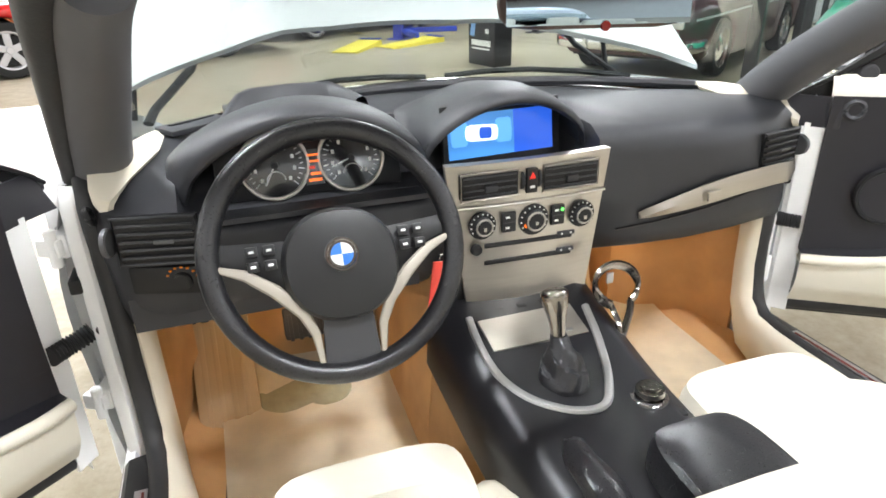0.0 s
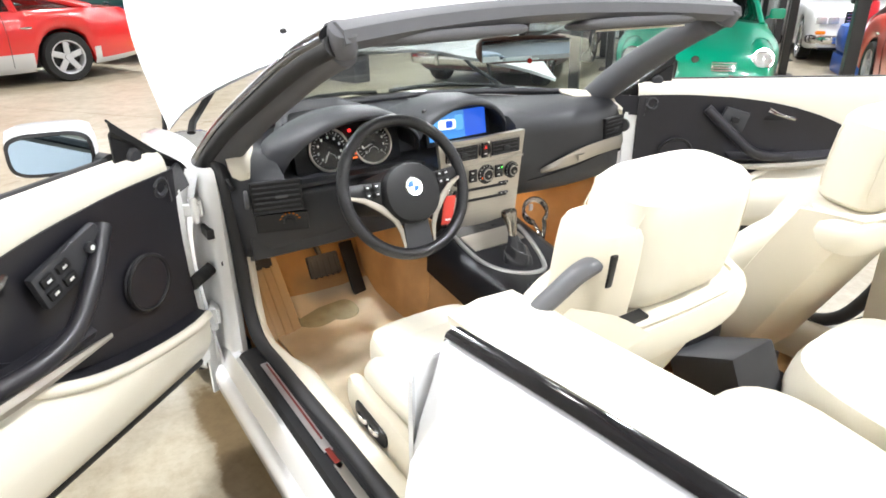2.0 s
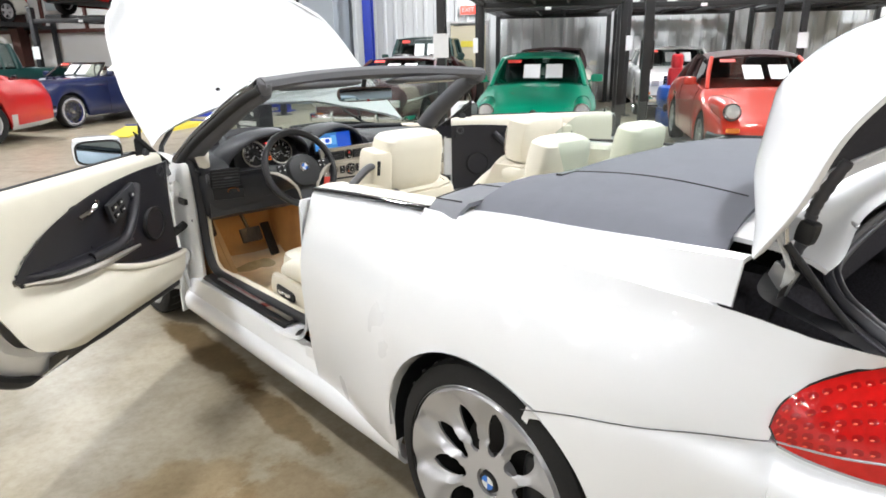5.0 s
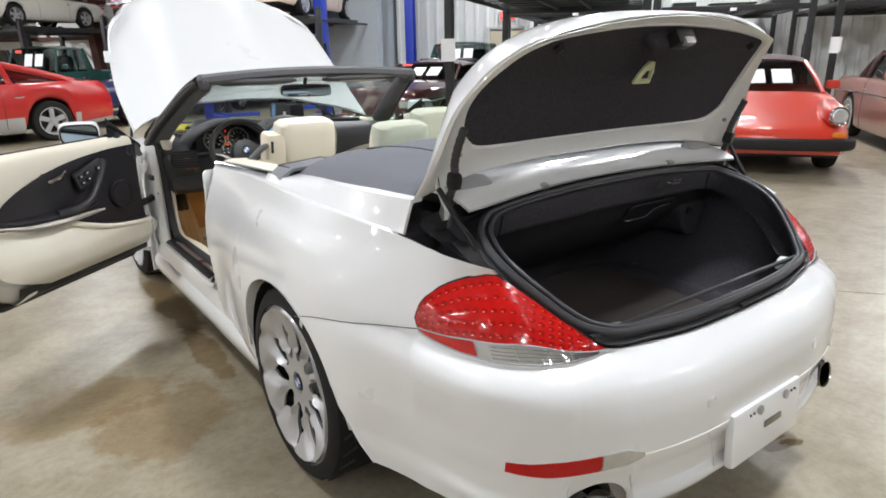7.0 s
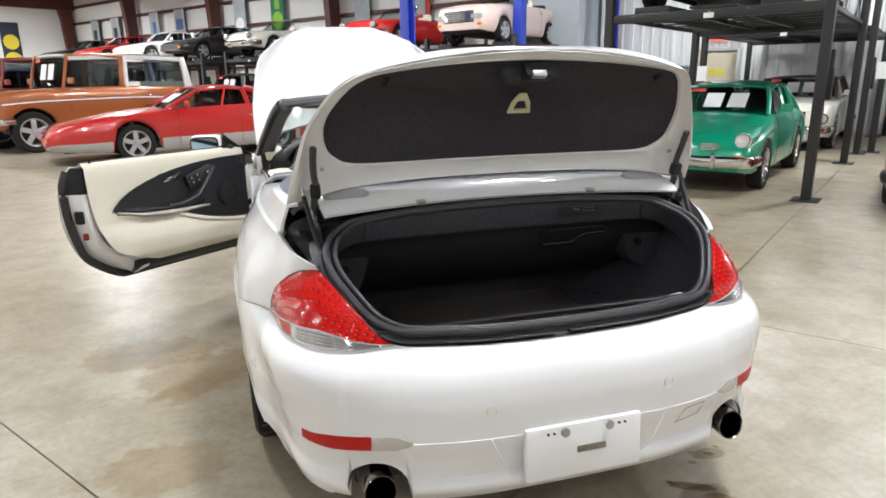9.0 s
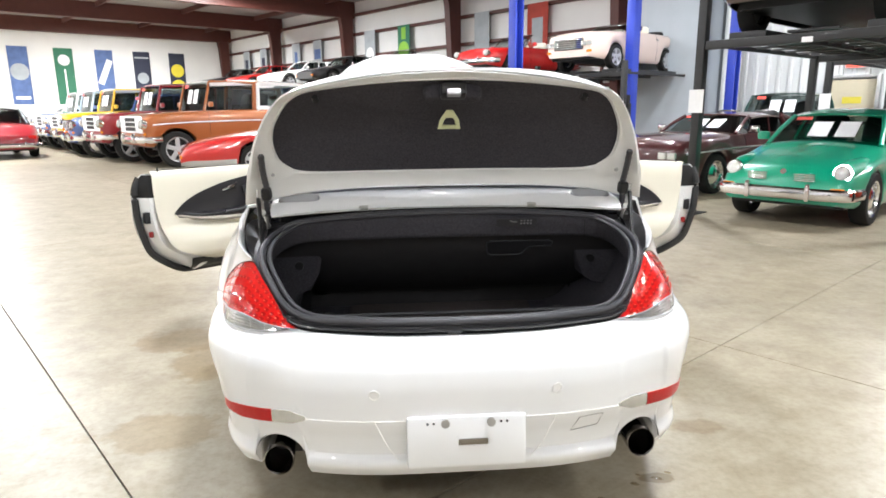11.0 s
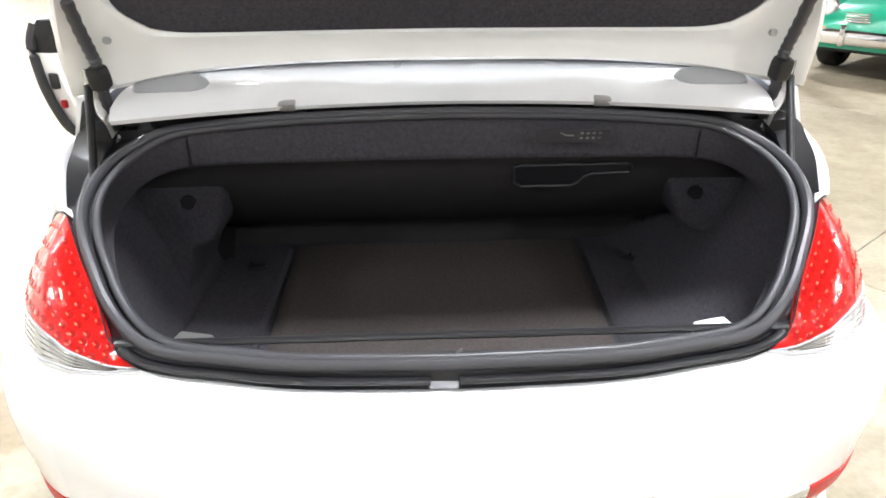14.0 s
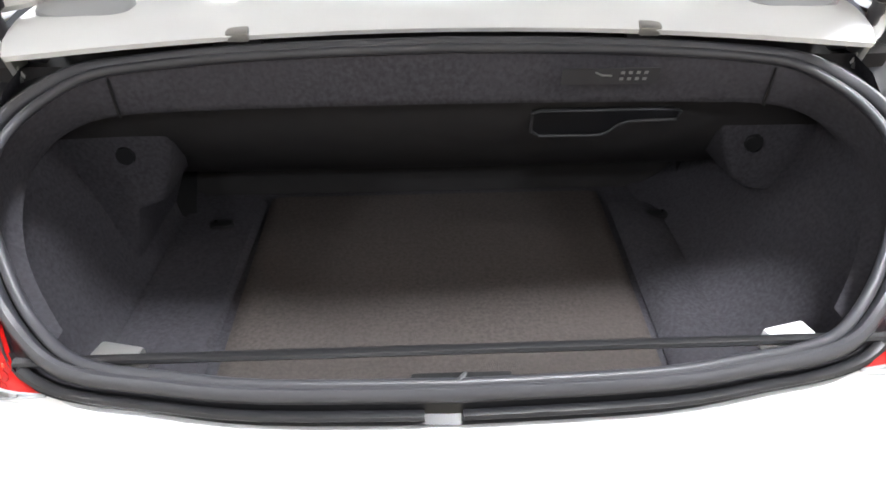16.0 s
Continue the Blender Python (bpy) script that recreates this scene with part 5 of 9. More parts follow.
for sd in (-1, 1):
    rows = []
    foot = ((0.585, 0.573), (0.606, 0.580), (0.622, 0.610), (0.640, 0.670), (0.662, 0.76), (0.690, 0.86), (0.695, 0.96), (0.660, 1.03)) if sd < 0 else ((0.478, 0.573), (0.510, 0.580), (0.548, 0.605), (0.592, 0.66), (0.640, 0.75), (0.688, 0.86), (0.695, 0.96), (0.660, 1.03))
    for i in range(17):
        y = lerp(0.10, 0.98, i / 16)
        top = 0.772 + max(0.0, y - 0.12) / 0.40 * 0.27
        lim = table([(0.10, 0.470), (0.20, 0.575), (0.30, 0.638), (0.40, 0.672), (0.50, 0.695)], y)
        rows.append([Vector((sd * min(x, lim), y, min(z, top))) for x, z in foot])
    part("boot_side", grid(rows), TRUNK_FELT, car, "charcoal felt boot side", angle=60)
    front = [(0.482, 0.990), (0.480, 0.930), (0.492, 0.860), (0.512, 0.790), (0.536, 0.742), (0.590, 0.722), (0.612, 0.640), (0.630, 0.570), (0.760, 0.570), (0.760, 0.990)] if sd < 0 else [(0.482, 0.990), (0.490, 0.920), (0.520, 0.840), (0.554, 0.768), (0.597, 0.738), (0.760, 0.722), (0.760, 0.990)]
    bm = bmesh.new()
    loops = []
    for y, k in ((0.612, 0.90), (0.615, 0.955), (0.628, 1.0), (0.985, 1.0)):
        loops.append([bm.verts.new((sd * (0.62 + (x - 0.62) * k), y + 0.05 * max(0.0, 0.86 - z), 0.86 + (z - 0.86) * k)) for x, z in front])
    for p, q in zip(loops, loops[1:]):
        for j in range(len(p)):
            bm.faces.new((p[j], p[(j + 1) % len(p)], q[(j + 1) % len(p)], q[j]))
    bm.faces.new(loops[0])
    bmesh.ops.recalc_face_normals(bm, faces=bm.faces)
    bx = part("wheel_box", bm, TRUNK_FELT, car, "felt wheel-arch box", angle=50)
    part("hole_plug", cyl(0.017, 0.016, 0.006, (sd * 0.577, 0.610, 0.845), (90, 0, 0), 18), BLACK_PLASTIC, bx)
    part("hole_plug", cyl(0.017, 0.016, 0.006, (sd * 0.690, 0.614, 0.800), (90, 0, 0), 18), BLACK_PLASTIC, bx)
    hk = part("lash_hook", cushion((0.055, 0.035, 0.015), pose(sd * 0.50, 0.79, 0.583)), BLACK_PLASTIC, car, "small dark lashing eye")
    part("pin", cyl(0.004, 0.004, 0.012, (sd * 0.51, 0.785, 0.592), n=8), CHROME, hk)
    part("lip_catch", box((0.062, 0.030, 0.032), (sd * 0.437, 0.158, 0.772), (0, 0, -sd * -14), bevel=0.005), PAPER if sd > 0 else GREY_METAL, car, "small catch on the boot lip")
part("green_plug", cyl(0.011, 0.011, 0.006, (0.686, 0.50, 0.80), (0, 80, 0), 14), GREEN_PLUG, car, "green plug")
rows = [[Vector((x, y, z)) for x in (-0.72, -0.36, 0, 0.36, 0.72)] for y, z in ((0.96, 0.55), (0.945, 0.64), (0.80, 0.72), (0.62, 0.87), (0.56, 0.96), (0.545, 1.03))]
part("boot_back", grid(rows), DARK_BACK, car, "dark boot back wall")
BAND = [(0.545, 0.180, 0.762), (0.592, 0.235, 0.790), (0.628, 0.290, 0.822), (0.652, 0.360, 0.862), (0.652, 0.420, 0.893), (0.634, 0.470, 0.916), (0.602, 0.502, 0.936), (0.560, 0.518, 0.948), (0.500, 0.524, 0.955), (0.380, 0.528, 0.957), (0.200, 0.531, 0.958), (0, 0.533, 0.958)]
edge_half = catmull(BAND, 4)
rim_half = [min(ring(0.955, -0.004), key=lambda p: (p - (q + Vector((0, -0.02 * (q.x / 0.6), 0.07)))).length if p.x >= -1e-6 else 9) for q in edge_half]
rim_half = [Vector((sum(p.x for p in rim_half[max(0, i - 2):i + 3]) / len(rim_half[max(0, i - 2):i + 3]), sum(p.y for p in rim_half[max(0, i - 2):i + 3]) / len(rim_half[max(0, i - 2):i + 3]), sum(p.z for p in rim_half[max(0, i - 2):i + 3]) / len(rim_half[max(0, i - 2):i + 3]))) for i in range(len(rim_half))]
rim_half[-1].x = 0
rows = []
for f, back in ((0.0, 0.0), (0.15, -0.004), (0.45, -0.004), (0.8, -0.002), (0.95, 0.0), (1.0, 0.012), (0.99, 0.05)):
    h = [a.lerp(b, f) + Vector((0, back, 0)) for a, b in zip(rim_half, edge_half)]
    rows.append(h + [Vector((-p.x, p.y, p.z)) for p in reversed(h[:-1])])
header = part("boot_header", grid(rows), TRUNK_FELT, car, "felt band round the inside of the boot opening", angle=70)
for q in (-1, 1):
    n = len(edge_half)
    c = next(i for i in range(n) if edge_half[i].x < 0.525)
    pts = [rim_half[c].lerp(edge_half[c], f) + Vector((0, -0.006, 0)) for f in (0.05, 0.35, 0.65, 0.97)]
    part("header_seam", tube([Vector((q * p.x, p.y, p.z)) for p in pts], 0.0022, 5), BLACK_PLASTIC, header)
lb = part("label", box((0.150, 0.002, 0.030), (0.250, 0.4885, 1.020), (20, 0, 0)), mat("matt_black_label", (0.035, 0.034, 0.038), rough=0.8, vary=0.1), car, "black pictogram label")
for i in range(8):
    part("label_mark", box((0.006, 0.002, 0.005), (0.268 + 0.012 * (i // 2), 0.4855 + 0.004 * (i % 2), 1.026 - 0.011 * (i % 2)), (20, 0, 0)), GREY_METAL, lb)
part("label_mark", tube([(0.225, 0.4855, 1.028), (0.236, 0.4865, 1.022), (0.252, 0.4870, 1.021)], 0.0020, 4), GREY_METAL, lb)
edge = [(0.150, 0.927), (0.165, 0.932), (0.395, 0.932), (0.410, 0.925), (0.410, 0.906), (0.325, 0.903), (0.308, 0.893), (0.298, 0.876), (0.286, 0.868), (0.172, 0.868), (0.155, 0.882)]
bm = bmesh.new()
vs = [bm.verts.new((x, 0.5745 + (0.932 - z) * 0.62, z)) for x, z in edge]
bm.faces.new(vs)
bmesh.ops.recalc_face_normals(bm, faces=bm.faces)
slot = part("pull_recess", thick(bm, 0.004), BOOT_TRIM, car, "black recessed pull slot")
part("lip", tube([Vector((x, 0.570 + (0.932 - z) * 0.62, z)) for x, z in edge], 0.0030, 6, closed=True), DASH, slot)
lt = part("boot_latch", box((0.125, 0.030, 0.028), (0.0, 0.094, 0.768), bevel=0.004), BLACK_PLASTIC, car, "boot lock plate")
part("striker", tube([(-0.004, 0.082, 0.778), (-0.004, 0.082, 0.795), (0.004, 0.092, 0.795), (0.004, 0.092, 0.778)], 0.003, 6), GREY_PLASTIC, lt, "grey striker loop")
# stops under the deck edge
for q in (-1, 1):
    st = part("lid_stop", box((0.075, 0.020, 0.014), (q * 0.322, 0.553, 1.058), (20, 0, 0), bevel=0.004), BLACK_PLASTIC, car)
    part("stop_pad", box((0.035, 0.022, 0.016), (q * 0.318, 0.545, 1.076), (20, 0, 0), bevel=0.004), GREY_METAL, st)

# boot lid: edge of one half from the hinge corner to the tip, the trailing edge, and the felt panel's outline
LID_SIDE = catmull([(0.755, 0.588, 1.090), (0.730, 0.532, 1.195), (0.697, 0.497, 1.303), (0.668, 0.468, 1.362), (0.624, 0.422, 1.426), (0.578, 0.376, 1.469), (0.545, 0.350, 1.488)], 4)
LID_REAR = catmull([(0.545, 0.350, 1.488), (0.500, 0.336, 1.500), (0.335, 0.318, 1.530), (0.160, 0.306, 1.549), (0.0, 0.302, 1.556)], 3)
LID_FOOT = catmull([(0.0, 0.640, 1.146), (0.30, 0.634, 1.142), (0.52, 0.620, 1.128), (0.66, 0.602, 1.104), (0.755, 0.588, 1.090)], 3)
FELT_FOOT = catmull([(0.0, 0.592, 1.213), (0.24, 0.590, 1.212), (0.42, 0.584, 1.211), (0.52, 0.578, 1.213), (0.570, 0.570, 1.222)], 3)
FELT_SIDE = catmull([(0.570, 0.570, 1.222), (0.615, 0.548, 1.258), (0.630, 0.522, 1.315), (0.620, 0.485, 1.368), (0.590, 0.440, 1.416), (0.552, 0.392, 1.458), (0.515, 0.358, 1.480)], 4)
FELT_REAR = catmull([(0.515, 0.358, 1.480), (0.470, 0.344, 1.493), (0.320, 0.338, 1.512), (0.160, 0.338, 1.524), (0.0, 0.338, 1.528)], 3)


def lid_loop(foot, side, rear):
    h = foot + side[1:] + rear[1:]
    return h + [Vector((-p.x, p.y, p.z)) for p in reversed(h[1:-1])]


CREST = [(0.0, 0.640, 1.146), (0.2, 0.715, 1.265), (0.4, 0.715, 1.400), (0.55, 0.675, 1.470), (0.7, 0.600, 1.525), (0.85, 0.480, 1.560), (0.94, 0.355, 1.566), (1.0, 0.302, 1.556)]
rows = []
m = len(LID_SIDE) - 1
for i, e in enumerate(LID_SIDE):
    v = i / m
    cy, cz = table([(a, b) for a, b, c in CREST], v), table([(a, c) for a, b, c in CREST], v)
    row = []
    for j in range(41):
        f = math.sin(math.pi / 2 * (-1 + 2 * j / 40))
        px = 2.2 if v > 0.96 else lerp(7.0, 5.0, v)
        k = 1 - abs(f) ** px
        row.append(Vector((f * e.x * (1 + 0.015 * math.sin(math.pi * abs(f)) * (1 - v)), lerp(e.y, cy, k), lerp(e.z, cz, 1 - abs(f) ** (2.2 if v > 0.96 else 3.2)))))
    rows.append(row)
lid = part("boot_lid", thick(grid(rows), -0.004), WHITE_PAINT, car, "raised white boot lid", angle=60)
loop = lid_loop(LID_FOOT, LID_SIDE, LID_REAR)
pan = lid_loop(FELT_FOOT, FELT_SIDE, FELT_REAR)
r1 = [a.lerp(b, 0.10) + Vector((0, -0.009, 0)) for a, b in zip(loop, pan)]
r2 = [a.lerp(b, 0.40) + Vector((0, 0.004, 0)) for a, b in zip(loop, pan)]
r3 = [a.lerp(b, 0.72) + Vector((0, 0.006, 0)) for a, b in zip(loop, pan)]
r4 = [a.lerp(b, 0.93) + Vector((0, -0.006, 0)) for a, b in zip(loop, pan)]
part("lid_frame", grid([loop, r1, r2, r3, r4, pan, [p + Vector((0, 0.02, 0)) for p in pan]], closed=True), WHITE_INNER, lid, "white inner frame of the boot lid", angle=50)
mid = Vector((0, 0.478, 1.392))
pr = [[p + Vector((0, 0.008, 0)) for p in pan]] + [[p.lerp(mid, f) + Vector((0, 0.010 + 0.02 * f, 0)) for p in pan] for f in (0.06, 0.3, 0.6, 0.85)]
bm = grid(pr, closed=True)
bm.verts.ensure_lookup_table()
bm.faces.new([bm.verts[4 * len(pan) + j] for j in range(len(pan))])
part("lid_liner", bm, TRUNK_FELT, lid, "charcoal felt lid liner")
up = Vector((0, -0.50, 0.866))
c = Vector((-0.004, 0.462, 1.398))
bm = grid([[c + Vector((x, -0.018, 0)) + up * z, c + Vector((x * 0.60, -0.024, 0)) + up * z2] for x, z, z2 in [(-0.038, -0.030, -0.020), (-0.030, 0.005, -0.004), (-0.010, 0.040, 0.020), (0.010, 0.040, 0.020), (0.030, 0.005, -0.004), (0.038, -0.030, -0.020)]], wrap=True)
part("release_pull", thick(bm, 0.010), GLOW_PLASTIC, lid, "pale luminous emergency pull")
part("pull_top", thick(grid([[c + Vector((x, -0.022, 0)) + up * z for x in (-0.012, 0.012)] for z in (0.012, 0.038)]), 0.008), GLOW_PLASTIC, lid)
part("lock_recess", cushion((0.20, 0.05, 0.075), pose(0.0, 0.372, 1.490, -35, 0, 0), p=3), TRUNK_FELT, lid)
lock = part("lid_lock", box((0.085, 0.045, 0.045), (0.0, 0.330, 1.492), (-30, 0, 0), bevel=0.010), BLACK_PLASTIC, lid, "black lock housing")
part("lock_jaw", box((0.045, 0.02, 0.022), (0.0, 0.306, 1.486), (-30, 0, 0), bevel=0.005), GREY_METAL, lock)
for sd in (-1, 1):
    part("rubber_buffer", cyl(0.012, 0.010, 0.02, (sd * 0.455, 0.368, 1.472), (60, 0, 0), 12), BLACK_PLASTIC, lid)
    # corrugated cable tube with its collar, hinge arm, gas strut and hinge cover cap
    wire = catmull([(sd * 0.668, 0.483, 1.280), (sd * 0.670, 0.508, 1.228), (sd * 0.668, 0.525, 1.186), (sd * 0.664, 0.530, 1.158), (sd * 0.667, 0.535, 1.122), (sd * 0.671, 0.550, 1.082), (sd * 0.658, 0.570, 1.046), (sd * 0.630, 0.590, 1.030)], 5)
    hose = part("cable_tube", tube(wire, [0.0125 if i % 2 else 0.0105 for i in range(len(wire))], 10), SEAL_RUBBER, car, "black corrugated cable tube")
    part("collar", cushion((0.034, 0.036, 0.046), pose(sd * 0.666, 0.530, 1.138, 12, 0, sd * 8), p=5), BLACK_PLASTIC, hose)
    part("hinge_arm", tube(catmull([(sd * 0.690, 0.575, 1.135), (sd * 0.688, 0.555, 1.090), (sd * 0.680, 0.545, 1.050), (sd * 0.664, 0.560, 1.005)], 4), 0.011, 8, flat=0.5), WHITE_INNER, car, "white boot hinge arm")
    part("gas_strut", tube([(sd * 0.702, 0.552, 1.118), (sd * 0.686, 0.485, 1.035), (sd * 0.672, 0.425, 0.965)], 0.008, 10), BLACK_PLASTIC, car, "thin black gas strut")
    part("strut_rod", tube([(sd * 0.705, 0.556, 1.150), (sd * 0.702, 0.552, 1.118)], 0.005, 8), CHROME, car)
    part("hinge_plate", box((0.012, 0.05, 0.07), (sd * 0.672, 0.565, 1.030), (20, 0, 0), bevel=0.004), GREY_METAL, car, "bare metal hinge plate")
    part("hinge_bolt", cyl(0.007, 0.007, 0.010, (sd * 0.640, 0.540, 1.205), (80, 0, 0), 8), GREY_METAL, lid)
    part("hinge_cover", cushion((0.155, 0.070, 0.026), pose(sd * 0.560, 0.600, 1.104, 26, 0, sd * 4), p=3), CAP_GREY, car, "grey hinge cover cap")
part("brake_lamp", tube([Vector((x, 0.372 - 0.02 * (1 - (x / 0.4) ** 2), 1.566 - 0.075 * (x / 0.6) ** 2)) for x in [-0.40 + 0.80 * i / 12 for i in range(13)]], 0.008, 6, flat=0.6), RED_LENS, lid, "thin red third brake lamp")

# ---------------------------------------------------------------- deck and folded roof cover
rows = []
for i in range(13):
    f = i / 12
    row = []
    for j in range(25):
        x = -1 + 2 * j / 24
        y = lerp(0.562 - 0.115 * x * x * (1 - 0.35 * x ** 6), 0.84, f)
        z = table([(0, 1.076), (0.06, 1.090), (0.3, 1.108), (1, 1.118)], f) + 0.016 * (1 - x * x) * f - 0.012 * abs(x) ** 6
        row.append(Vector((x * table([(0, 0.648), (0.10, 0.655), (1, 0.672)], f), y, z)))
    rows.append(row)
part("rear_deck", thick(grid(rows), 0.010), WHITE_PAINT, car, "white deck strip behind the roof cover", angle=60)
rows = []
for i in range(19):
    f = i / 18
    row = []
    for j in range(25):
        x = -1 + 2 * j / 24
        yf = table([(0, 1.21), (0.55, 1.235), (0.62, 1.27), (0.72, 1.335), (1.0, 1.335)], abs(x))
        y = lerp(0.62 + 0.085 * (1 - x * x), yf, f)
        z = 1.137 + 0.040 * (1 - x * x) - 0.062 * abs(x) ** 4 * (0.45 + 0.55 * f) + 0.022 * math.sin(math.pi * f) - 0.03 * max(0.0, abs(x) - 0.93) / 0.07
        row.append(Vector((x * lerp(0.775, 0.785, f), y, z)))
    rows.append(row)
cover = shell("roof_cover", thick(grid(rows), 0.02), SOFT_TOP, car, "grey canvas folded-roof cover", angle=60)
for sd in (-1, 1):
    # raised side pad in front of the cover
    pr = []
    for i in range(7):
        f = i / 6
        pr.append([Vector((sd * x, lerp(1.325, yf, f), z - 0.008 * f - (0.026 if i == 6 else 0))) for x, yf, z in ((0.822, 1.462, 1.052), (0.812, 1.475, 1.076), (0.775, 1.490, 1.100), (0.68, 1.505, 1.105), (0.60, 1.490, 1.114), (0.54, 1.44, 1.118), (0.52, 1.40, 1.085))])
    pad = shell("cover_flap", thick(grid(pr), 0.012), PAD_GREY, car, "light grey side flap of the roof cover", angle=50)
    shell("flap_seam", tube([pr[a][b] + Vector((0, 0, 0.001)) for a, b in ((1, 2), (5, 2), (5, 3), (5, 4), (1, 4))], 0.0022, 4), RUBBER, pad)
for c in (5, 19):
    shell("cover_seam", tube([rows[i][c] + Vector((0, 0, 0.001)) for i in range(1, 18)], 0.0022, 4), RUBBER, cover)
for sd in (-1, 1):
    # white flank between wing and cover
    fl = []
    for i in range(15):
        y = lerp(0.575, 1.47, i / 14)
        zt = table([(0.295, 0.962), (0.57, 1.012), (0.9, 1.034), (1.34, 1.040), (1.75, 1.034)], y)
        fl.append([Vector((sd * side_x(y, zt) - sd * 0.010, y, zt + 0.003)), Vector((sd * 0.813, y, lerp(zt, 1.10, 0.5))), Vector((sd * 0.792, y, table([(0.57, 1.110), (1.1, 1.092), (1.47, 1.058)], y))), Vector((sd * 0.75, y, table([(0.57, 1.112), (1.1, 1.095), (1.47, 1.062)], y)))])
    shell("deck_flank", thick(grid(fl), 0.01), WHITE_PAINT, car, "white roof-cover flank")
# rear glass that stands behind the seats
shell("wind_glass", thick(grid([[Vector((x * 0.50, 1.20 + 0.05 * (1 - x * x) + 0.05 * z, 1.13 + 0.20 * z * (1 - 0.25 * abs(x) ** 4))) for x in [-1 + i / 4 for i in range(9)]] for z in (0, 0.5, 1)]), 0.004), WINDSCREEN, car, "upright rear glass pane")
shell("glass_guide", box((1.04, 0.02, 0.012), (0, 1.215, 1.158)), BLACK_PLASTIC, car)

# ---------------------------------------------------------------- wheels of the convertible
def alloy_wheel(x, y, sd):
    wh = thing("wheel")
    wh.parent = car
    wh.matrix_local = pose(x, y, WR, 0, 0, 0 if sd > 0 else 180)
    w, n = 0.255, 48
    prof = [(0.265, -0.5 * w), (0.32, -0.5 * w), (0.343, -0.44 * w), (0.351, -0.33 * w), (0.3525, 0), (0.351, 0.33 * w), (0.343, 0.44 * w), (0.32, 0.5 * w), (0.292, 0.5 * w), (0.280, 0.44 * w)]
    rows = [[Vector((b, a * math.cos(2 * math.pi * i / n), a * math.sin(2 * math.pi * i / n))) for a, b in prof] for i in range(n)]
    part("tyre", grid(rows, wrap=True), TYRE, wh, "low-profile black tyre")
    for i in range(30):
        a = 2 * math.pi * i / 30
        for s2 in (-1, 1):
            bm = box((0.055, 0.012, 0.004), (s2 * 0.075, 0, 0.3522), (0, 0, s2 * 22))
            bmesh.ops.transform(bm, matrix=Matrix.Rotation(a, 4, "X"), verts=bm.verts)
            part("tread_block", bm, RUBBER, wh, smooth=False)
    rp = [(0.286, 0.49 * w), (0.289, 0.48 * w), (0.285, 0.46 * w), (0.272, 0.45 * w), (0.266, 0.40 * w)]
    rows = [[Vector((b, a * math.cos(2 * math.pi * i / n), a * math.sin(2 * math.pi * i / n))) for a, b in rp] for i in range(n)]
    rim = part("rim", grid(rows, wrap=True), SILVER_PAINT, wh, "silver alloy rim")
    bar = [(0.266, 0.40 * w), (0.258, 0.20 * w), (0.252, -0.42 * w), (0.05, -0.42 * w)]
    part("barrel", grid([[Vector((b, a * math.cos(2 * math.pi * i / n), a * math.sin(2 * math.pi * i / n))) for a, b in bar] for i in range(n)], wrap=True), BRAKE_DARK, wh, "dark inner barrel")
    # ten broad spokes: between them a dark window that runs out into a scooped dish
    N = 10
    for k in range(N):
        rows = []
        for j in range(27):
            r = lerp(0.040, 0.280, j / 26)
            hole = 0.0350 * math.sqrt(max(0.0, 1 - ((r - 0.158) / 0.068) ** 2))
            dish = 0.053 * math.sqrt(max(0.0, 1 - ((r - 0.190) / 0.090) ** 2))
            ha = math.pi / N - hole / r
            x0 = table([(0.040, 0.34 * w), (0.09, 0.33 * w), (0.15, 0.35 * w), (0.21, 0.39 * w), (0.25, 0.44 * w), (0.280, 0.475 * w)], r)
            row = []
            for q in (-1, -0.88, -0.76, -0.62, -0.45, -0.22, 0, 0.22, 0.45, 0.62, 0.76, 0.88, 1):
                away = (math.pi / N - abs(ha * q)) * r
                sink = 0.022 * math.sqrt(max(0.0, 1 - (away / dish) ** 2)) if dish > 0.004 else 0.0
                row.append(Vector((x0 - sink * (1.0 if q > 0 else 0.8), r * math.sin(ha * q), r * math.cos(ha * q))))
            rows.append(row)
        bm = thick(grid(rows), 0.010)
        bmesh.ops.transform(bm, matrix=Matrix.Rotation(2 * math.pi * (k + 0.3) / N, 4, "X"), verts=bm.verts)
        part("spoke", bm, SILVER_PAINT, rim, angle=50)
    part("hub", cyl(0.062, 0.042, 0.05, (0.24 * w, 0, 0), (0, 90, 0), 24, bevel=0.004), SILVER_PAINT, rim)
    cap = part("centre_cap", cyl(0.034, 0.030, 0.012, (0.355 * w, 0, 0), (0, 90, 0), 24, bevel=0.002), BLACK_PLASTIC, rim, "round badge cap")
    part("brake_disc", cyl(0.165, 0.165, 0.025, (0.0, 0, 0), (0, 90, 0), 32, bevel=0.003), BRAKE_DARK, wh)
    part("caliper", cushion((0.07, 0.10, 0.20), pose(0.03, 0.13, 0.02)), BLACK_PLASTIC, wh)
    for q in range(4):
        bm = bmesh.new()
        vs = [bm.verts.new((0.355 * w + 0.0075, 0.021 * math.cos(a), 0.021 * math.sin(a))) for a in [math.pi / 2 * (q + i / 5) for i in range(6)]]
        bm.faces.new([bm.verts.new((0.355 * w + 0.0075, 0, 0))] + vs)
        part("badge_quarter", bm, BLUE_MARK if q % 2 else WHITE_MARK, rim)
    return wh


for sd in (-1, 1):
    alloy_wheel(sd * (0.940 - 0.128), RAX, sd)
    alloy_wheel(sd * (0.900 - 0.128), FAX, sd)

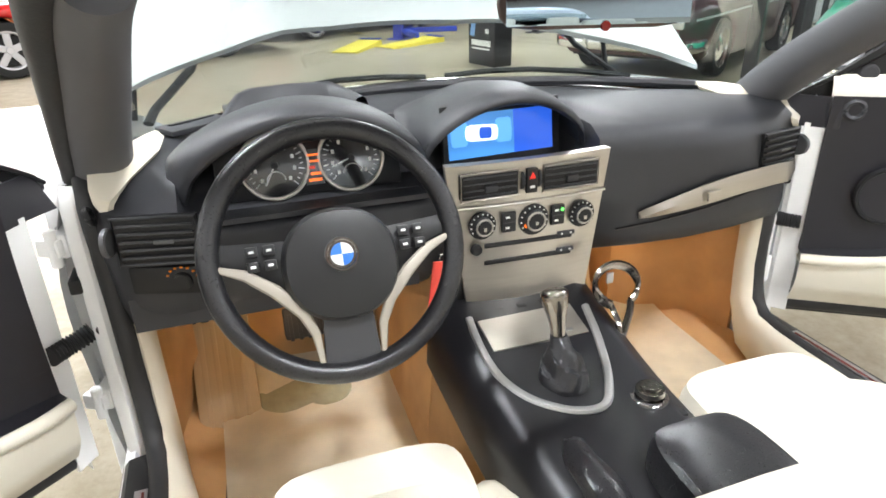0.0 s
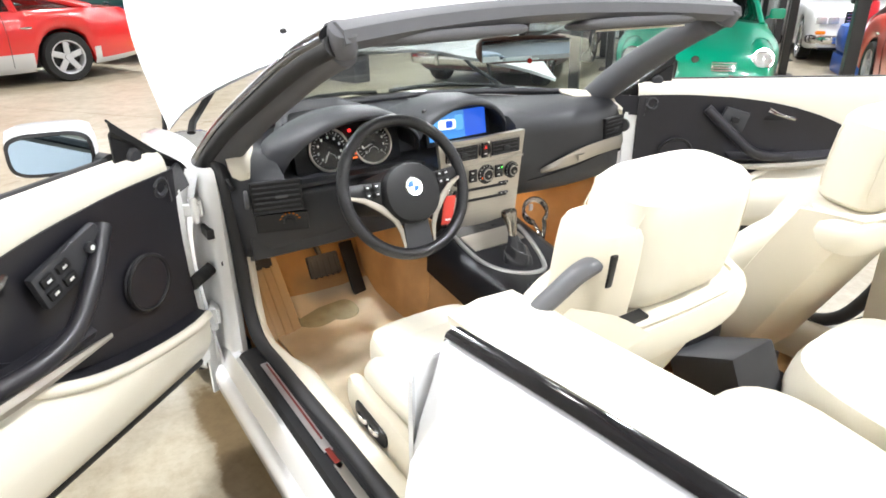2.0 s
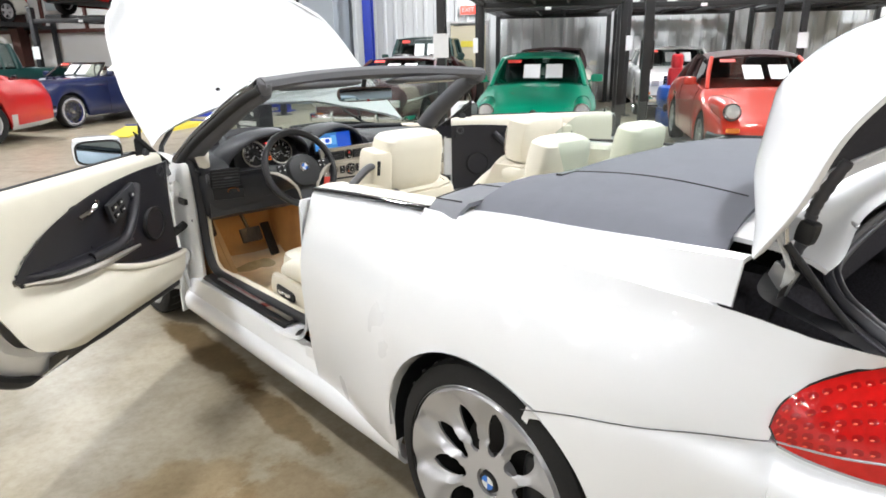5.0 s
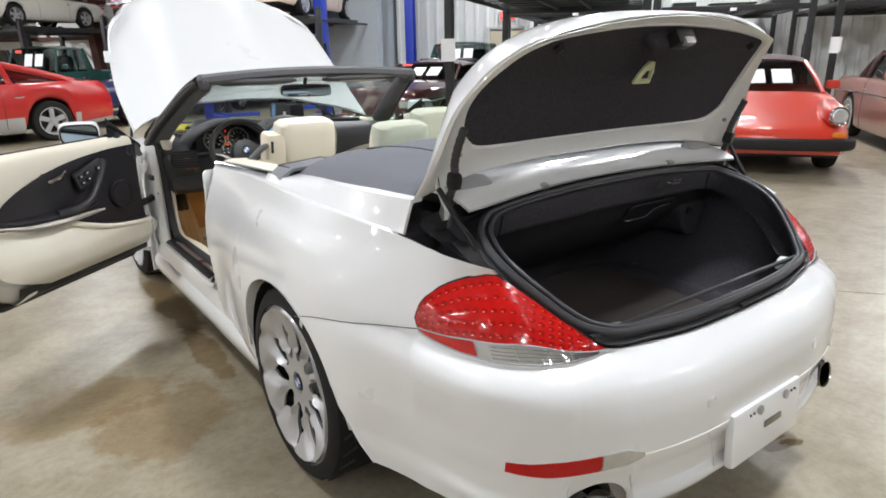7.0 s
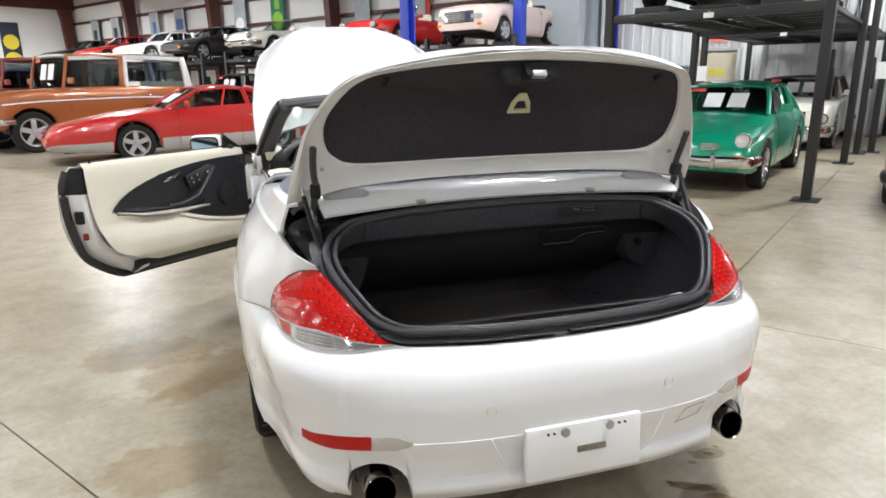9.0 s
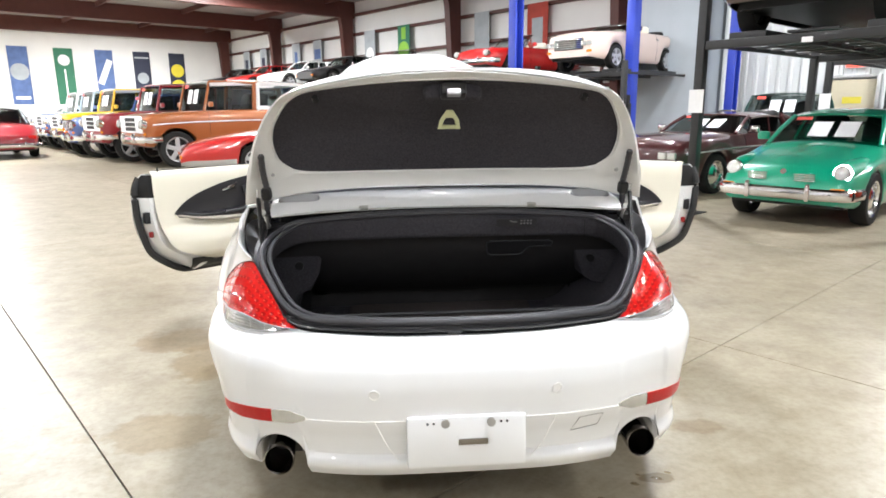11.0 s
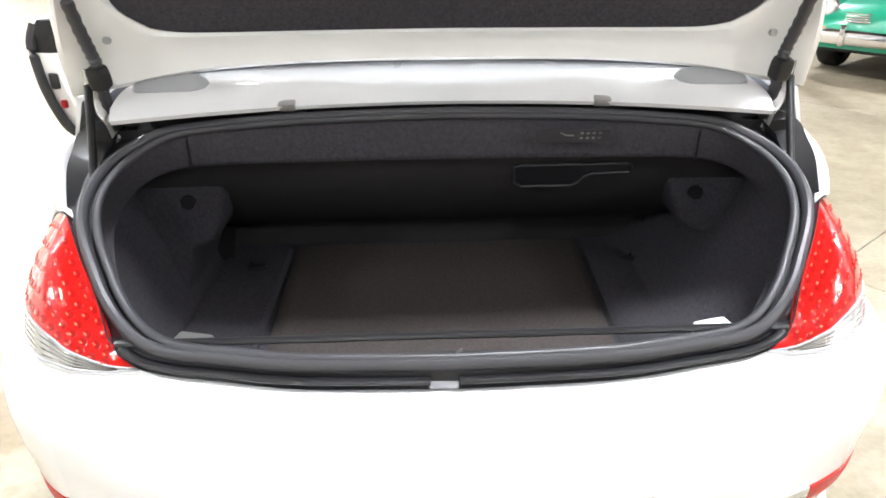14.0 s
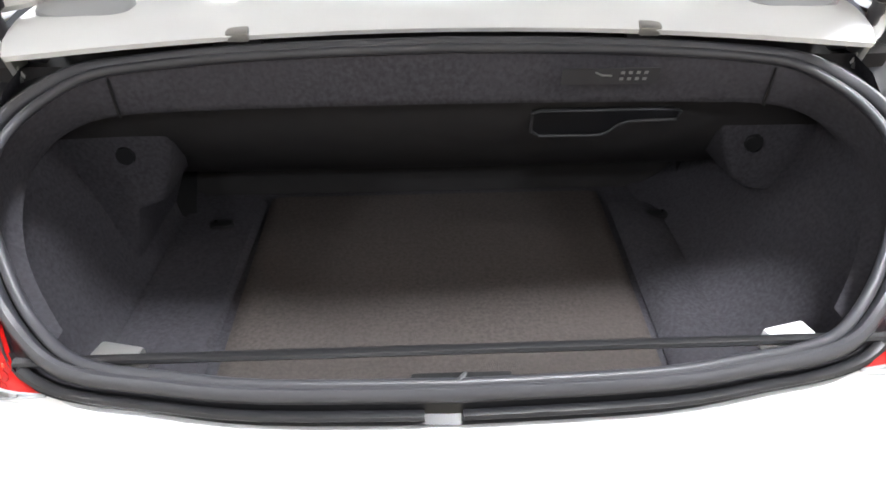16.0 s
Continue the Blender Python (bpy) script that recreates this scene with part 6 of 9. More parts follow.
# ---------------------------------------------------------------- front of the car
def front_wing(sd):
    rows = []
    for i in range(41):
        y = lerp(3.315, 4.62, i / 40)
        zl, R = 0.19, 0.372
        if abs(y - FAX) < R:
            zl = WR + math.sqrt(R * R - (y - FAX) ** 2)
        zt = table([(3.30, 0.955), (3.6, 0.965), (3.9, 0.945), (4.3, 0.875), (4.62, 0.74)], y)
        rows.append([Vector((sd * side_x(y, lerp(zl, zt, f / 12)) * 0.985, y, lerp(zl, zt, f / 12))) for f in range(13)])
    bm = grid(rows)
    top = [r[-1] for r in rows]
    grid([top, [p + Vector((-sd * 0.04, 0, 0.012)) for p in top], [p + Vector((-sd * 0.07, 0, -0.05)) for p in top]], bm)
    part("front_wing", bm, WHITE_PAINT, car, "glossy white front wing panel", angle=48)
    rr = []
    for i in range(17):
        a = math.pi * i / 16
        rr.append([Vector((sd * (0.87 - x), FAX + 0.368 * math.cos(a), WR + 0.368 * math.sin(a))) for x in (0.0, 0.28)])
    part("wheel_well", grid(rr), BLACK_PLASTIC, car)
    # hinge pillar in white with hinges, check strap and wiring boot
    rows = []
    for z, f in ((0.17, 0), (0.30, 0), (0.45, 0), (0.60, 0), (0.75, 0), (0.88, 0), (0.925, 0.15), (0.950, 0.5), (0.958, 1.0)):
        rows.append([Vector((sd * x, y + 0.03 * f, z)) for x, y in ((0.806, 3.262), (0.822, 3.252), (0.836, 3.258), (0.843, 3.275), (0.847, 3.33), (0.853, 3.385), (0.872, 3.400), (0.905, 3.385))])
    hp = part("hinge_pillar", thick(grid(rows), 0.008), WHITE_INNER, car, "white hinge pillar", angle=50)
    for z in (0.49, 0.845):
        bm = box((0.030, 0.085, 0.050), (sd * 0.864, 3.335, z), (0, 0, sd * 12), bevel=0.007)
        box((0.050, 0.022, 0.036), (sd * 0.888, 3.300, z), (0, 0, sd * 30), bevel=0.006, bm=bm)
        cyl(0.011, 0.011, 0.075, (sd * 0.882, 3.290, z), n=12, bm=bm, bevel=0.002)
        hg = part("door_hinge", bm, WHITE_INNER, hp, "white painted door hinge")
        for dz in (-0.013, 0.013):
            part("bolt", cyl(0.008, 0.008, 0.012, (sd * 0.880, 3.355, z + dz), (0, 90, 0), 6), GREY_METAL, hg)
    part("check_strap", box((0.022, 0.075, 0.030), (sd * 0.856, 3.290, 0.775), bevel=0.005), BLACK_PLASTIC, hp, "black door check strap")
    part("plug", cyl(0.011, 0.011, 0.004, (sd * 0.830, 3.2515, 0.68), (90, 0, 0), 16), BLACK_PLASTIC, hp, "black rubber plug")
    boot = [Vector((sd * 0.860, 3.300, 0.655)), Vector((sd * 0.885, 3.290, 0.645)), Vector((sd * 0.910, 3.275, 0.64)), Vector((sd * 0.93, 3.25, 0.64))]
    bp = catmull(boot, 8)
    part("wiring_boot", tube(bp, [0.016 if i % 2 else 0.021 for i in range(len(bp))], 12), RUBBER, hp, "ribbed rubber wiring boot")
    # sill
    rows = []
    for i in range(13):
        y = lerp(3.36, 1.56, i / 12)
        rows.append([Vector((sd * x, y, z)) for x, z in ((0.80, 0.155), (0.865, 0.165), (0.892, 0.20), (0.893, 0.25), (0.880, 0.275), (0.868, 0.285), (0.862, 0.33), (0.852, 0.368), (0.830, 0.380))])
    part("sill", thick(grid(rows), 0.012), WHITE_PAINT, car, "white door sill")
    bm = bmesh.new()
    rows = [[Vector((sd * x, lerp(3.20, 2.37, i / 8), z)) for x, z in ((0.845, 0.384), (0.835, 0.396), (0.80, 0.402), (0.765, 0.398))] for i in range(9)]
    scuff = part("scuff_plate", thick(grid(rows), 0.008), BLACK_PLASTIC, car, "black sill scuff plate with a painted red sheen")
    plate = part("metal_strip", box((0.024, 0.46, 0.002), (sd * 0.802, 2.86, 0.4058), bevel=0.0006), GREY_METAL, scuff, "dark metal strip")
    # thin red line painted for the reddish reflection, not a lamp
    part("red_sheen_strip", box((0.005, 0.40, 0.002), (sd * 0.798, 2.88, 0.4078)), SILL_RED, plate, "dull red strip painting a reflection")
    part("sill_letters", box((0.013, 0.08, 0.003), (sd * 0.802, 2.60, 0.4065)), SILL_RED, scuff, "dull red sill marking")
    part("metal_insert", box((0.022, 0.20, 0.003), (sd * 0.802, 2.48, 0.4065), bevel=0.001), ALU, scuff)
    # black rubber door seal round the opening
    pts = catmull([(sd * 0.806, 3.33, 0.99), (sd * 0.797, 3.255, 0.93), (sd * 0.790, 3.240, 0.75), (sd * 0.787, 3.236, 0.58), (sd * 0.783, 3.222, 0.48), (sd * 0.776, 3.175, 0.418), (sd * 0.767, 3.05, 0.401), (sd * 0.755, 2.65, 0.398), (sd * 0.757, 2.42, 0.402), (sd * 0.77, 2.26, 0.43), (sd * 0.785, 2.18, 0.53), (sd * 0.797, 2.125, 0.70), (sd * 0.80, 2.10, 0.85), (sd * 0.805, 2.08, 0.99)], 5)
    part("door_seal", tube(pts, 0.021, 10), RUBBER, car, "black rubber door seal")
    rows = [[Vector((sd * x, lerp(2.22, 3.00, i / 6), z)) for x, z in ((0.752, 0.402), (0.72, 0.405), (0.695, 0.385), (0.685, 0.30))] for i in range(7)]
    rows += [[Vector((sd * x, y, z)) for x, y, z in r] for r in (
        ((0.757, 3.09, 0.403), (0.735, 3.09, 0.406), (0.722, 3.09, 0.390), (0.716, 3.10, 0.30)),
        ((0.762, 3.17, 0.412), (0.748, 3.178, 0.413), (0.740, 3.185, 0.400), (0.736, 3.20, 0.32)),
        ((0.766, 3.212, 0.450), (0.753, 3.222, 0.450), (0.747, 3.235, 0.447), (0.744, 3.255, 0.43)),
        ((0.768, 3.228, 0.55), (0.756, 3.237, 0.55), (0.750, 3.250, 0.55), (0.748, 3.270, 0.55)),
        ((0.770, 3.232, 0.69), (0.758, 3.242, 0.69), (0.752, 3.255, 0.69), (0.750, 3.275, 0.69)))]
    trim = part("sill_trim", thick(grid(rows), 0.01), CREAM_PLASTIC, car, "cream plastic sill trim", angle=60)
    if sd < 0:
        part("bonnet_release", cushion((0.014, 0.035, 0.095), pose(sd * 0.752, 3.30, 0.56, 4, 0, 0), p=3.5), BLACK_PLASTIC, trim, "black bonnet release lever")
    # B-pillar return with striker
    jamb = catmull([(0, 2.43, 0.382), (0, 2.32, 0.388), (0, 2.22, 0.415), (0, 2.155, 0.475), (0, 2.12, 0.57), (0, 2.10, 0.72), (0, 2.09, 0.98)], 4)
    rows = [[Vector((sd * x, q.y + dy, q.z + dz)) for x, dy, dz in ((lerp(0.866, 0.890, min(1.0, max(0.0, (q.z - 0.40) / 0.2))), -0.014, -0.016), (lerp(0.858, 0.880, min(1.0, max(0.0, (q.z - 0.40) / 0.2))), -0.004, -0.004), (lerp(0.845, 0.876, min(1.0, max(0.0, (q.z - 0.45) / 0.2))), 0, 0), (lerp(0.81, 0.870, min(1.0, max(0.0, (q.z - 0.45) / 0.2))), 0.002, 0.002), (lerp(0.765, 0.800, min(1.0, max(0.0, (q.z - 0.45) / 0.2))), 0.002, 0.004), (lerp(0.745, 0.700, min(1.0, max(0.0, (q.z - 0.45) / 0.2))), -0.01, 0.004))] for q in jamb]
    part("lock_pillar", thick(grid(rows), 0.006), WHITE_PAINT, car, "white painted lock pillar")
    part("sill_end", box((0.088, 0.24, 0.20), (sd * 0.816, 2.06, 0.285), bevel=0.01), WHITE_PAINT, car)
    part("door_striker", box((0.022, 0.045, 0.010), (sd * 0.862, 2.205, 0.428), (-42, 0, 0), bevel=0.004), BLACK_PLASTIC, car, "black door striker")
    # kick panel beside the footwell
    rows = [[Vector((sd * x, y, z)) for y, x in ((3.23, 0.775), (3.27, 0.768), (3.40, 0.752)) + (((3.47, 0.738), (3.51, 0.722), (3.53, 0.706)) if sd < 0 else ((3.46, 0.725), (3.495, 0.66), (3.515, 0.58), (3.545, 0.53), (3.66, 0.50)))] for z in (0.26, 0.40, 0.55, 0.74)]
    part("kick_panel", thick(grid([r[1:] for r in rows]), 0.012), CARPET, car, "tan carpeted kick panel")
    # windscreen pillar
    pil = catmull([(sd * 0.818, 3.37, 0.965), (sd * 0.782, 3.21, 1.085), (sd * 0.738, 3.02, 1.197), (sd * 0.697, 2.84, 1.293), (sd * 0.665, 2.725, 1.340)], 6)
    part("windscreen_pillar", tube(pil, 0.036, 20, flat=0.8), GLOSS_BLACK, car, "gloss black windscreen pillar")
    inn = [p + Vector((-sd * 0.030, 0.022, -0.022)) for p in pil]
    part("pillar_trim", tube(inn, [lerp(0.060, 0.040, i / (len(inn) - 1)) for i in range(len(inn))], 24), HEADER_VINYL, car, "charcoal vinyl pillar trim")
    part("roof_latch_cap", cushion((0.062, 0.085, 0.058), pose(sd * 0.650, 2.715, 1.338, 25, 0, sd * 10), p=2.4), HEADER_VINYL, car)
    seal = [p + Vector((sd * 0.010, -0.018, -0.012)) for p in pil]
    part("pillar_seal", tube(seal, 0.022, 16), RUBBER, car)
    # cream corner pad at the foot of the pillar
    bm = thick(grid([[Vector((sd * x, y, z)) for x, y, z in r] for r in (
        ((0.782, 3.215, 0.945), (0.768, 3.182, 0.940), (0.752, 3.165, 0.946)),
        ((0.786, 3.225, 0.968), (0.768, 3.180, 0.966), (0.746, 3.166, 0.962)),
        ((0.785, 3.258, 1.008), (0.760, 3.225, 0.992), (0.732, 3.200, 0.970)),
        ((0.762, 3.285, 1.014), (0.742, 3.268, 1.006), (0.714, 3.250, 0.980)),
        ((0.728, 3.325, 1.018), (0.714, 3.310, 1.012), (0.690, 3.300, 0.990)),
        ((0.700, 3.390, 1.020), (0.690, 3.372, 1.018), (0.670, 3.352, 0.998)),
        ((0.684, 3.462, 1.012), (0.677, 3.450, 1.014), (0.664, 3.425, 1.006)))]), 0.012)
    bmesh.ops.recalc_face_normals(bm, faces=bm.faces)
    part("corner_pad", bm, CREAM_PLASTIC, car, "cream pad at the pillar foot", angle=60)
    part("end_lock", tube([Vector((sd * (0.792 + 0.004 * math.sin(a)), 3.212 + 0.013 * math.cos(a), 0.925 + 0.013 * math.sin(a))) for a in [2 * math.pi * i / 16 for i in range(16)]], 0.006, 6, closed=True), BLACK_PLASTIC, car, "round black lock in the dash end")
    # sun visor under the header
    part("sun_visor", cushion((0.47, 0.13, 0.028), pose(sd * 0.32, 2.79, 1.325, -8, 0, -sd * 6), p=3.4), HEADER_VINYL, car, "grey folded sun visor")


both(front_wing)

# header beam over the windscreen
rows = []
for i in range(25):
    x = -1 + 2 * i / 24
    cx, cy, cz = 0.665 * x, 2.722 + 0.085 * (1 - x * x), 1.340 + 0.028 * (1 - x * x)
    rows.append([Vector((cx, cy + a, cz + b)) for a, b in ((-0.055, -0.006), (-0.048, 0.020), (-0.015, 0.034), (0.035, 0.030), (0.075, 0.008), (0.080, -0.010), (0.03, -0.026), (-0.03, -0.026))])
bm = grid(rows, closed=True)
caps(bm, rows)
header = part("windscreen_header", bm, HEADER_VINYL, car, "charcoal windscreen header")
part("header_strip", tube([r[4] + Vector((0, 0.006, 0.006)) for r in rows], 0.016, 8, flat=0.6), WHITE_PAINT, header, "white front edge of the header")
part("visor_vanity", box((0.30, 0.05, 0.004), (0.34, 2.775, 1.309), (-8, 0, -6), bevel=0.001), CREAM_PLASTIC, header, "pale roof label")

# windscreen
rows = []
for i in range(25):
    x = -1 + 2 * i / 24
    low = Vector((0.80 * x, 3.43 + 0.50 * (1 - x * x) ** 0.8, 0.968 + 0.015 * (1 - x * x)))
    top = Vector((0.655 * x, 2.785 + 0.085 * (1 - x * x), 1.338 + 0.028 * (1 - x * x)))
    rows.append([low.lerp(top, f) + Vector((0, 0.10 * math.sin(math.pi * f) * 0.25, 0.10 * math.sin(math.pi * f) * (0.3 + 0.3 * (1 - x * x)))) for f in (0, 0.2, 0.4, 0.6, 0.8, 1)])
screen = part("windscreen", thick(grid(rows), 0.005), WINDSCREEN, car, "clear raked windscreen")
screen.visible_shadow = False
SCREEN_LOW = [r[0] for r in rows]
part("screen_frit", thick(grid([[r[0] + Vector((0, -0.004, -0.006)), r[0].lerp(r[1], 0.22) + Vector((0, -0.004, -0.006))] for r in rows]), 0.002), GLOSS_BLACK, screen, "black lower border")
# cowl, wipers
cow = [[p + Vector((0, 0.01, -0.012)) for p in SCREEN_LOW], [p + Vector((p.x * 0.02, 0.10, -0.03)) for p in SCREEN_LOW], [p + Vector((p.x * 0.03, 0.16, -0.06)) for p in SCREEN_LOW]]
part("cowl", thick(grid(cow), 0.008), BLACK_PLASTIC, car, "black plastic cowl")
for x0, x1 in ((-0.49, 0.06), (0.12, 0.62)):
    pts = [Vector((lerp(x0, x1, f), 3.45 + 0.50 * max(0.02, 1 - (lerp(x0, x1, f) / 0.8) ** 2) ** 0.8 - 0.02, 1.000 + 0.014 * math.sin(math.pi * f))) for f in (0, 0.25, 0.5, 0.75, 1)]
    part("wiper", tube(pts, 0.009, 6), BLACK_PLASTIC, car, "black wiper")

# rear-view mirror
mir = part("rear_view_mirror", cushion((0.325, 0.03, 0.074), pose(0.030, 2.935, 1.258, -6, 1, -6), p=4), mat("brown_black_mirror_frame", (0.055, 0.028, 0.020), rough=0.35, vary=0.1), car, "rear-view mirror in a dark brown frame")
part("glass", box((0.306, 0.003, 0.058), (0.0284, 2.9190, 1.2565), (-6, 1, -6), bevel=0.001), MIRROR, mir, "mirror glass")
part("stem", tube([(0.03, 2.95, 1.275), (0.03, 2.93, 1.335)], 0.012, 8), BLACK_PLASTIC, mir)
part("sensor", cyl(0.008, 0.008, 0.004, (0.035, 2.914, 1.226), (90, 0, 0), 12), RED_DARK, mir)

# bonnet, standing open
rows = []
for j in range(17):
    f = j / 16
    row = []
    for i in range(25):
        x = -1 + 2 * i / 24
        ye = table([(0, 3.655), (0.35, 4.00), (0.7, 4.30), (1, 4.475)], f)
        ze = table([(0, 1.005), (0.35, 1.255), (0.7, 1.56), (1, 1.775)], f)
        yc = table([(0, 4.06), (0.35, 4.33), (0.7, 4.60), (1, 4.83)], f)
        zc = table([(0, 1.145), (0.35, 1.43), (0.7, 1.73), (1, 1.955)], f)
        k = (1 - x * x)
        k = k ** lerp(0.8, 0.6, f)
        w = table([(0, 0.845), (0.3, 0.85), (0.7, 0.80), (0.9, 0.745), (1, 0.66)], f)
        bulge = 0.02 * math.exp(-((abs(x) - 0.42) / 0.12) ** 2)
        row.append(Vector((w * x, lerp(ye, yc, k) - 0.7 * bulge, lerp(ze, zc, k) + 0.7 * bulge)))
    rows.append(row)
bonnet = part("bonnet", thick(grid(rows), 0.02), WHITE_PAINT, car, "raised white bonnet", angle=55)
part("washer_jet", cushion((0.028, 0.02, 0.012), pose(-0.28, 4.05, 1.26, 45)), BLACK_PLASTIC, bonnet, "black washer jet")
part("washer_jet", cushion((0.028, 0.02, 0.012), pose(0.28, 4.05, 1.26, 45)), BLACK_PLASTIC, bonnet, "black washer jet")
for sd in (-1, 1):
    part("bonnet_strut", tube([(sd * 0.79, 4.05, 0.92), (sd * 0.74, 4.10, 1.27)], 0.009, 8), BLACK_PLASTIC, car, "black bonnet strut")
    part("bonnet_hinge", tube([(sd * 0.735, 3.86, 0.945), (sd * 0.716, 3.90, 0.973), (sd * 0.612, 3.99, 1.060), (sd * 0.585, 4.03, 1.11)], 0.016, 8, flat=0.6), BLACK_PLASTIC, car, "black bonnet hinge")
# engine bay
part("engine_bay", box((1.40, 0.95, 0.04), (0, 4.10, 0.70), bevel=0.01), BLACK_PLASTIC, car, "dark engine bay floor")
part("engine_cover", cushion((0.62, 0.60, 0.14), pose(0, 4.10, 0.79), p=4, crown=0.2), BLACK_PLASTIC, car, "black engine cover")
for x in (-0.16, 0, 0.16):
    part("intake_runner", tube(catmull([(x - 0.12, 3.95, 0.86), (x, 3.95, 0.895), (x + 0.12, 3.95, 0.86)], 3), 0.035, 8), GREY_METAL, car, "grey intake runner")
part("strut_brace", tube([(-0.62, 3.98, 0.90), (-0.2, 4.25, 0.90), (0.2, 4.25, 0.90), (0.62, 3.98, 0.90)], 0.016, 8), GREY_METAL, car, "bare metal strut brace")
# nose
rows = []
for i in range(25):
    x = -1 + 2 * i / 24
    y0 = 4.60 + 0.20 * (1 - abs(x) ** 2.6)
    rows.append([Vector((0.83 * x, y0 + a, z)) for a, z in ((-0.12, 0.75), (-0.02, 0.70), (0.03, 0.58), (0.035, 0.42), (0.0, 0.28), (-0.1, 0.22))])
part("front_bumper", thick(grid(rows), 0.01), WHITE_PAINT, car, "white front bumper")
for sd in (-1, 1):
    part("headlamp", cushion((0.36, 0.22, 0.14), pose(sd * 0.62, 4.58, 0.70, 20, 0, -sd * 28)), CLEAR_LENS, car, "clear headlamp unit")
    part("kidney_grille", cushion((0.19, 0.05, 0.12), pose(sd * 0.11, 4.80, 0.62, 12)), BLACK_PLASTIC, car, "black kidney grille")

# ---------------------------------------------------------------- open doors
def open_door(sd):
    # the far door stands a little wider open
    swing = 40.6 if sd < 0 else 33.6
    E_S, E_D = Vector((-math.cos(radians(swing)), -math.sin(radians(swing)), 0)), Vector((math.sin(radians(swing)), -math.cos(radians(swing)), 0))

    def D(s, d, z):
        p = Vector((-0.94, 3.25, 0)) + E_S * s + E_D * d
        return Vector((p.x * -sd, p.y, z))

    # outline: rear end of the leaf at each height
    end = [(0.315, 0.88), (0.34, 0.96), (0.385, 1.035), (0.44, 1.125), (0.52, 1.170), (0.64, 1.205), (0.75, 1.222), (0.89, 1.225), (0.96, 1.212), (1.03, 1.165)]
    TRIM_END = [(0.40, 0.74), (0.43, 0.84), (0.46, 0.92), (0.51, 1.02), (0.58, 1.07), (0.67, 1.100), (0.80, 1.118), (0.95, 1.126), (1.05, 1.122)]
    hinge_s = -0.03
    rows = []
    for j in range(15):
        z = lerp(0.318, 1.028, j / 14)
        d = -table([(0.318, 0.135), (0.42, 0.158), (0.65, 0.168), (0.85, 0.145), (0.95, 0.115), (1.03, 0.072)], z)
        se = table(end, z)
        rows.append([D(lerp(hinge_s, se, i / 16), d - 0.015 * math.sin(math.pi * i / 16), z) for i in range(17)])
    door = part("door", thick(grid(rows), 0.006), WHITE_PAINT, car, "open white door with cream and black trim")
    # white edge between skin and trim, at the lock end and underneath
    er = []
    for j in range(15):
        z = lerp(0.318, 1.02, j / 14)
        se = table(end, z)
        d0 = -table([(0.318, 0.135), (0.42, 0.158), (0.65, 0.168), (0.85, 0.145), (0.95, 0.115), (1.03, 0.072)], z)
        te = table(TRIM_END, max(z, 0.41)) - 0.01
        er.append([D(se - 0.004, d0 + 0.004, z), D(lerp(se, te, 0.25), lerp(d0, -0.01, 0.35), z), D(lerp(se, te, 0.7), -0.030, max(z, 0.36)), D(te, -0.026, max(z, 0.40))])
    part("lock_edge", grid(er[:12]), WHITE_INNER, door, "white lock edge")
    part("edge_cap", grid(er[11:]), BLACK_PLASTIC, door, "black cap over the lock edge")
    ur = []
    for i in range(13):
        s = lerp(-0.02, 0.90, i / 12)
        ur.append([D(s, -0.135, 0.320), D(s, -0.08, 0.330), D(s, -0.03, 0.37), D(s, -0.012, 0.42)])
    part("bottom_edge", grid(ur), RUBBER, door, "black lower edge")
    hr = [[D(-0.03, d, z) for d in (-0.12, -0.06, -0.015)] for z in (0.33, 0.55, 0.8, 0.985)]
    part("hinge_edge", grid(hr), WHITE_INNER, door, "white hinge edge")
    # black rubber along the edge
    pts = [D(s, -0.118, 0.326) for s in (0.0, 0.3, 0.6, 0.86)] + [D(table(end, z) - 0.012, -0.10, z) for z in (0.34, 0.40, 0.48, 0.58, 0.70, 0.82, 0.92, 1.0)]
    part("edge_seal", tube(catmull(pts, 3), 0.024, 8), RUBBER, door, "black rubber edge seal")
    part("bottom_seal", tube([D(s, -0.022 - 0.35 * max(0, s - 0.62), 0.384 - 0.10 * max(0, s - 0.62)) for s in [0.88 * i / 12 for i in range(13)]], 0.025, 10), RUBBER, door, "black rubber seal under the door")
    part("lock", box((0.035, 0.05, 0.075), (0, 0, 0), bevel=0.008), BLACK_PLASTIC, door, "black door lock", m=Matrix.Translation(D(1.165, -0.055, 0.735)) @ pose(0, 0, 0, 0, 0, -sd * swing))
    part("reflector", cushion((0.03, 0.03, 0.04), Matrix.Translation(D(1.150, -0.045, 0.62))), RED_DARK, door, "small red door reflector")
    LEAF_UP = [(0, 0.990), (0.15, 0.990), (0.35, 0.980), (0.55, 0.955), (0.75, 0.905), (0.90, 0.842), (0.985, 0.775), (1.003, 0.752)]
    LEAF_LO = [(0, 0.56), (0.15, 0.575), (0.32, 0.60), (0.50, 0.655), (0.65, 0.690), (0.85, 0.705), (0.985, 0.738), (1.003, 0.750)]
    LIP = [(0, 0.546), (0.15, 0.558), (0.32, 0.584), (0.45, 0.618), (0.55, 0.655), (0.60, 0.682)]
    # cream trim panel with a rolled top
    rows = []
    zs = [0.40, 0.42, 0.44] + [0.46 + 0.0125 * k for k in range(43)] + [1.01, 1.022, 1.035, 1.045, 1.038]
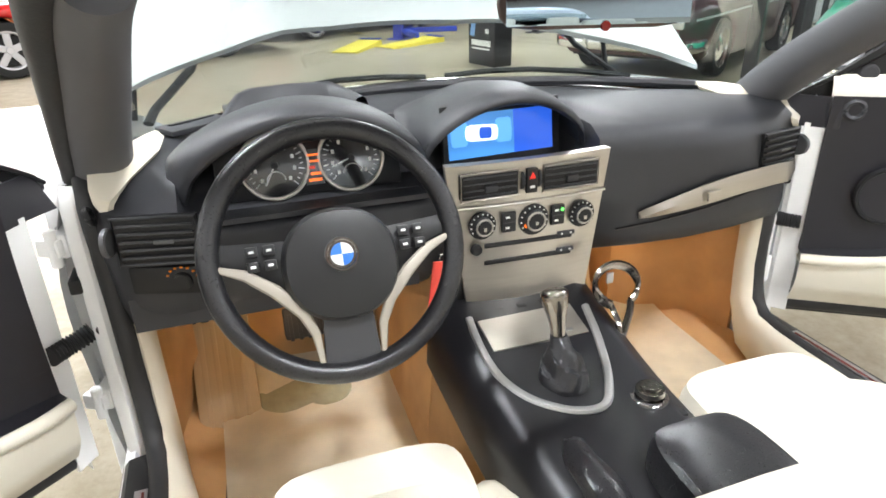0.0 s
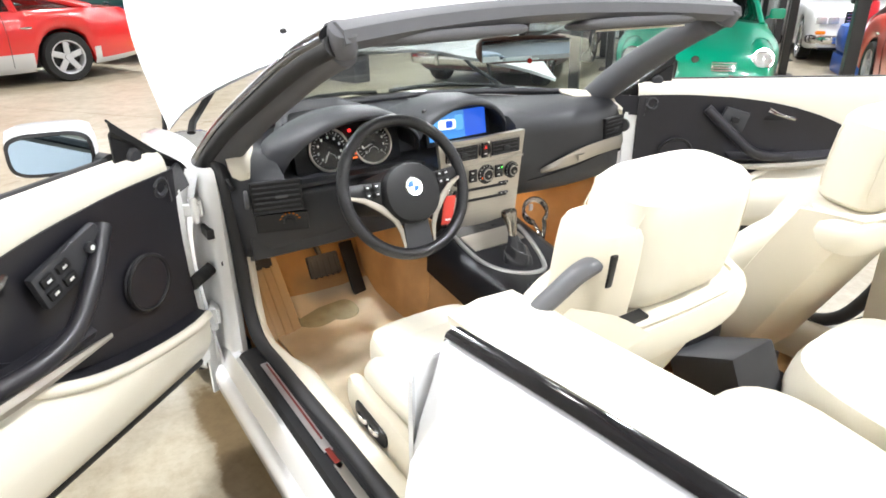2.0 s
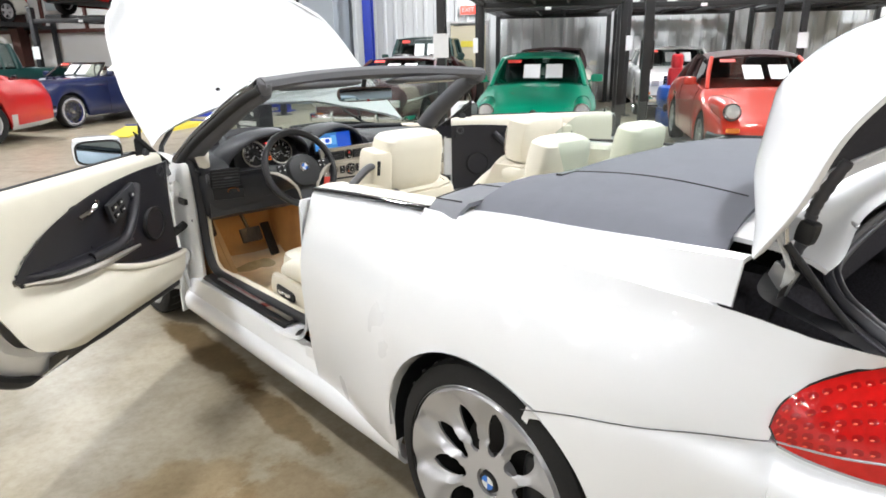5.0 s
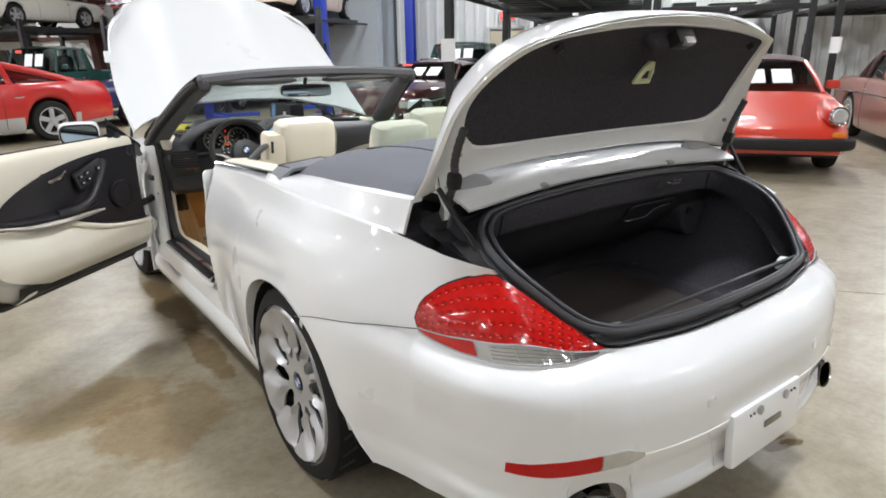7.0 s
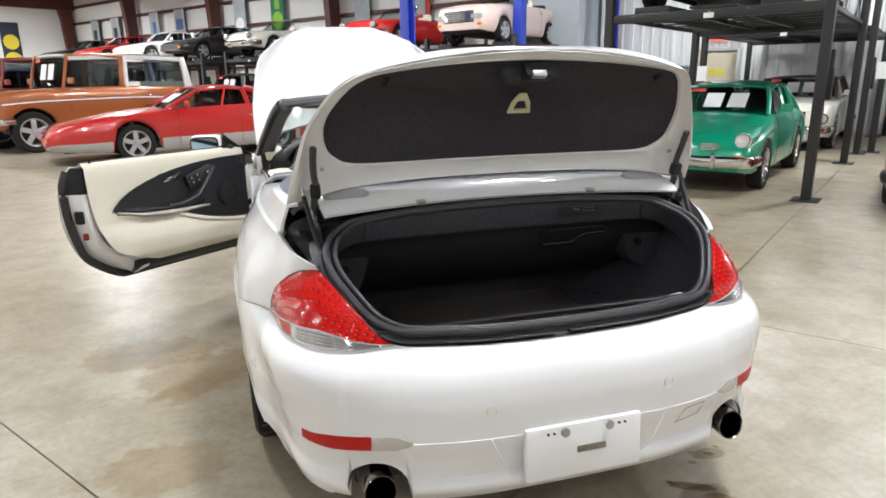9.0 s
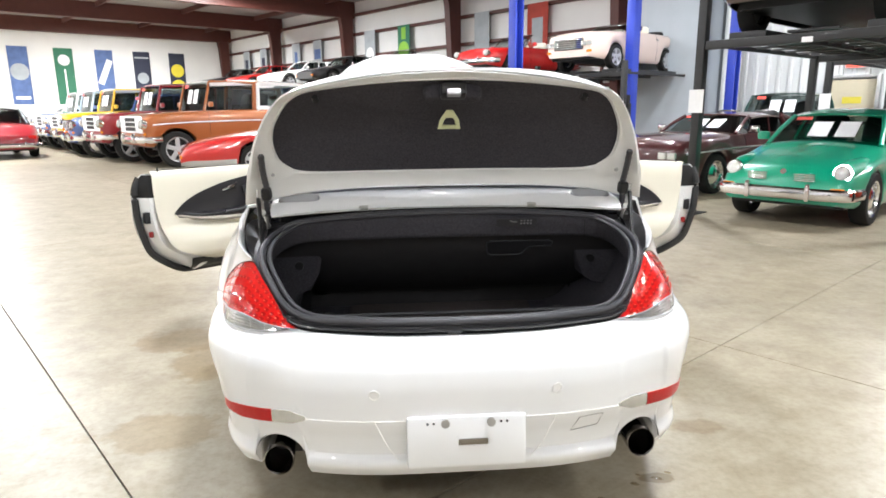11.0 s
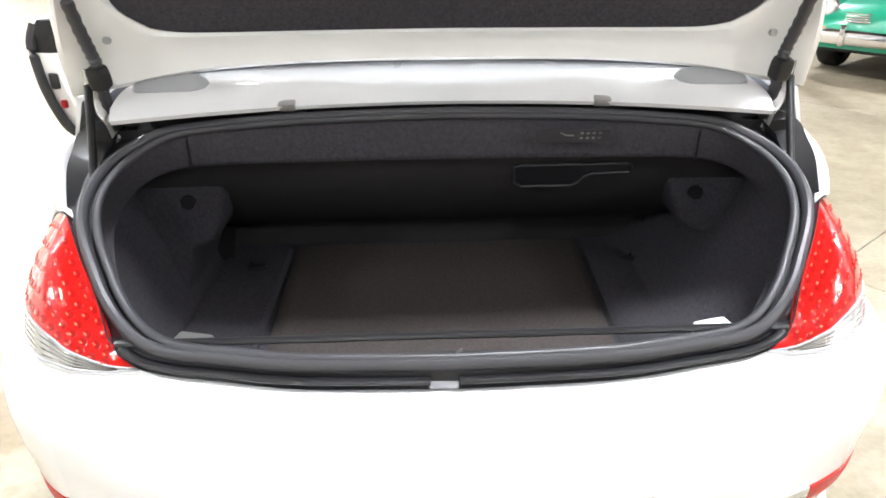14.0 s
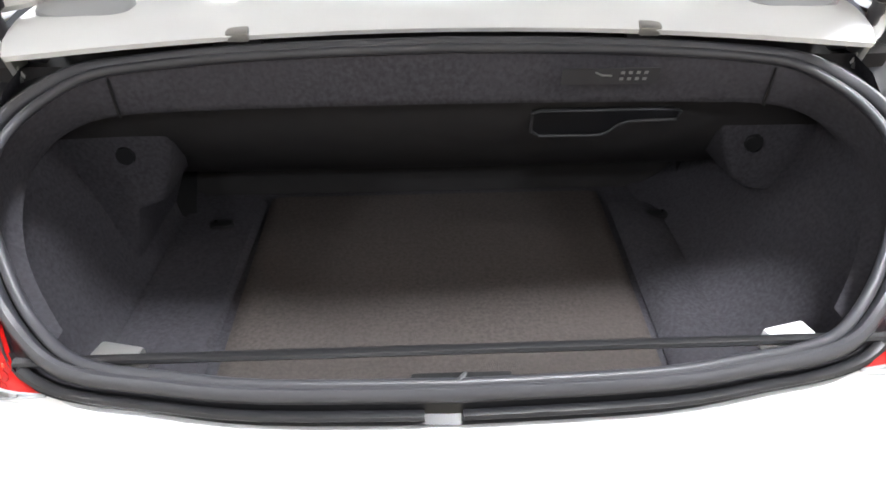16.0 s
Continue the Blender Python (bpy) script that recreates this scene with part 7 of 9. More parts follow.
    for i in range(65):
        f = i / 64
        row = []
        for j, z in enumerate(zs):
            s = min(1.126 * f, table(TRIM_END, z))
            d = table([(0.40, 0.012), (0.42, 0.032), (0.46, 0.064), (0.54, 0.078), (0.60, 0.058), (0.68, 0.015), (0.80, 0.0), (0.95, 0.002), (1.01, -0.004), (1.035, -0.022), (1.045, -0.045)], z) * (1 - 0.5 * min(1.0, abs(1.8 * s - 0.9)) ** 3 * min(1.0, max(0.0, (0.72 - z) / 0.18)))
            if j == len(zs) - 1:
                d = -0.068
            if (table(LIP, s) if s < 0.58 else table(LEAF_LO, s) + 0.006) < z < table(LEAF_UP, s) - 0.022:
                d = -0.020
            row.append(D(s, d, z))
        rows.append(row)
    bm = grid(rows)
    bmesh.ops.remove_doubles(bm, verts=bm.verts, dist=1e-4)
    part("trim_panel", thick(bm, 0.004), CREAM, door, "cream leather door trim")
    # dark leaf-shaped insert
    rows = []
    for i in range(29):
        s = lerp(0.0, 1.003, (i / 28) ** 0.9)
        a, b = table(LEAF_LO, s), table(LEAF_UP, s)
        rows.append([D(s, 0.012 - 0.010 * math.sin(math.pi * f) * min(1, (b - a) / 0.2), lerp(a, b, f)) for f in (0, 0.12, 0.3, 0.5, 0.7, 0.88, 1)])
    part("dark_insert", thick(grid(rows), 0.005), DOOR_BLACK, door, "charcoal leaf-shaped door insert")
    # armrest ledge and pull
    rows = []
    for i in range(17):
        s = lerp(0.40, 0.985, i / 16)
        zt = table([(0.40, 0.725), (0.60, 0.722), (0.80, 0.728), (0.985, 0.752)], s)
        w = 0.060 * math.sin(math.pi * min(1, (0.99 - s) / 0.30) / 2) + 0.004
        rows.append([D(s, 0.0, zt + 0.02), D(s, w * 0.8, zt + 0.012), D(s, w, zt), D(s, w * 0.8, zt - 0.02), D(s, 0.005, zt - 0.035)])
    part("armrest", thick(grid(rows), 0.006), DOOR_BLACK, door, "dark grey armrest ledge")
    part("silver_strip", tube([D(s, 0.030 + 0.03 * math.sin(math.pi * min(1, (0.99 - s) / 0.3) / 2), table([(0.42, 0.690), (0.6, 0.690), (0.8, 0.700), (0.985, 0.738)], s)) for s in [lerp(0.36, 0.985, i / 14) for i in range(15)]], [lerp(0.004, 0.012, math.sin(math.pi * i / 14)) for i in range(15)], 6, flat=1.5), ALU, door, "brushed silver strip")
    part("pull_handle", tube(catmull([D(0.285, 0.03, 0.935), D(0.33, 0.05, 0.89), D(0.40, 0.072, 0.825), D(0.47, 0.080, 0.765), D(0.56, 0.070, 0.735), D(0.66, 0.05, 0.728)], 5), 0.021, 12), DOOR_BLACK, door, "dark grey pull handle")
    # switches
    sw_c = D(0.40, 0.035, 0.888)
    ex, ez = (D(1, 0, 0) - D(0, 0, 0)).normalized(), Vector((0, 0, 1))
    tilt = 0.30
    e1 = (ex * math.cos(tilt) - ez * math.sin(tilt)).normalized()
    e2 = (ez * math.cos(tilt) + ex * math.sin(tilt)).normalized()
    en = e1.cross(e2)
    M = Matrix((e1, e2, en)).transposed().to_4x4()
    M.translation = sw_c
    sgn = 1 if en.dot(D(0, 1, 0) - D(0, 0, 0)) > 0 else -1
    wide = 0.20 if sd < 0 else 0.11
    pan = part("switch_panel", box((wide, 0.085, 0.022), bevel=0.008), DASH, door, "dark grey switch panel", m=M)
    if sd < 0:
        for ix in range(2):
            for iz in range(2):
                part("switch", box((0.034, 0.022, 0.010), (0.030 + 0.046 * ix - 0.005, -0.016 + 0.034 * iz, sgn * 0.014), bevel=0.004), BLACK_PLASTIC, pan, "black window switch")
                part("mark", box((0.012, 0.006, 0.001), (0.030 + 0.046 * ix - 0.005, -0.016 + 0.034 * iz, sgn * 0.0195)), WHITE_MARK, pan)
        part("mirror_knob", cyl(0.014, 0.013, 0.014, (-0.052, 0.008, sgn * 0.017), n=18, bevel=0.002), DASH, pan)
        part("mark", cyl(0.006, 0.006, 0.002, (-0.052, 0.008, sgn * 0.0245), n=12), WHITE_MARK, pan)
    else:
        part("switch", box((0.036, 0.026, 0.010), (0, 0, sgn * 0.014), bevel=0.004), BLACK_PLASTIC, pan, "black window switch")
    part("door_lever", tube(catmull([D(0.545, 0.030, 0.925), D(0.59, 0.040, 0.905), D(0.66, 0.030, 0.885)], 4), 0.009, 8), CHROME, door, "bright door lever")
    part("lever_recess", cushion((0.17, 0.012, 0.055), Matrix.Translation(D(0.60, 0.006, 0.905)) @ pose(0, 0, 0, 0, 0, -sd * swing)), BLACK_PLASTIC, door)
    spk = cyl(0.078, 0.070, 0.014, n=36, bevel=0.004)
    spm = Matrix.Translation(D(0.175, 0.020, 0.735)) @ pose(0, 0, 0, 90, 0, -sd * swing)
    sp = part("speaker_grille", spk, DOOR_BLACK, door, "round speaker grille", m=spm)
    part("speaker_ring", tube([Vector((0.072 * math.cos(a), 0.072 * math.sin(a), 0.008)) for a in [2 * math.pi * i / 32 for i in range(32)]], 0.006, 6, closed=True), BLACK_PLASTIC, sp)
    part("tweeter", tube([D(0.055 + 0.022 * math.cos(a), 0.012, 0.955 + 0.022 * math.sin(a)) for a in [2 * math.pi * i / 20 for i in range(20)]], 0.008, 6, closed=True), DASH, door, "small tweeter ring")
    # open pocket: black inside, rolled cream lip in front
    rows, lip = [], []
    for i in range(17):
        q = lerp(0.0, 0.60, i / 16)
        z = table(LIP, q)
        out = table([(0, 0.045), (0.08, 0.062), (0.40, 0.066), (0.60, 0.022)], q)
        rows.append([D(q, 0.010, z + 0.075), D(q, 0.002, z + 0.030), D(q, 0.004, z + 0.016), D(q, out - 0.004, z + 0.013)])
        lip.append(D(q, out, z + 0.006))
    part("door_pocket", thick(grid(rows), 0.003), DOOR_BLACK, door, "black open door pocket")
    part("pocket_lip", tube([p + Vector((0, 0, -0.005)) for p in lip], 0.0150, 12), CREAM, door, "rolled cream pocket lip")
    # mirror triangle with its speaker
    sail = [(-0.105, 0.945, 0.962), (-0.085, 0.950, 0.985), (-0.05, 0.958, 1.008), (0.0, 0.968, 1.040), (0.06, 0.978, 1.086), (0.11, 0.986, 1.124), (0.142, 0.992, 1.150)]
    rows = [[D(q, d, lerp(a, b, f)) for d, f in ((-0.034, 0), (-0.030, 0.4), (-0.030, 0.74), (-0.021, 0.80), (-0.021, 0.96), (-0.030, 1.0))] for q, a, b in sail]
    part("mirror_sail", thick(grid(rows), 0.006), BLACK_PLASTIC, door, "black triangular mirror base", angle=30)
    part("sail_knob", cyl(0.026, 0.019, 0.010, n=24, bevel=0.002), DASH, door, m=Matrix.Translation(D(0.080, -0.024, 1.040)) @ pose(0, 0, 0, 90, 0, -sd * swing))
    part("front_trim", thick(grid([[D(q, d, z) for q, d in ((-0.095 - 0.4 * (0.955 - z), -0.036), (-0.05, -0.02), (0.0, 0.0), (0.03, 0.011))] for z in (0.905, 0.925, 0.955, 0.985)]), 0.006), DOOR_BLACK, door, "black front end of the door trim")
    part("white_flange", thick(grid([[D(q, d, z) for q, d in ((0.004, 0.004), (-0.022, -0.004), (-0.046, -0.010), (-0.050, -0.022), (-0.044, -0.06))] for z in (0.36, 0.60, 0.80, 0.905, 0.915)]), 0.006), WHITE_INNER, door, "white inner flange at the hinge edge")
    # wing mirror
    hub = D(0.124, -0.2316, 1.061)
    mm = pose(hub.x, hub.y, hub.z, 2, 0, 9 * sd) @ Matrix.Scale(0.86, 4)
    wm = part("wing_mirror", cushion((0.240, 0.125, 0.146), p=3.4, crown=0.30), WHITE_PAINT, door, "white wing mirror", m=mm)
    part("mirror_rim", thick(grid([[Vector((x, -0.066, z)) for x, z in squircle(0.113, 0.065, 32, 3.6)], [Vector((x, -0.074, z)) for x, z in squircle(0.105, 0.057, 32, 3.6)]], closed=True), 0.004), BLACK_PLASTIC, wm, "black mirror rim")
    bm = bmesh.new()
    bm.faces.new([bm.verts.new((x, -0.070, z)) for x, z in squircle(0.105, 0.057, 32, 3.6)])
    part("mirror_glass", bm, MIRROR, wm, "bluish mirror glass")
    part("mirror_arm", tube([D(0.13, -0.05, 1.03), hub + Vector((-0.095 * sd, -0.015, -0.05))], 0.03, 8), BLACK_PLASTIC, wm, m=mm.inverted())
    # window slot
    part("window_slot", tube([D(s, -0.062, 1.040) for s in (0.14, 0.4, 0.7, 1.0, 1.10)], 0.011, 6), RUBBER, door, "black window slot strip")
    part("lock_pin", cyl(0.005, 0.005, 0.03, (0, 0, 0), n=8), BLACK_PLASTIC, door, m=Matrix.Translation(D(1.075, -0.025, 1.055)))


both(open_door)

# ---------------------------------------------------------------- cabin shell
TAN_PLASTIC = mat("tan_plastic", (0.50, 0.36, 0.20), rough=0.6, vary=0.12, scale=10, bump=0.1, bump_scale=400)
rows = []
for y, z in ((1.95, 0.30), (2.4, 0.27), (3.0, 0.262), (3.45, 0.268), (3.62, 0.32), (3.78, 0.44), (3.88, 0.60), (3.92, 0.72)):
    rows.append([Vector((x, y, z + (0.06 * max(0, abs(x) - 0.66) * 10 if abs(x) > 0.66 else 0))) for x in (-0.76, -0.70, -0.60, -0.4, -0.2, 0, 0.2, 0.4, 0.60, 0.70, 0.76)])
part("cabin_carpet", grid(rows), CARPET, car, "tan cabin carpet with wear marks")
# tunnel
rows = []
for i in range(15):
    y = lerp(1.75, 3.75, i / 14)
    h = table([(1.75, 0.42), (2.3, 0.50), (3.0, 0.54), (3.75, 0.60)], y)
    rows.append([Vector((x, y, z)) for x, z in ((-0.24, 0.262), (-0.218, 0.32), (-0.192, h - 0.05), (-0.14, h), (0.12, h), (0.165, h - 0.06), (0.205, 0.32), (0.24, 0.262))])
part("tunnel_carpet", grid(rows), CARPET, car, "tan carpeted centre tunnel")
for x0, x1 in ((-0.66, -0.222), (0.222, 0.66)):
    rows = []
    for j in range(13):
        y = lerp(2.72, 3.56, j / 12)
        z = table([(2.72, 0.283), (3.40, 0.286), (3.50, 0.30), (3.56, 0.335)], y)
        rows.append([Vector((lerp(x0, x1, f), y, z + 0.006 * math.sin(9 * f + 5 * y))) for f in (0, 0.1, 0.25, 0.5, 0.75, 0.9, 1)])
    fm = part("floor_mat", thick(grid(rows), 0.012), MAT_CARPET, car, "soiled beige floor mat")
    if x0 < 0:
        part("heel_pad", cushion((0.24, 0.16, 0.010), pose(-0.45, 3.44, 0.3015, 5), p=2.6, crown=0.1), mat("worn_heel_patch", (0.36, 0.33, 0.21), rough=0.9, vary=0.4, scale=20, bump=0.5), fm, "dark worn heel patch")
for x0, x1 in ((-0.76, -0.16), (0.16, 0.76)):
    part("toe_board", thick(grid([[Vector((lerp(x0, x1, f), y, z)) for f in (0, 0.25, 0.5, 0.75, 1)] for y, z in ((3.50, 0.285), (3.62, 0.36), (3.72, 0.50), (3.76, 0.68), (3.74, 0.82))]), 0.01), CARPET, car, "tan carpeted toe board")
# courtesy lamps under the dash
for x in (-0.47, 0.47):
    fl = part("footwell_lamp", box((0.05, 0.03, 0.012), (x, 3.42, 0.672), bevel=0.003), mat("footwell_lamp_lens", (1.0, 0.62, 0.25), rough=0.4, emit=6.0), car, "small lit footwell lamp")
    li = bpy.data.lights.new("footwell_light", "AREA")
    li.size, li.energy, li.color = 0.05, 0.16, (1.0, 0.60, 0.25)
    ob = new("footwell_light", li)
    ob.matrix_basis = pose(x, 3.42, 0.660)
# foot rest and pedals
rest = part("foot_rest", box((0.15, 0.46, 0.03), (-0.640, 3.52, 0.40), (46, 0, 0), bevel=0.01), TAN_PLASTIC, car, "cream ribbed foot rest")
for i in range(4):
    part("rib", box((0.012, 0.43, 0.005), (-0.687 + 0.031 * i, 3.5095, 0.4105), (46, 0, 0), bevel=0.002), TAN_PLASTIC, rest)
brake = part("brake_pedal", box((0.125, 0.022, 0.085), (-0.416, 3.515, 0.465), (-28, 0, 0), bevel=0.008), RUBBER, car, "black rubber brake pedal")
for i in range(5):
    part("rib", box((0.010, 0.006, 0.07), (-0.462 + 0.023 * i, 3.501, 0.460), (-28, 0, 0), bevel=0.002), RUBBER, brake)
part("pedal_arm", tube([(-0.416, 3.53, 0.48), (-0.43, 3.60, 0.58), (-0.44, 3.66, 0.72)], 0.011, 8), BLACK_PLASTIC, car)
part("accelerator", box((0.055, 0.02, 0.22), (-0.28, 3.56, 0.40), (-32, 0, 0), bevel=0.008), BLACK_PLASTIC, car, "black accelerator pedal")

# ---------------------------------------------------------------- dashboard
DX = [-0.79, -0.76, -0.70, -0.645, -0.63, -0.45, -0.30, -0.18, -0.08, 0.0, 0.10, 0.19, 0.21, 0.32, 0.45, 0.58, 0.68, 0.745, 0.775]


def base_y(x):
    return 3.42 + 0.47 * max(0.0, 1 - (x / 0.80) ** 2) ** 0.8


def dash_profile(x):
    yb = base_y(x)
    ed = max(0, abs(x) - 0.60) / 0.19
    back = 3.165 + 0.06 * (max(0, abs(x) - 0.72) / 0.07) ** 2 + (0.0 if x < 0.2 else -0.03 * math.sin(math.pi * min(1, (x - 0.2) / 0.5)))
    up = 0.985 + 0.010 * ed + 0.012 * math.exp(-(x / 0.3) ** 2)
    dip = -0.635 < x < 0.20
    lo = 0.665 if x < 0.0 else lerp(0.68, 0.745, min(1, x / 0.6))
    if dip:
        return [(yb, up - 0.02), (lerp(yb, 3.42, 0.5), up), (3.44, up - 0.01), (3.33, up - 0.04), (3.315, up - 0.07), (3.31, 0.905), (back + 0.02, 0.888),
                (back + 0.002, 0.87), (back + 0.012, lerp(0.82, lo, 0.5)), (back + 0.035, lo + 0.03), (back + 0.08, lo), (back + 0.25, lo + 0.0)]
    if x > 0.2:
        lo = 0.708
        return [(yb, up - 0.02), (lerp(yb, back, 0.35), up + 0.005), (lerp(yb, back, 0.7), up + 0.012), (back + 0.05, up), (back + 0.012, up - 0.022), (back, up - 0.06), (back - 0.004, 0.86),
                (back - 0.006, 0.82), (back - 0.010, lerp(0.82, lo, 0.5)), (back - 0.004, lo + 0.014), (back + 0.02, lo), (back + 0.25, lo + 0.0)]
    return [(yb, up - 0.005), (lerp(yb, back, 0.35), up + 0.004), (lerp(yb, back, 0.65), up - 0.004 - 0.012 * ed), (back + 0.07, up - 0.018 - 0.025 * ed), (back + 0.020, up - 0.045 - 0.03 * ed), (back, up - 0.080 - 0.03 * ed), (back - 0.004, 0.86),
            (back + 0.002, 0.82), (back + 0.012, lerp(0.82, lo, 0.5)), (back + 0.035, lo + 0.03), (back + 0.08, lo), (back + 0.25, lo + 0.0)]


rows = [[Vector((x, y, z)) for y, z in dash_profile(x)] for x in DX]
bm = grid(rows)
bm.verts.ensure_lookup_table()
k = len(rows[0])
bm.faces.new([bm.verts[j] for j in range(k)])
bm.faces.new([bm.verts[len(bm.verts) - k + j] for j in range(k)])
dash = part("dashboard", bm, DASH, car, "dark grey soft dashboard", angle=60)
part("dash_lip", tube([Vector((x, base_y(x) - 0.10, 1.000)) for x in [-0.30 + 1.0 * i / 20 for i in range(21)]], 0.013, 8), DASH, dash)


def hood(x0, x1, zt, y0, y1, zb, skew=0.0, flank=0.0, rake=0.05):
    """A curved cowl over an instrument opening: lip at y0, running forward to y1."""
    rows = []
    n = 25
    for i in range(n):
        f = i / (n - 1)
        a = math.pi * (1 - f)
        x = lerp(x0, x1, f)
        arch = max(0.0, math.sin(a)) ** 0.55
        zl = lerp(zb, zt, arch) + skew * (f - 0.5)
        pts = []
        for yy, dz, w in ((y0 + 0.016, -0.026, -0.1), (y0 + 0.002, -0.020, -0.05), (y0, -0.010, 0), (y0 + 0.008, -0.002, 0.1), (lerp(y0, y1, 0.15), 0.005, 0.40), (lerp(y0, y1, 0.35), 0.006, 0.5), (lerp(y0, y1, 0.7), -0.012 * arch, 0.1), (y1, -0.05 * arch, -0.5)):
            pts.append(Vector((x - flank * w * (1 - f) ** 2.5, yy + rake * (1 - arch), zl + dz)))
        rows.append(pts)
    return rows


binnacle = part("instrument_hood", thick(grid(hood(-0.640, -0.160, 1.094, 3.13, 3.43, 0.940, flank=0.075, rake=0.09)), 0.014), DASH, car, "dark grey instrument hood", angle=60)
screen_hood = part("screen_hood", thick(grid(hood(-0.172, 0.205, 1.082, 3.17, 3.52, 0.955)), 0.012), DASH, car, "dark grey display hood", angle=60)
# open tray in the dash top, ahead of the hood
rim = []
for x, y, z, zd in ((-0.555, 3.405, 1.030, 1.0), (-0.535, 3.47, 1.046, 1.0), (-0.512, 3.53, 1.060, 1.0), (-0.480, 3.555, 1.066, 1.0), (-0.38, 3.565, 1.068, 1.0), (-0.290, 3.560, 1.066, 1.0), (-0.268, 3.53, 1.060, 1.0), (-0.250, 3.47, 1.055, 1.0), (-0.240, 3.41, 1.052, 1.0)):
    c = Vector((-0.395, 3.45, z))
    p = Vector((x, y, z))
    q = p.lerp(c, 0.13)
    rim.append([Vector((x - 0.02 * (1 if x < c.x else -1), y + 0.025, 0.985)), p, Vector((lerp(p.x, q.x, 0.4), lerp(p.y, q.y, 0.4), z + 0.004)), Vector((q.x, q.y, z)), Vector((lerp(p.x, c.x, 0.2), lerp(p.y, c.y, 0.2), 1.02))])
part("cubby_rim", grid(rim), DASH, binnacle, "grey rim of the dash-top tray", angle=60)
part("cubby", box((0.29, 0.16, 0.01), (-0.395, 3.475, 1.028), (4, 0, 2), bevel=0.003), BLACK_PLASTIC, binnacle, "dark dash-top recess")
part("defroster", box((0.155, 0.065, 0.012), (-0.606, 3.525, 1.0030), (3, 0, 36), bevel=0.004), DASH, dash, "side defroster panel")
part("defroster_slot", box((0.115, 0.012, 0.004), (-0.612, 3.540, 1.0100), (3, 0, 38), bevel=0.001), BLACK_PLASTIC, dash, "side defroster slot")
# instruments
clus = part("instrument_panel", box((0.37, 0.02, 0.145), (-0.392, 3.285, 0.968), (-14, 0, 0), bevel=0.01), BLACK_PLASTIC, car, "black instrument panel")
part("cluster_floor", thick(grid([[Vector((x, 3.16, 0.904)), Vector((x, 3.28, 0.890))] for x in (-0.62, -0.4, -0.18)]), 0.01), DASH, clus)
for gx, gy, rot in ((-0.463, 3.266, -60), (-0.312, 3.266, -20)):
    gm = pose(gx, gy, 0.964, 76, 0, 0)
    g1 = part("gauge", cyl(0.064, 0.064, 0.006, n=40), GLOSS_BLACK, car, "round black gauge with a silver ring", m=gm)
    part("ring", tube([Vector((0.065 * math.cos(a), 0.065 * math.sin(a), 0.004)) for a in [2 * math.pi * i / 40 for i in range(40)]], 0.0042, 6, closed=True), ALU, g1, "silver ring")
    for i in range(25):
        a = radians(-45 + 270 * i / 24)
        big = i % 3 == 0
        bm = box((0.011 if big else 0.006, 0.0018 if big else 0.0012, 0.001), (0.052, 0, 0.004))
        bmesh.ops.transform(bm, matrix=Matrix.Rotation(a, 4, "Z"), verts=bm.verts)
        part("tick", bm, WHITE_MARK, g1)
        if big:
            bm = box((0.006, 0.008, 0.001), (0.0385 * math.cos(a), 0.0385 * math.sin(a), 0.004))
            part("numeral_bar", bm, WHITE_MARK, g1)
    bm = box((0.046, 0.0026, 0.002), (0.020, 0, 0.007))
    bmesh.ops.transform(bm, matrix=Matrix.Rotation(radians(180 - rot), 4, "Z"), verts=bm.verts)
    part("needle", bm, WHITE_MARK, g1)
    part("needle_hub", cyl(0.008, 0.006, 0.006, (0, 0, 0.006), n=16), BLACK_PLASTIC, g1)
    part("sub_dial", tube([Vector((0.018 * math.cos(a), -0.030 + 0.018 * math.sin(a), 0.004)) for a in [math.pi * i / 12 for i in range(13)]], 0.0010, 4), WHITE_MARK, g1)
disp = part("trip_display", box((0.036, 0.004, 0.070), (-0.388, 3.259, 0.955), (-14, 0, 0)), GLOSS_BLACK, clus, "dark trip display with orange lines")
for i, (w, dx) in enumerate(((0.026, 0), (0.020, 0.002), (0.012, -0.004), (0.018, 0.002), (0.022, 0))):
    z = 0.955 + 0.012 * (i - 2)
    part("display_line", box((w, 0.002, 0.0055 if i < 3 else 0.004), (-0.388 + dx, 3.2555 + 0.249 * (z - 0.955), z), (-14, 0, 0)), RED_GLOW if i == 2 else ORANGE_GLOW, disp)
part("warning_light", cyl(0.005, 0.005, 0.003, (-0.388, 3.270, 1.014), (76, 0, 0), 10), mat("red_warning", (0.9, 0.02, 0.02), emit=1.5), clus, "red warning light")
# display
scr = part("display_screen", box((0.285, 0.014, 0.130), (0.020, 3.262, 0.985), (-8, 0, 4), bevel=0.006), BLACK_PLASTIC, car, "blue centre display")
part("picture_a", box((0.155, 0.002, 0.092), (-0.032, 3.2505, 0.985), (-8, 0, 4)), PALE_SCREEN, scr, "pale blue picture half")
part("picture_b", box((0.096, 0.002, 0.092), (0.0935, 3.2593, 0.985), (-8, 0, 4)), BLUE_SCREEN, scr, "deep blue picture half")
part("status_bar", box((0.250, 0.002, 0.013), (0.0155, 3.2525, 0.940), (-8, 0, 4)), mat("navy_bar", (0.005, 0.02, 0.15), emit=0.5), scr)
for q in (-1, 1):
    part("sensor_arc", cushion((0.040, 0.002, 0.052), pose(-0.032 + q * 0.052, 3.2492 + 0.0036 * q, 0.991, -8, 0, 4)), mat("pale_arc", (0.10, 0.34, 0.72), emit=0.6), scr, "pale blue sensor field")
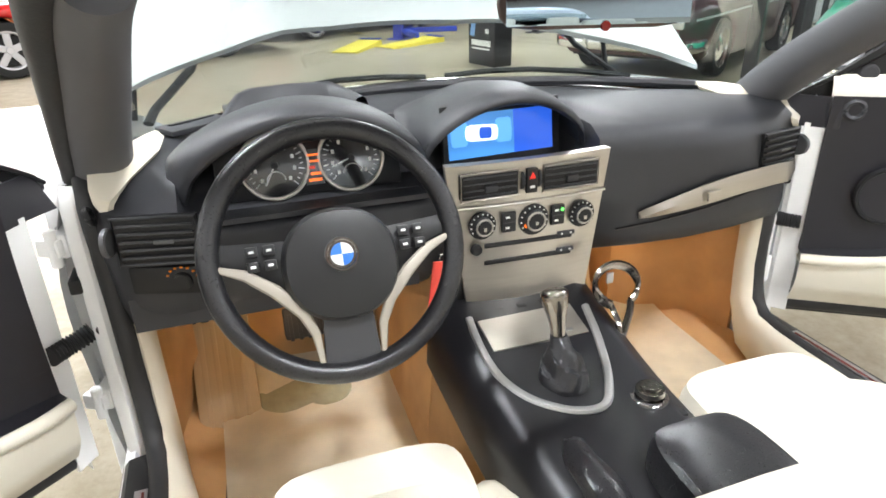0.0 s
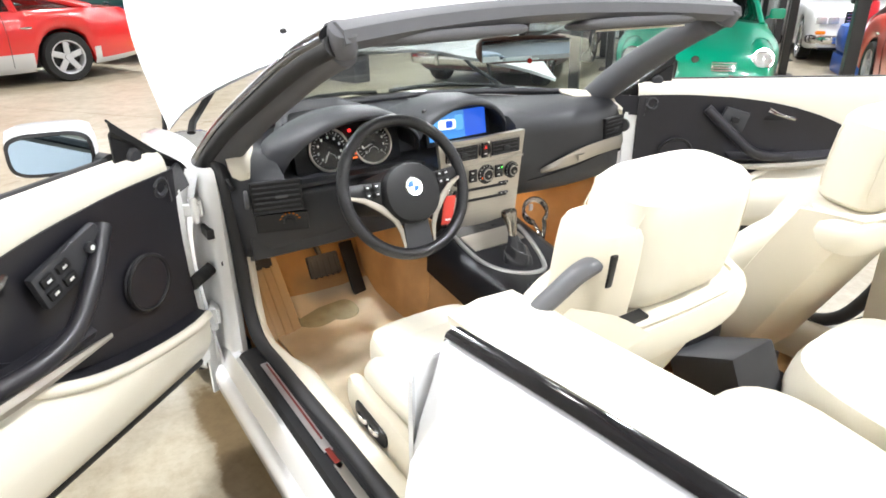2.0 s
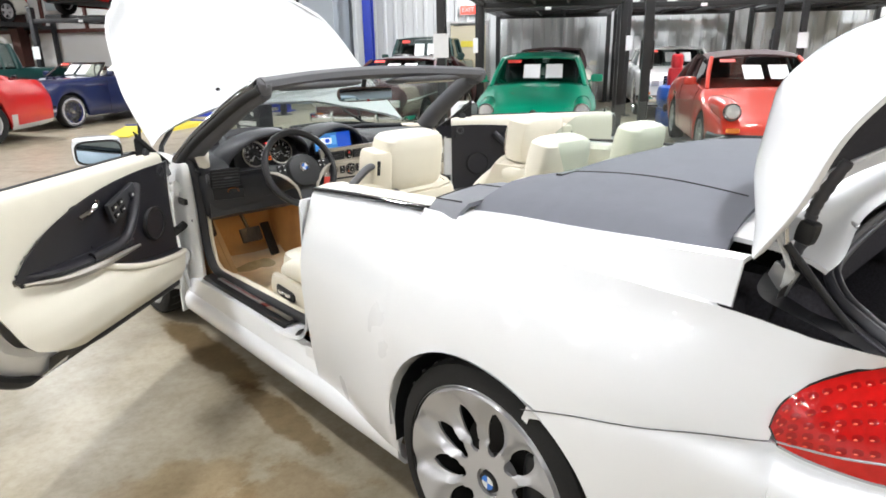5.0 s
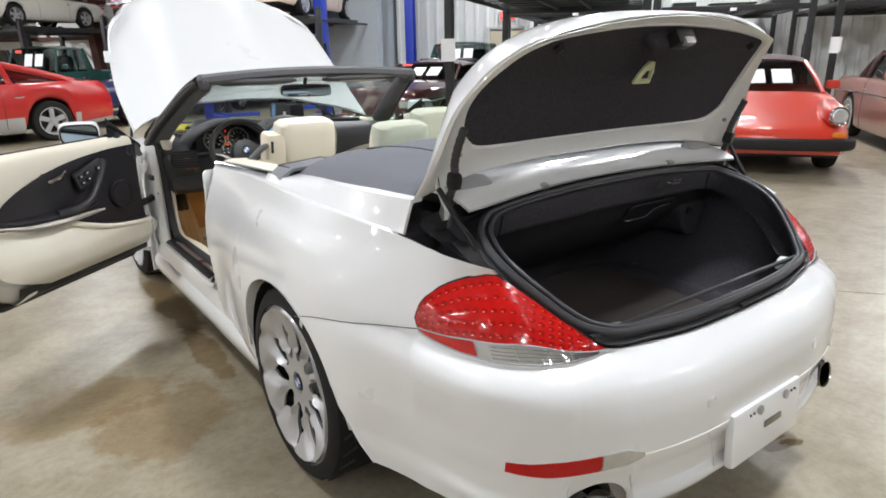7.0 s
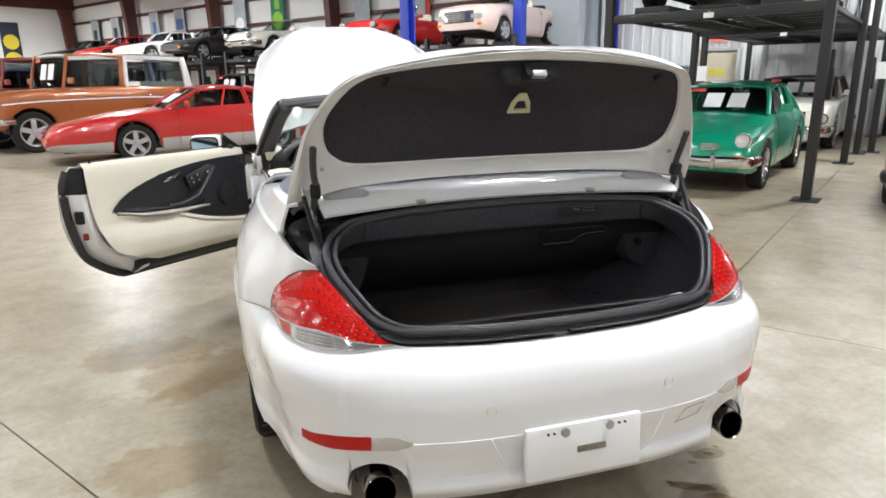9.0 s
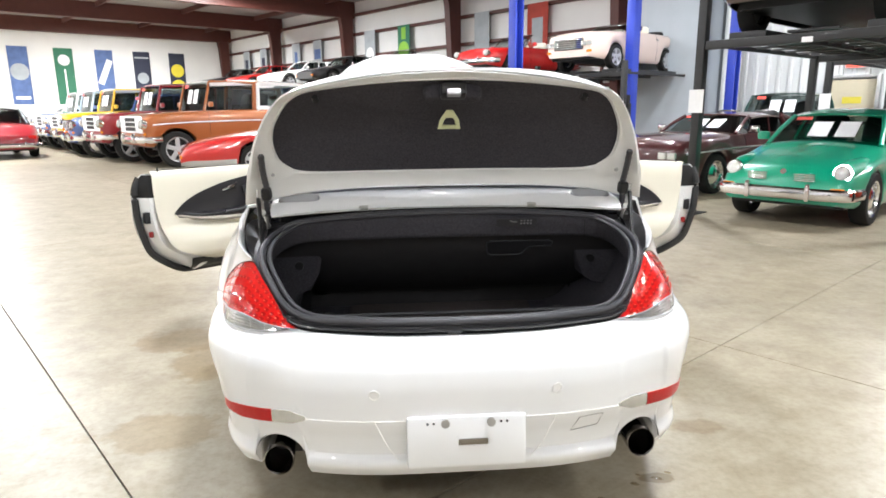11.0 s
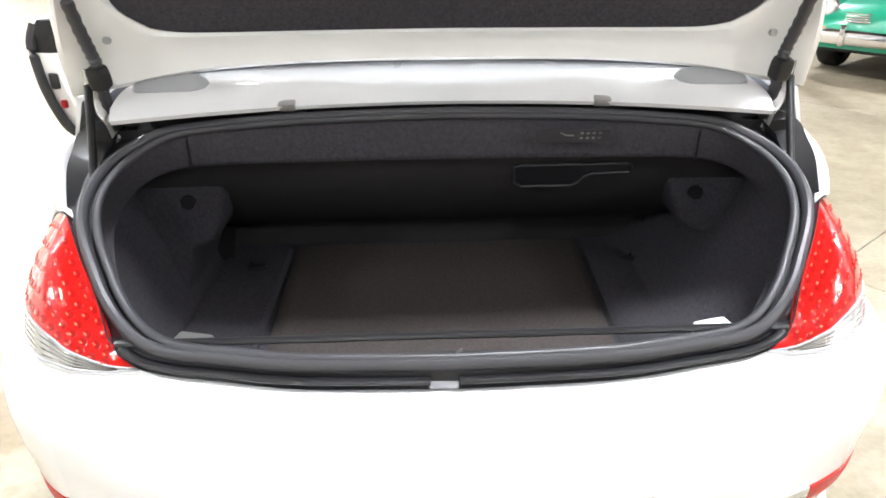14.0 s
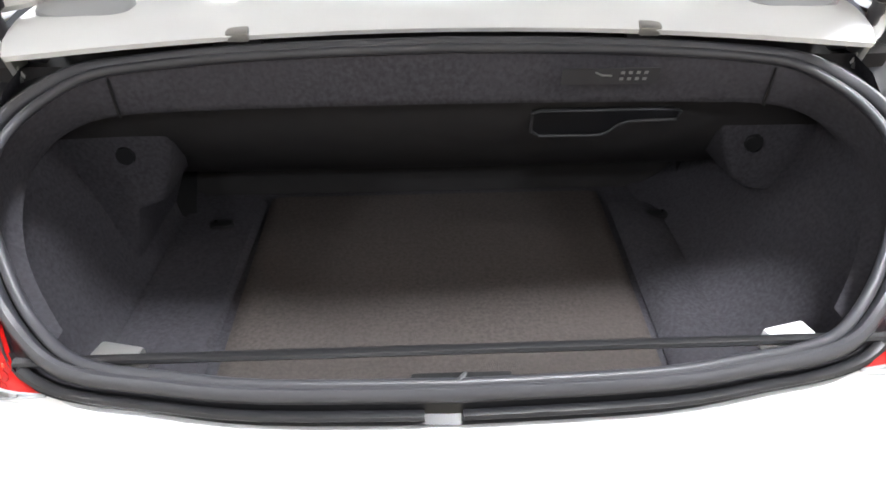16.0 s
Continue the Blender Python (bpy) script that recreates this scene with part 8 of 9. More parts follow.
car_icon = cushion((0.078, 0.003, 0.034), pose(-0.032, 3.2480, 0.990, -8, 3, 4), p=3.4)
part("car_icon", car_icon, mat("icon_white", (0.75, 0.85, 0.95), emit=0.7), scr, "white plan view of a car")
part("icon_cabin", cushion((0.030, 0.003, 0.024), pose(-0.024, 3.2465, 0.990, -8, 3, 4), p=3.4), BLUE_SCREEN, scr)
for x, w in ((-0.09, 0.022), (0.022, 0.016), (0.105, 0.030)):
    part("status_text", box((w, 0.002, 0.005), (x, 3.2492 + (x + 0.0) * 0.07 + 0.004, 0.940), (-8, 0, 4)), WHITE_MARK, scr)

# ---------------------------------------------------------------- centre stack
def trapezoid(x0, x1, z0, x2, x3, z1, y0, y1, d=0.012, n=8, m=6):
    rows = []
    for j in range(m + 1):
        f = j / m
        rows.append([Vector((lerp(lerp(x0, x1, i / n), lerp(x2, x3, i / n), f), lerp(y0, y1, f) + 0.012 * ((i / n - 0.5) * 2) ** 2, lerp(z0, z1, f))) for i in range(n + 1)])
    return thick(grid(rows), d)


stack = part("centre_panel", trapezoid(-0.122, 0.150, 0.668, -0.166, 0.186, 0.972, 3.106, 3.106, 0.02), ALU, car, "brushed aluminium centre stack")
part("stack_side", box((0.30, 0.28, 0.24), (0.005, 3.26, 0.765), bevel=0.02), DASH, car)
part("ridge", tube([(x, 3.0845 + 0.4 * (x - 0.01) ** 2, 0.886) for x in [-0.150 + 0.033 * i for i in range(11)]], 0.004, 8), ALU, stack)
for x0, x1 in ((-0.142, -0.022), (0.030, 0.154)):
    cx, w = (x0 + x1) / 2, x1 - x0
    v = part("air_vent", box((w, 0.020, 0.052), (cx, 3.0930, 0.930), bevel=0.005), BLACK_PLASTIC, car, "black centre air vent")
    for i in range(4):
        part("vane", box((w - 0.010, 0.006, 0.0035), (cx, 3.0815, 0.9115 + 0.0125 * i), (-20, 0, 0), bevel=0.001), DASH, v)
    part("vane_tab", box((0.026, 0.008, 0.014), (cx, 3.0775, 0.926), bevel=0.003), DASH, v)
    part("vent_frame", tube([Vector((cx + a * w / 2, 3.0825, 0.930 + b * 0.026)) for a, b in ((-1, -1), (1, -1), (1, 1), (-1, 1))], 0.003, 6, closed=True), ALU, v)
hz = part("hazard_switch", box((0.024, 0.010, 0.050), (0.004, 3.0810, 0.931), bevel=0.003), BLACK_PLASTIC, car, "hazard switch with a red triangle")
bm = bmesh.new()
bm.faces.new([bm.verts.new(p) for p in ((-0.003, 3.0755, 0.936), (0.011, 3.0755, 0.936), (0.004, 3.0755, 0.949))])
part("triangle", bm, mat("hazard_red", (0.8, 0.03, 0.02), emit=0.3), hz)
part("white_mark", box((0.010, 0.001, 0.005), (0.004, 3.0755, 0.919)), WHITE_MARK, hz)
for x in (-0.014, 0.022):
    part("vent_wheel", cyl(0.020, 0.020, 0.006, (x, 3.0945, 0.931), (0, 90, 0), 18, bevel=0.001), DASH, hz)
for kx, kz, r in ((-0.098, 0.850, 0.0195), (0.013, 0.847, 0.0225), (0.122, 0.844, 0.0195)):
    kn = part("climate_knob", cyl(r, r * 0.94, 0.012, (kx, 3.076, kz), (90, 0, 0), 28, bevel=0.002), DASH, car, "dark climate knob with a silver ring")
    part("cap", cyl(r * 0.74, r * 0.70, 0.004, (kx, 3.0692, kz), (90, 0, 0), 24, bevel=0.001), BLACK_PLASTIC, kn, "dark knob face")
    part("cap_ring", tube([Vector((kx + r * 0.84 * math.cos(a), 3.0700, kz + r * 0.84 * math.sin(a))) for a in [2 * math.pi * i / 24 for i in range(24)]], 0.0022, 6, closed=True), ALU, kn, "silver ring")
    part("arrow", box((0.006, 0.001, 0.007), (kx, 3.0665, kz - 0.003)), ALU, kn)
    part("surround", cyl(r * 1.45, r * 1.45, 0.006, (kx, 3.0840, kz), (90, 0, 0), 30), BLACK_PLASTIC, kn)
    for i in range(11):
        a = radians(-30 + 240 * i / 10)
        part("dot", cyl(0.0016, 0.0016, 0.002, (kx + r * 1.25 * math.cos(a), 3.0805, kz + r * 1.25 * math.sin(a)), (90, 0, 0), 6), WHITE_MARK, kn)
for bx, gl in ((-0.042, None), (0.066, GREEN_GLOW)):
    bt = part("climate_button", box((0.030, 0.008, 0.042), (bx, 3.0825, 0.850), bevel=0.003), BLACK_PLASTIC, car, "climate button pair")
    part("split", box((0.026, 0.001, 0.0012), (bx, 3.0782, 0.850)), DASH, bt)
    for dz in (-0.011, 0.011):
        part("button_mark", box((0.008, 0.001, 0.004), (bx - 0.004, 3.0782, 0.850 + dz)), WHITE_MARK, bt)
    if gl:
        part("lit_dot", cyl(0.0032, 0.0032, 0.002, (bx + 0.008, 3.0780, 0.862), (90, 0, 0), 10), gl, bt, "green lit dot")
part("amber_dot", cyl(0.0042, 0.0042, 0.003, (-0.006, 3.0760, 0.838), (90, 0, 0), 10), ORANGE_GLOW, car, "amber lit dot")
for z in (0.801, 0.764):
    sl = part("media_slot", box((0.196, 0.004, 0.010), (0.006, 3.0865, z), (0, 1.5, 0), bevel=0.002), BLACK_PLASTIC, car, "dark media slot")
    part("slot_buttons", box((0.040, 0.006, 0.009), (0.090, 3.0868, z + 0.004), (0, 1.5, 0), bevel=0.002), DASH, sl)
    for dx in (-0.010, 0.010):
        part("button_mark", box((0.004, 0.001, 0.003), (0.090 + dx, 3.0834, z + 0.004)), WHITE_MARK, sl)
part("volume_knob", cyl(0.012, 0.011, 0.012, (-0.112, 3.0790, 0.802), (90, 0, 0), 20, bevel=0.002), BLACK_PLASTIC, car, "small black volume knob")
# passenger side: silver strip, glovebox seam, vent
rows = []
for i in range(21):
    f = i / 20
    x = lerp(0.30, 0.755, f)
    back = dash_profile(x)[6][0]
    zc = 0.796 + 0.044 * math.sin(math.pi / 2 * min(1.0, f / 0.7))
    h = 0.024 * math.sin(math.pi * min(1, f / 0.5 + 0.02) / 2) ** 0.7
    rows.append([Vector((x, back - 0.008, zc - h)), Vector((x, back - 0.014, zc)), Vector((x, back - 0.008, zc + h))])
strip = part("dash_strip", thick(grid(rows), 0.008), ALU, car, "brushed silver dash strip")
part("glovebox_button", box((0.034, 0.008, 0.022), (0.475, dash_profile(0.475)[6][0] - 0.028, 0.828), (0, -6, 0), bevel=0.002), ALU, strip, "square silver glovebox button")
part("glovebox_seam", tube([Vector((x, dash_profile(x)[8][0] - 0.002, lerp(0.765, 0.825, (x - 0.25) / 0.5))) for x in [0.25 + 0.5 * i / 12 for i in range(13)]], 0.003, 4), BLACK_PLASTIC, car)
for vx, vy, vz, ang, w in ((0.700, 3.167, 0.896, 11, 0.116), (-0.682, 3.154, 0.888, -13, 0.128)):
    v = part("side_vent", box((w + 0.016, 0.016, 0.092), (vx, vy, vz), (0, 0, ang), bevel=0.006), BLACK_PLASTIC, car, "black side air vent")
    out = Vector((math.sin(radians(ang)), -math.cos(radians(ang)), 0))
    along = Vector((math.cos(radians(ang)), math.sin(radians(ang)), 0))
    c = Vector((vx, vy, vz))
    for i in range(5):
        p = c + out * 0.010 + Vector((0, 0, -0.030 + 0.015 * i))
        part("vane", box((w, 0.010, 0.0045), tuple(p), (-15, 0, ang), bevel=0.001), DASH, v)
    p = c + out * 0.014 + along * 0.012
    part("vane_tab", box((0.034, 0.008, 0.008), tuple(p), (0, 0, ang), bevel=0.003), GREY_PLASTIC, v)
    corners = [c + out * 0.008 + along * (a * (w + 0.012) / 2) + Vector((0, 0, b * 0.044)) for a, b in ((-1, -1), (1, -1), (1, 1), (-1, 1))]
    part("bezel", tube(corners, 0.004, 6, closed=True), DASH, v)
    p = c + out * 0.006 + along * (math.copysign(w / 2 + 0.020, vx))
    part("vent_wheel", cyl(0.026, 0.026, 0.011, tuple(p), (0, 90, ang), 20, bevel=0.002), GREY_PLASTIC, v, "grey ribbed vent wheel")
# light switch panel under the driver's vent
lp = part("light_switch_panel", box((0.150, 0.02, 0.055), (-0.672, 3.160, 0.806), (0, 0, -18), bevel=0.006), BLACK_PLASTIC, car, "light switch panel with amber icons")
part("rotary", cyl(0.018, 0.016, 0.016, (-0.655, 3.144, 0.806), (90, 0, -18), 20, bevel=0.002), BLACK_PLASTIC, lp)
for i in range(7):
    a = radians(20 + 140 * i / 6)
    part("icon", box((0.005, 0.002, 0.003), (-0.655 + 0.027 * math.cos(a), 3.141 - 0.009 * math.cos(a), 0.809 + 0.025 * math.sin(a)), (0, 0, -18)), AMBER_LENS, lp)
part("knee_panel", thick(grid([[Vector((x, 3.185 + 0.06 * abs(x + 0.45), 0.76)), Vector((x, 3.20, 0.70)), Vector((x, 3.30, 0.66))] for x in (-0.76, -0.6, -0.45, -0.3, -0.2)]), 0.012), DASH, car, "dark knee panel")

# ---------------------------------------------------------------- steering wheel
SPOKE_SILVER = mat("champagne_spoke_plastic", (0.36, 0.33, 0.28), rough=0.38, metal=0.3, vary=0.08, scale=20)
SW = pose(-0.412, 2.880, 0.917, -24, 0, 0) @ pose(0, 0, 0, 90, 0, 0)
sw = part("steering_wheel", tube([Vector((0.182 * math.cos(a), 0.018 + 0.182 * math.sin(a), 0)) for a in [2 * math.pi * i / 64 for i in range(64)]], 0.0165, 12, closed=True), BLACK_LEATHER, car, "worn black leather steering wheel with silver spokes", m=SW)
part("airbag_cover", cushion((0.170, 0.166, 0.058), pose(0, -0.002, 0.012), p=2.2, crown=0.25), BLACK_PLASTIC, sw, "black airbag cover")
for sd in (-1, 1):
    rows = []
    for i in range(8):
        f = i / 7
        x = lerp(0.070, 0.170, f)
        hh = lerp(0.034, 0.020, f)
        rows.append([Vector((sd * x, 0.012 + lerp(-0.004, 0.018, f) + q * hh, 0.016 - 0.014 * f - 0.006 * q * q)) for q in (-1, -0.5, 0, 0.5, 1)])
    part("side_spoke", thick(grid(rows), 0.014), BLACK_PLASTIC, sw, "black switch spoke")
    part("silver_trim", tube([Vector((sd * x, y, z)) for x, y, z in ((0.176, 0.018, 0.006), (0.135, 0.002, 0.014), (0.098, -0.026, 0.020), (0.064, -0.064, 0.020), (0.050, -0.098, 0.012), (0.046, -0.142, 0.004))], [0.004, 0.008, 0.010, 0.009, 0.007, 0.004], 8, flat=0.5), SPOKE_SILVER, sw, "dull silver spoke trim")
    for ix in range(2):
        for iy in range(2):
            b = part("button", box((0.017, 0.015, 0.006), (sd * (0.098 + 0.024 * ix), 0.012 + 0.021 * iy, 0.022 - 0.004 * ix), bevel=0.003), BLACK_PLASTIC, sw, "black wheel button")
            part("button_mark", box((0.007, 0.0035, 0.001), (sd * (0.098 + 0.024 * ix), 0.012 + 0.021 * iy, 0.0256 - 0.004 * ix)), WHITE_MARK, sw)
rows = []
for i in range(8):
    f = i / 7
    y = lerp(-0.06, -0.158, f)
    rows.append([Vector((q * lerp(0.036, 0.042, f), y, 0.014 - 0.012 * f)) for q in (-1, -0.5, 0, 0.5, 1)])
part("lower_spoke", thick(grid(rows), 0.012), DASH, sw, "dark lower spoke")
part("roundel_rim", tube([Vector((0.0225 * math.cos(a), 0.012 + 0.0225 * math.sin(a), 0.044)) for a in [2 * math.pi * i / 28 for i in range(28)]], 0.0028, 6, closed=True), CHROME, sw, "chrome badge ring")
part("roundel_back", cyl(0.0222, 0.0222, 0.004, (0, 0.012, 0.0425), n=28), CHROME, sw)
for q in range(4):
    bm = bmesh.new()
    vs = [bm.verts.new((0.0165 * math.cos(a), 0.012 + 0.0165 * math.sin(a), 0.0452)) for a in [math.pi / 2 * (q + i / 6) for i in range(7)]]
    bm.faces.new([bm.verts.new((0, 0.012, 0.0452))] + vs)
    part("roundel_quarter", bm, WHITE_MARK if q % 2 == 0 else BLUE_MARK, sw, "badge quarter")
part("steering_column", cyl(0.055, 0.07, 0.26, (-0.400, 3.05, 0.862), (90 - 21, 0, 0), 20), BLACK_PLASTIC, car, "black steering column shroud")
for sd in (-1, 1):
    part("stalk", tube([(-0.40 + sd * 0.04, 3.0, 0.885), (-0.40 + sd * 0.13, 2.985, 0.905), (-0.40 + sd * 0.155, 2.98, 0.910)], [0.009, 0.010, 0.013], 8), BLACK_PLASTIC, car, "black column stalk")
tag = thing("key_tag", pose(-0.232, 2.955, 0.808, 4, 6, 0))
tagged(tag, "red paper key tag hanging from the ignition", "tag")
part("paper", box((0.040, 0.003, 0.092), (0, 0, 0), bevel=0.001), RED_TAG, tag)
part("print_bar", box((0.020, 0.001, 0.006), (0.002, -0.0022, -0.030)), PAPER, tag)
part("ring", tube([Vector((0.008 * math.cos(a), 0, 0.052 + 0.010 * math.sin(a))) for a in [2 * math.pi * i / 14 for i in range(14)]], 0.0014, 5, closed=True), CHROME, tag)

# ---------------------------------------------------------------- centre console
rows = []
for i in range(21):
    y = lerp(3.11, 2.28, i / 20)
    h = table([(2.28, 0.585), (2.62, 0.600), (2.80, 0.612), (3.0, 0.648), (3.11, 0.672)], y)
    wl = table([(2.28, 0.125), (2.7, 0.135), (3.11, 0.150)], y)
    rows.append([Vector((x, y, z)) for x, z in ((-wl - 0.054, h - 0.13), (-wl - 0.050, h - 0.07), (-wl - 0.032, h - 0.018), (-wl, h), (0, h - 0.004), (wl - 0.03, h), (wl, h - 0.012), (wl + 0.02, h - 0.07), (wl + 0.035, h - 0.20))])
CONSOLE_BLACK = mat("glossy_black_console", (0.010, 0.010, 0.012), rough=0.32, spec=0.4, vary=0.3, scale=18, bump=0.05, bump_scale=500)
console = part("centre_console", thick(grid(rows), 0.01), CONSOLE_BLACK, car, "dark centre console", angle=50)


def console_z(y):
    return table([(2.28, 0.585), (2.62, 0.600), (2.80, 0.612), (3.0, 0.648), (3.11, 0.672)], y)


ups = [(-0.140, 3.05), (-0.147, 2.97), (-0.142, 2.89), (-0.115, 2.828), (-0.070, 2.785), (-0.027, 2.768), (0.008, 2.775), (0.035, 2.81), (0.060, 2.86), (0.088, 2.94), (0.108, 3.02)]
part("console_trim", tube(catmull([(x, y, console_z(y) + 0.010 - 0.10 * max(0.0, abs(x) - 0.128)) for x, y in ups], 4), 0.0085, 8, flat=0.8), GREY_METAL, console, "dull silver U-shaped trim")
lid = part("ashtray_lid", box((0.205, 0.085, 0.008), (-0.026, 2.992, 0.656), (14, 0, 0), bevel=0.002), ALU, console, "brushed ashtray lid")
part("lid_grip", box((0.034, 0.008, 0.003), (0.030, 2.964, 0.6535), (14, 0, 0), bevel=0.001), GREY_METAL, lid)
for i in range(5):
    part("console_button", box((0.020, 0.012, 0.005), (-0.118 + 0.05 * i, 3.062, 0.667), (20, 0, 0), bevel=0.002), BLACK_PLASTIC, console)
rows = []
for j in range(15):
    f = j / 14
    r = table([(0, 0.047), (0.15, 0.046), (0.5, 0.034), (0.8, 0.021), (1, 0.015)], f)
    z, dy = lerp(0.616, 0.704, f), 0.028 * f * f
    rows.append([Vector((-0.030 + r * math.cos(a) * (1 + 0.10 * math.sin(4 * a + 7 * f) * math.sin(math.pi * f)), 2.858 + dy + r * math.sin(a) * (1.05 + 0.14 * math.sin(5 * a - 9 * f) * math.sin(math.pi * f)),
                         z + 0.006 * math.sin(3 * a + 16 * f) * math.sin(math.pi * f))) for a in [2 * math.pi * i / 36 for i in range(36)]])
gear = part("gear_boot", grid(rows, closed=True), BLACK_LEATHER, car, "crumpled black leather gear boot", angle=25)
part("gear_knob", tube(catmull([(-0.031, 2.884, 0.695), (-0.031, 2.890, 0.722), (-0.031, 2.897, 0.745), (-0.031, 2.906, 0.768), (-0.031, 2.912, 0.784)], 4), [0.013, 0.0135, 0.014, 0.0145, 0.015, 0.016, 0.017, 0.0185, 0.020, 0.0215, 0.023, 0.0245, 0.0255, 0.0255, 0.0245, 0.021, 0.013], 18), DARK_CHROME, gear, "polished metal gear knob")
for i, dy in enumerate((0, 0.018, 0.036, 0.054)):
    part("gear_mark", box((0.007, 0.007, 0.002), (-0.098 + 0.012 * (i % 2), 2.935 - dy, console_z(2.935 - dy) + 0.004)), ORANGE_GLOW if i == 0 else WHITE_MARK, console)
part("lock_button", cushion((0.034, 0.020, 0.008), pose(0.000, 2.802, 0.613, 4)), DASH, console, "oval console button")
idr = part("control_dial", cyl(0.027, 0.024, 0.020, (0.089, 2.766, 0.632), n=32, bevel=0.006), DARK_CHROME, car, "polished round control dial")
part("dial_base", cyl(0.035, 0.032, 0.014, (0.089, 2.766, 0.616), n=32, bevel=0.004), CHROME, idr)
part("dial_buttons", box((0.060, 0.018, 0.006), (0.100, 2.722, 0.609), (0, 0, -8), bevel=0.003), BLACK_PLASTIC, idr)
# cup holder: an open ring on a folding stem
ringp = [Vector((0.173 + 0.050 * math.cos(a), 3.010 + 0.022 * math.sin(a), 0.704 + 0.036 * math.sin(a))) for a in [radians(-62 + 304 * i / 30) for i in range(31)]]
cup = part("cup_holder", tube(ringp, 0.0062, 8, flat=1.7), DARK_CHROME, car, "polished metal cup holder ring")
for e, mx in ((ringp[0], 0.180), (ringp[-1], 0.150)):
    part("cup_arm", tube(catmull([tuple(e), (lerp(e.x, mx, 0.6), 2.975, 0.660), (lerp(mx, 0.150, 0.5), 2.955, 0.640), (0.132, 2.925, 0.618)], 4), 0.0075, 8, flat=0.6), DARK_CHROME, cup)
part("cup_tab", box((0.016, 0.006, 0.024), (0.165, 3.025, 0.715), bevel=0.002), GREY_METAL, cup)
for sd in (-1, 1):
    rows = []
    for i in range(9):
        y = lerp(3.62, 3.12, i / 8)
        zt = 0.705
        rows.append([Vector((sd * x, y, z)) for x, z in ((0.222, 0.24), (0.212, 0.38), (0.192, 0.58), (0.172, zt))])
    part("tunnel_carpet", thick(grid(rows), 0.008), CARPET, car, "tan carpet beside the console")
# armrest and handbrake
part("armrest", cushion((0.186, 0.42, 0.105), pose(0.066, 2.445, 0.613, 3, 0, 0), p=5, crown=0.12), BLACK_LEATHER, car, "black leather centre armrest")
rows = []
for j in range(25):
    f = j / 24
    r = table([(0, 0.012), (0.06, 0.022), (0.5, 0.030), (0.9, 0.030), (1, 0.022)], f)
    rows.append([Vector((lerp(-0.098, -0.118, f) + r * math.cos(a) * (1 + 0.12 * math.sin(4 * a + 13 * f)), lerp(2.715, 2.44, f) + 0.004 * math.sin(3 * a + 21 * f), lerp(0.612, 0.618, f) + r * math.sin(a) * (1.15 + 0.12 * math.sin(3 * a - 17 * f)))) for a in [2 * math.pi * i / 24 for i in range(24)]])
bm = grid(rows, closed=True)
caps(bm, rows)
part("handbrake_boot", bm, BLACK_LEATHER, car, "wrinkled black handbrake boot", angle=25)
part("rear_console", box((0.160, 0.18, 0.22), (0.015, 2.130, 0.545), (-24, 0, 0), bevel=0.016), DASH, car, "dark rear console block")

